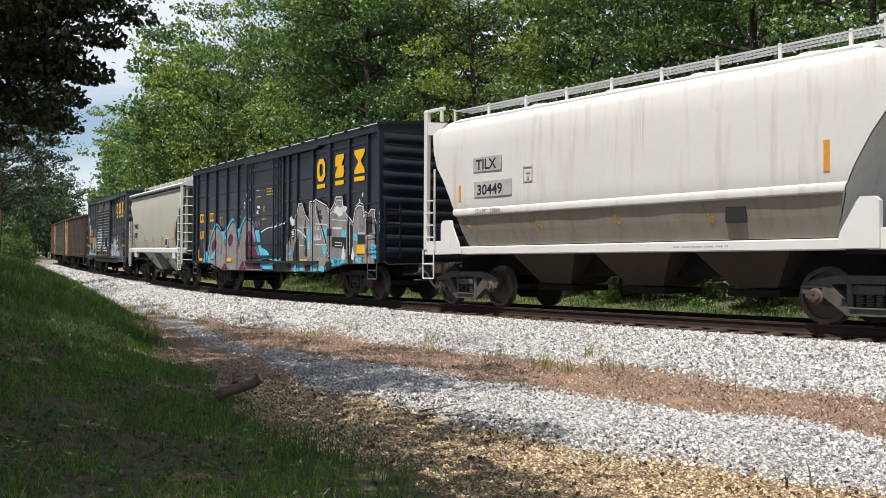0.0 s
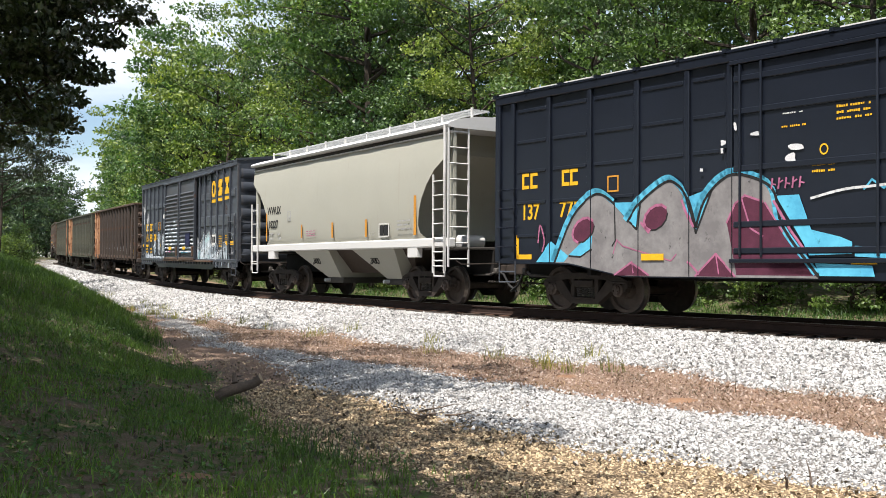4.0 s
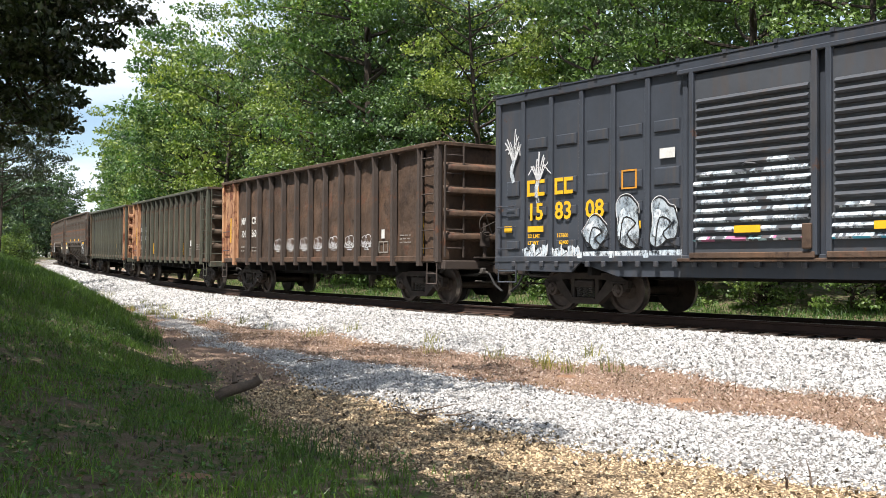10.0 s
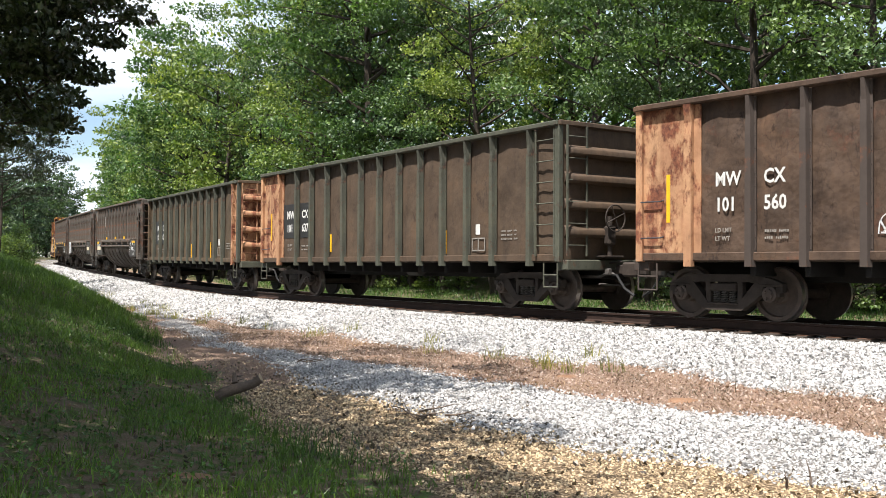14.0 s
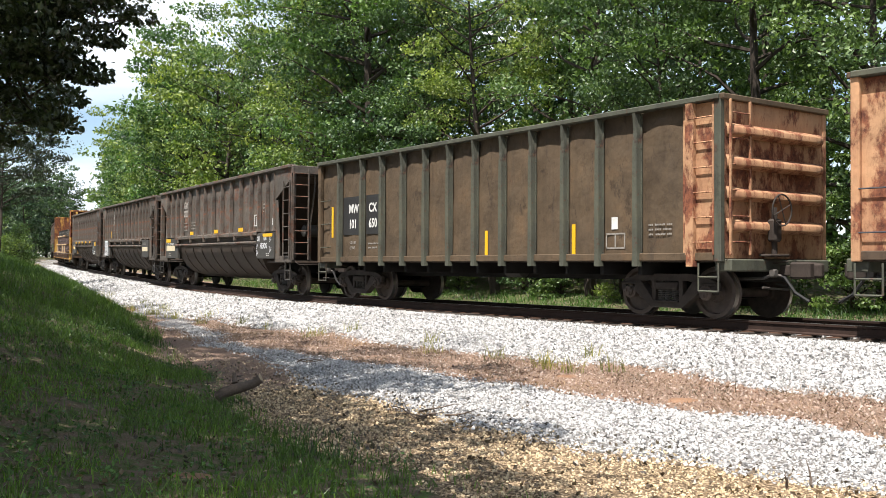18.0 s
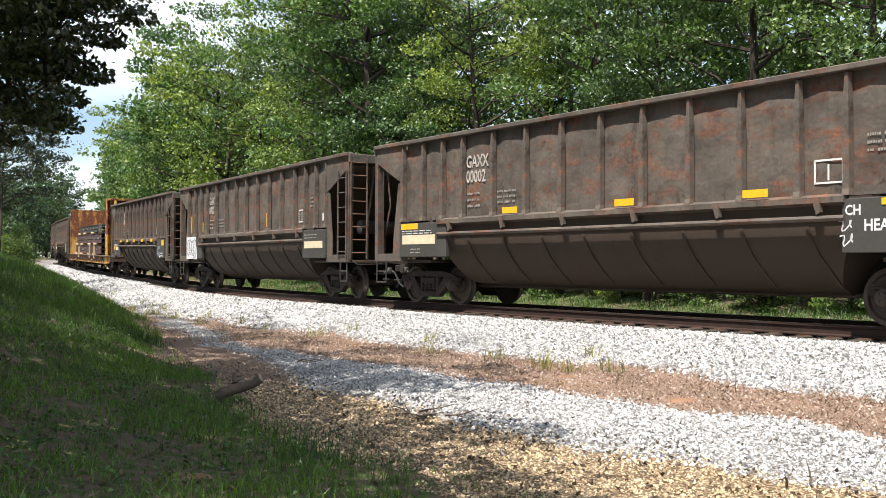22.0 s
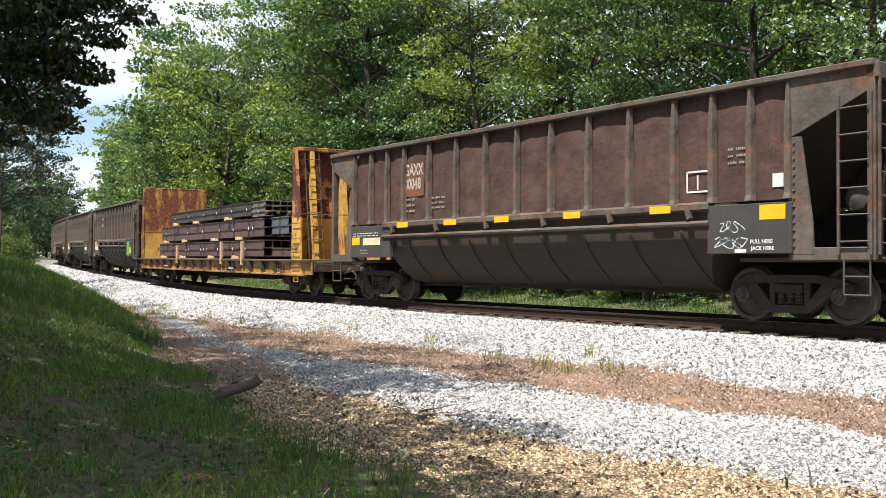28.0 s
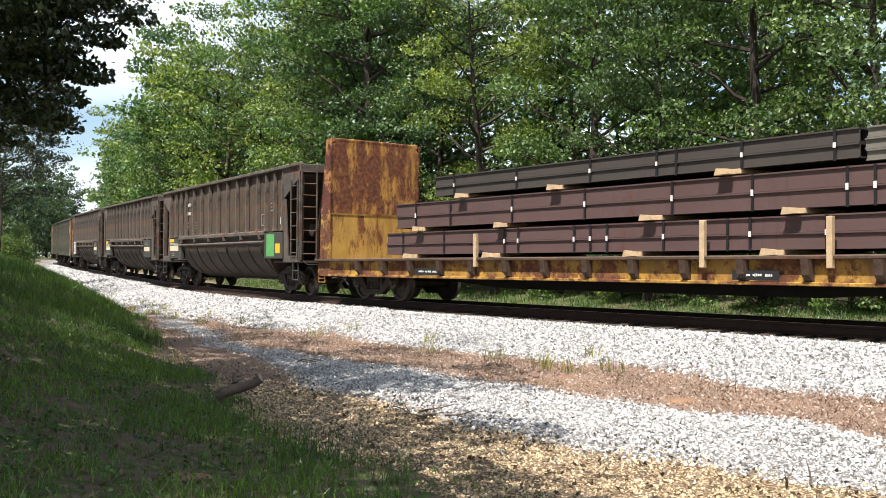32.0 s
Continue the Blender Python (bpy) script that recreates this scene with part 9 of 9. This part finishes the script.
    x, y, h = np.concatenate(xs), np.concatenate(ys), np.concatenate(hs)
    blades("bank_grass", x, y, h, 0.0034 + 0.014 * h, GRASS, rng, "uneven green grass on the shaded near bank", 0.4)
    # small broad-leaved weeds among the grass
    cx, cy, s, u = scatter_places(rng, 520, -20, -1, 9.0, 15.5, 0.2)
    ok = (cover_at(cx, cy)[1] > 0.5) & (cx * cx + cy * cy > 4.0)
    x, y = np.repeat(cx[ok], 22) + rng.normal(size=ok.sum() * 22) * 0.09, np.repeat(cy[ok], 22) + rng.normal(size=ok.sum() * 22) * 0.09
    me = leaf_mesh("bank_weeds", np.stack([x, y, ground_height(x, y) + rng.uniform(0.02, 0.11, len(x))], 1), rng.uniform(0.02, 0.045, len(x)), leafy("weed_leaf", (0.05, 0.10, 0.02), (0.15, 0.25, 0.06), 0.3), rng, 0.0)
    tagged(new("bank_weeds", me), "small broad-leaved green weeds among the bank's grass", "weeds", kind="stuff")
    # grass and weeds across the track
    x, y, s, u = scatter_places(rng, 36000, -60, 4, -10.2, -4.7, 0.3)
    m = rng.random(len(x)) < cover_at(x, y)[1] * (0.6 + 0.5 * wave(x, y, 1.5, 4.0))
    blades("far_grass", x[m], y[m], rng.uniform(0.08, 0.35, m.sum()), rng.uniform(0.006, 0.014, m.sum()), GRASS, rng, "sunlit green grass at the foot of the woods", 0.45)
    # weeds at the foot of the ballast
    cx, cy, s, u = scatter_places(rng, 46, -52, -8, 3.7, 5.2, 0.0)
    x, y = np.repeat(cx, 30) + rng.normal(size=46 * 30) * 0.10, np.repeat(cy, 30) + rng.normal(size=46 * 30) * 0.10
    blades("ballast_weeds", x, y, rng.uniform(0.10, 0.34, len(x)), rng.uniform(0.004, 0.009, len(x)), blade_material("weed_blade", (0.09, 0.11, 0.03), (0.34, 0.31, 0.14)), rng, "straggling weeds at the foot of the ballast", 0.4, "weeds")
    # dead leaves on the bank's foot and between the grass
    x, y, s, u = scatter_places(rng, 34000, -24, 0, 6.4, 15.5, 0.4)
    g, gr, d = cover_at(x, y)
    m = (rng.random(len(x)) < np.where(gr > 0.4, 0.55, np.where(u > 8.6, 0.45, 0.05))) & (x * x + y * y > 2.0)
    x, y = x[m], y[m]
    c = np.stack([x, y, ground_height(x, y) + 0.012], 1)
    me = leaf_mesh("leaf_litter", c, rng.uniform(0.025, 0.06, len(x)), LITTER, rng, 0.0)
    tagged(new("leaf_litter", me), "brown dead leaves strewn over bank and road margin", "leaf litter", kind="stuff")


build_details()

LOG_BARK = plain("log_bark", (0.17, 0.13, 0.10), 0.9, 0.0, 0.5, 9.0, 0.8)
LOG_WOOD = plain("log_wood", (0.42, 0.33, 0.22), 0.85, 0.0, 0.3, 12.0, 0.4)
CLAY = plain("red_clay", (0.30, 0.17, 0.10), 0.95, 0.0, 0.35, 5.0, 0.5)


def ground_z(x, y):
    return float(ground_height(x, y)[0])


def build_log():
    z = ground_z(-9.6, 5.3)
    rng = np.random.default_rng(2)
    g = Geo()
    p0, p1 = Vector((-9.80, 5.12, z + 0.05)), Vector((-9.45, 5.45, z + 0.27))
    pts = [p0.lerp(p1, k / 6) + Vector((rng.normal() * 0.012, rng.normal() * 0.012, 0.02 * math.sin(k))) for k in range(7)]
    g.tube(pts, [0.060, 0.062, 0.058, 0.06, 0.052, 0.05, 0.052], 12)
    lg = solid("log", g, LOG_BARK, "short broken log lying at the edge of the grass", "log", smooth=40)
    d = (p1 - p0).normalized()
    part("cut_end", Geo().tube([pts[-1], pts[-1] + d * 0.006], 0.046, 12), LOG_WOOD, lg, "pale sawn end")
    st = Geo().tube([pts[2] + Vector((0, 0, 0.07)), pts[2] + Vector((-0.06, 0.02, 0.17))], [0.035, 0.02], 7)
    part("branch_stub", st, LOG_BARK, lg)


def build_twigs():
    rng = np.random.default_rng(6)
    for k, (x, y, n, L, lab) in enumerate(((-7.75, 6.4, 9, 0.45, "dead fallen branch with dark twigs on the gravel"), (-3.5, 6.4, 2, 0.22, "dry upright twig standing in the gravel"), (-13.0, 8.3, 6, 0.3, "small dead branch on the road margin"))):
        z = ground_z(x, y)
        g = Geo()
        for i in range(n):
            a = rng.uniform(0, 6.28)
            way = (math.cos(a), math.sin(a), 0.25 if k != 1 else 2.0)
            pts, rr = limb_points(rng, (x + rng.normal() * 0.1, y + rng.normal() * 0.1, z + 0.02), way, L * rng.uniform(0.6, 1.2), 0.012, 0.25, 4, -0.02)
            g.tube(pts, rr, 4)
        solid("fallen_branch", g, LOG_BARK, lab, "branch", "fallen branches")


def build_mounds():
    for x, y, r, h in ((-6.05, 2.9, 0.2, 0.035), (-6.8, 9.45, 0.26, 0.05), (-9.3, 10.2, 0.22, 0.04)):
        g = Geo()
        z = ground_z(x, y)
        secs = []
        for q in (1.0, 0.8, 0.55, 0.25, 0.04):
            secs.append([(x + r * q * (1 + 0.18 * math.sin(3 * a + x)) * math.cos(a), y + r * q * (1 + 0.15 * math.cos(2 * a + y)) * math.sin(a), z - 0.02 + h * (1 - q * q)) for a in np.linspace(0, 2 * math.pi, 18)[:-1]])
        g.loft(secs)
        solid("clay_mound", g, CLAY, "low mound of bare reddish clay in the ground", "mound", "clay mounds", smooth=60)


build_log()
build_twigs()
build_mounds()


# ---- what moves ----
def car_pose(s, half):
    """A car stands with its two truck centres on the line of the track."""
    a, b = on_track(s - half), on_track(s + half)
    d = b - a
    c = (a + b) / 2
    return Matrix.Translation(c) @ Euler((0, -math.atan2(d.z, math.hypot(d.x, d.y)), math.atan2(d.y, d.x))).to_matrix().to_4x4()


def motions():
    for c, s, half in CARS:
        walk(c, [(float(t), car_pose(s + travelled(t), half)) for t in np.arange(0, 32.01, 0.8)])
    for w, x, k in WHEELSETS:
        s = CARS[k][1]
        m0 = w.matrix_basis.translation.copy()
        times = [float(t) for t in np.arange(0, 32.001, 0.1) if -48 < s + x + travelled(t) < 6]
        rows = sorted(set([0.0, 32.0] + times))
        start = travelled(times[0]) if times else 0.0
        stop = travelled(times[-1]) if times else 0.0
        walk(w, [(t, Matrix.Translation(m0) @ Matrix.Rotation((min(max(travelled(t), start), stop) - start) / 0.457, 4, "Y")) for t in rows])


motions()
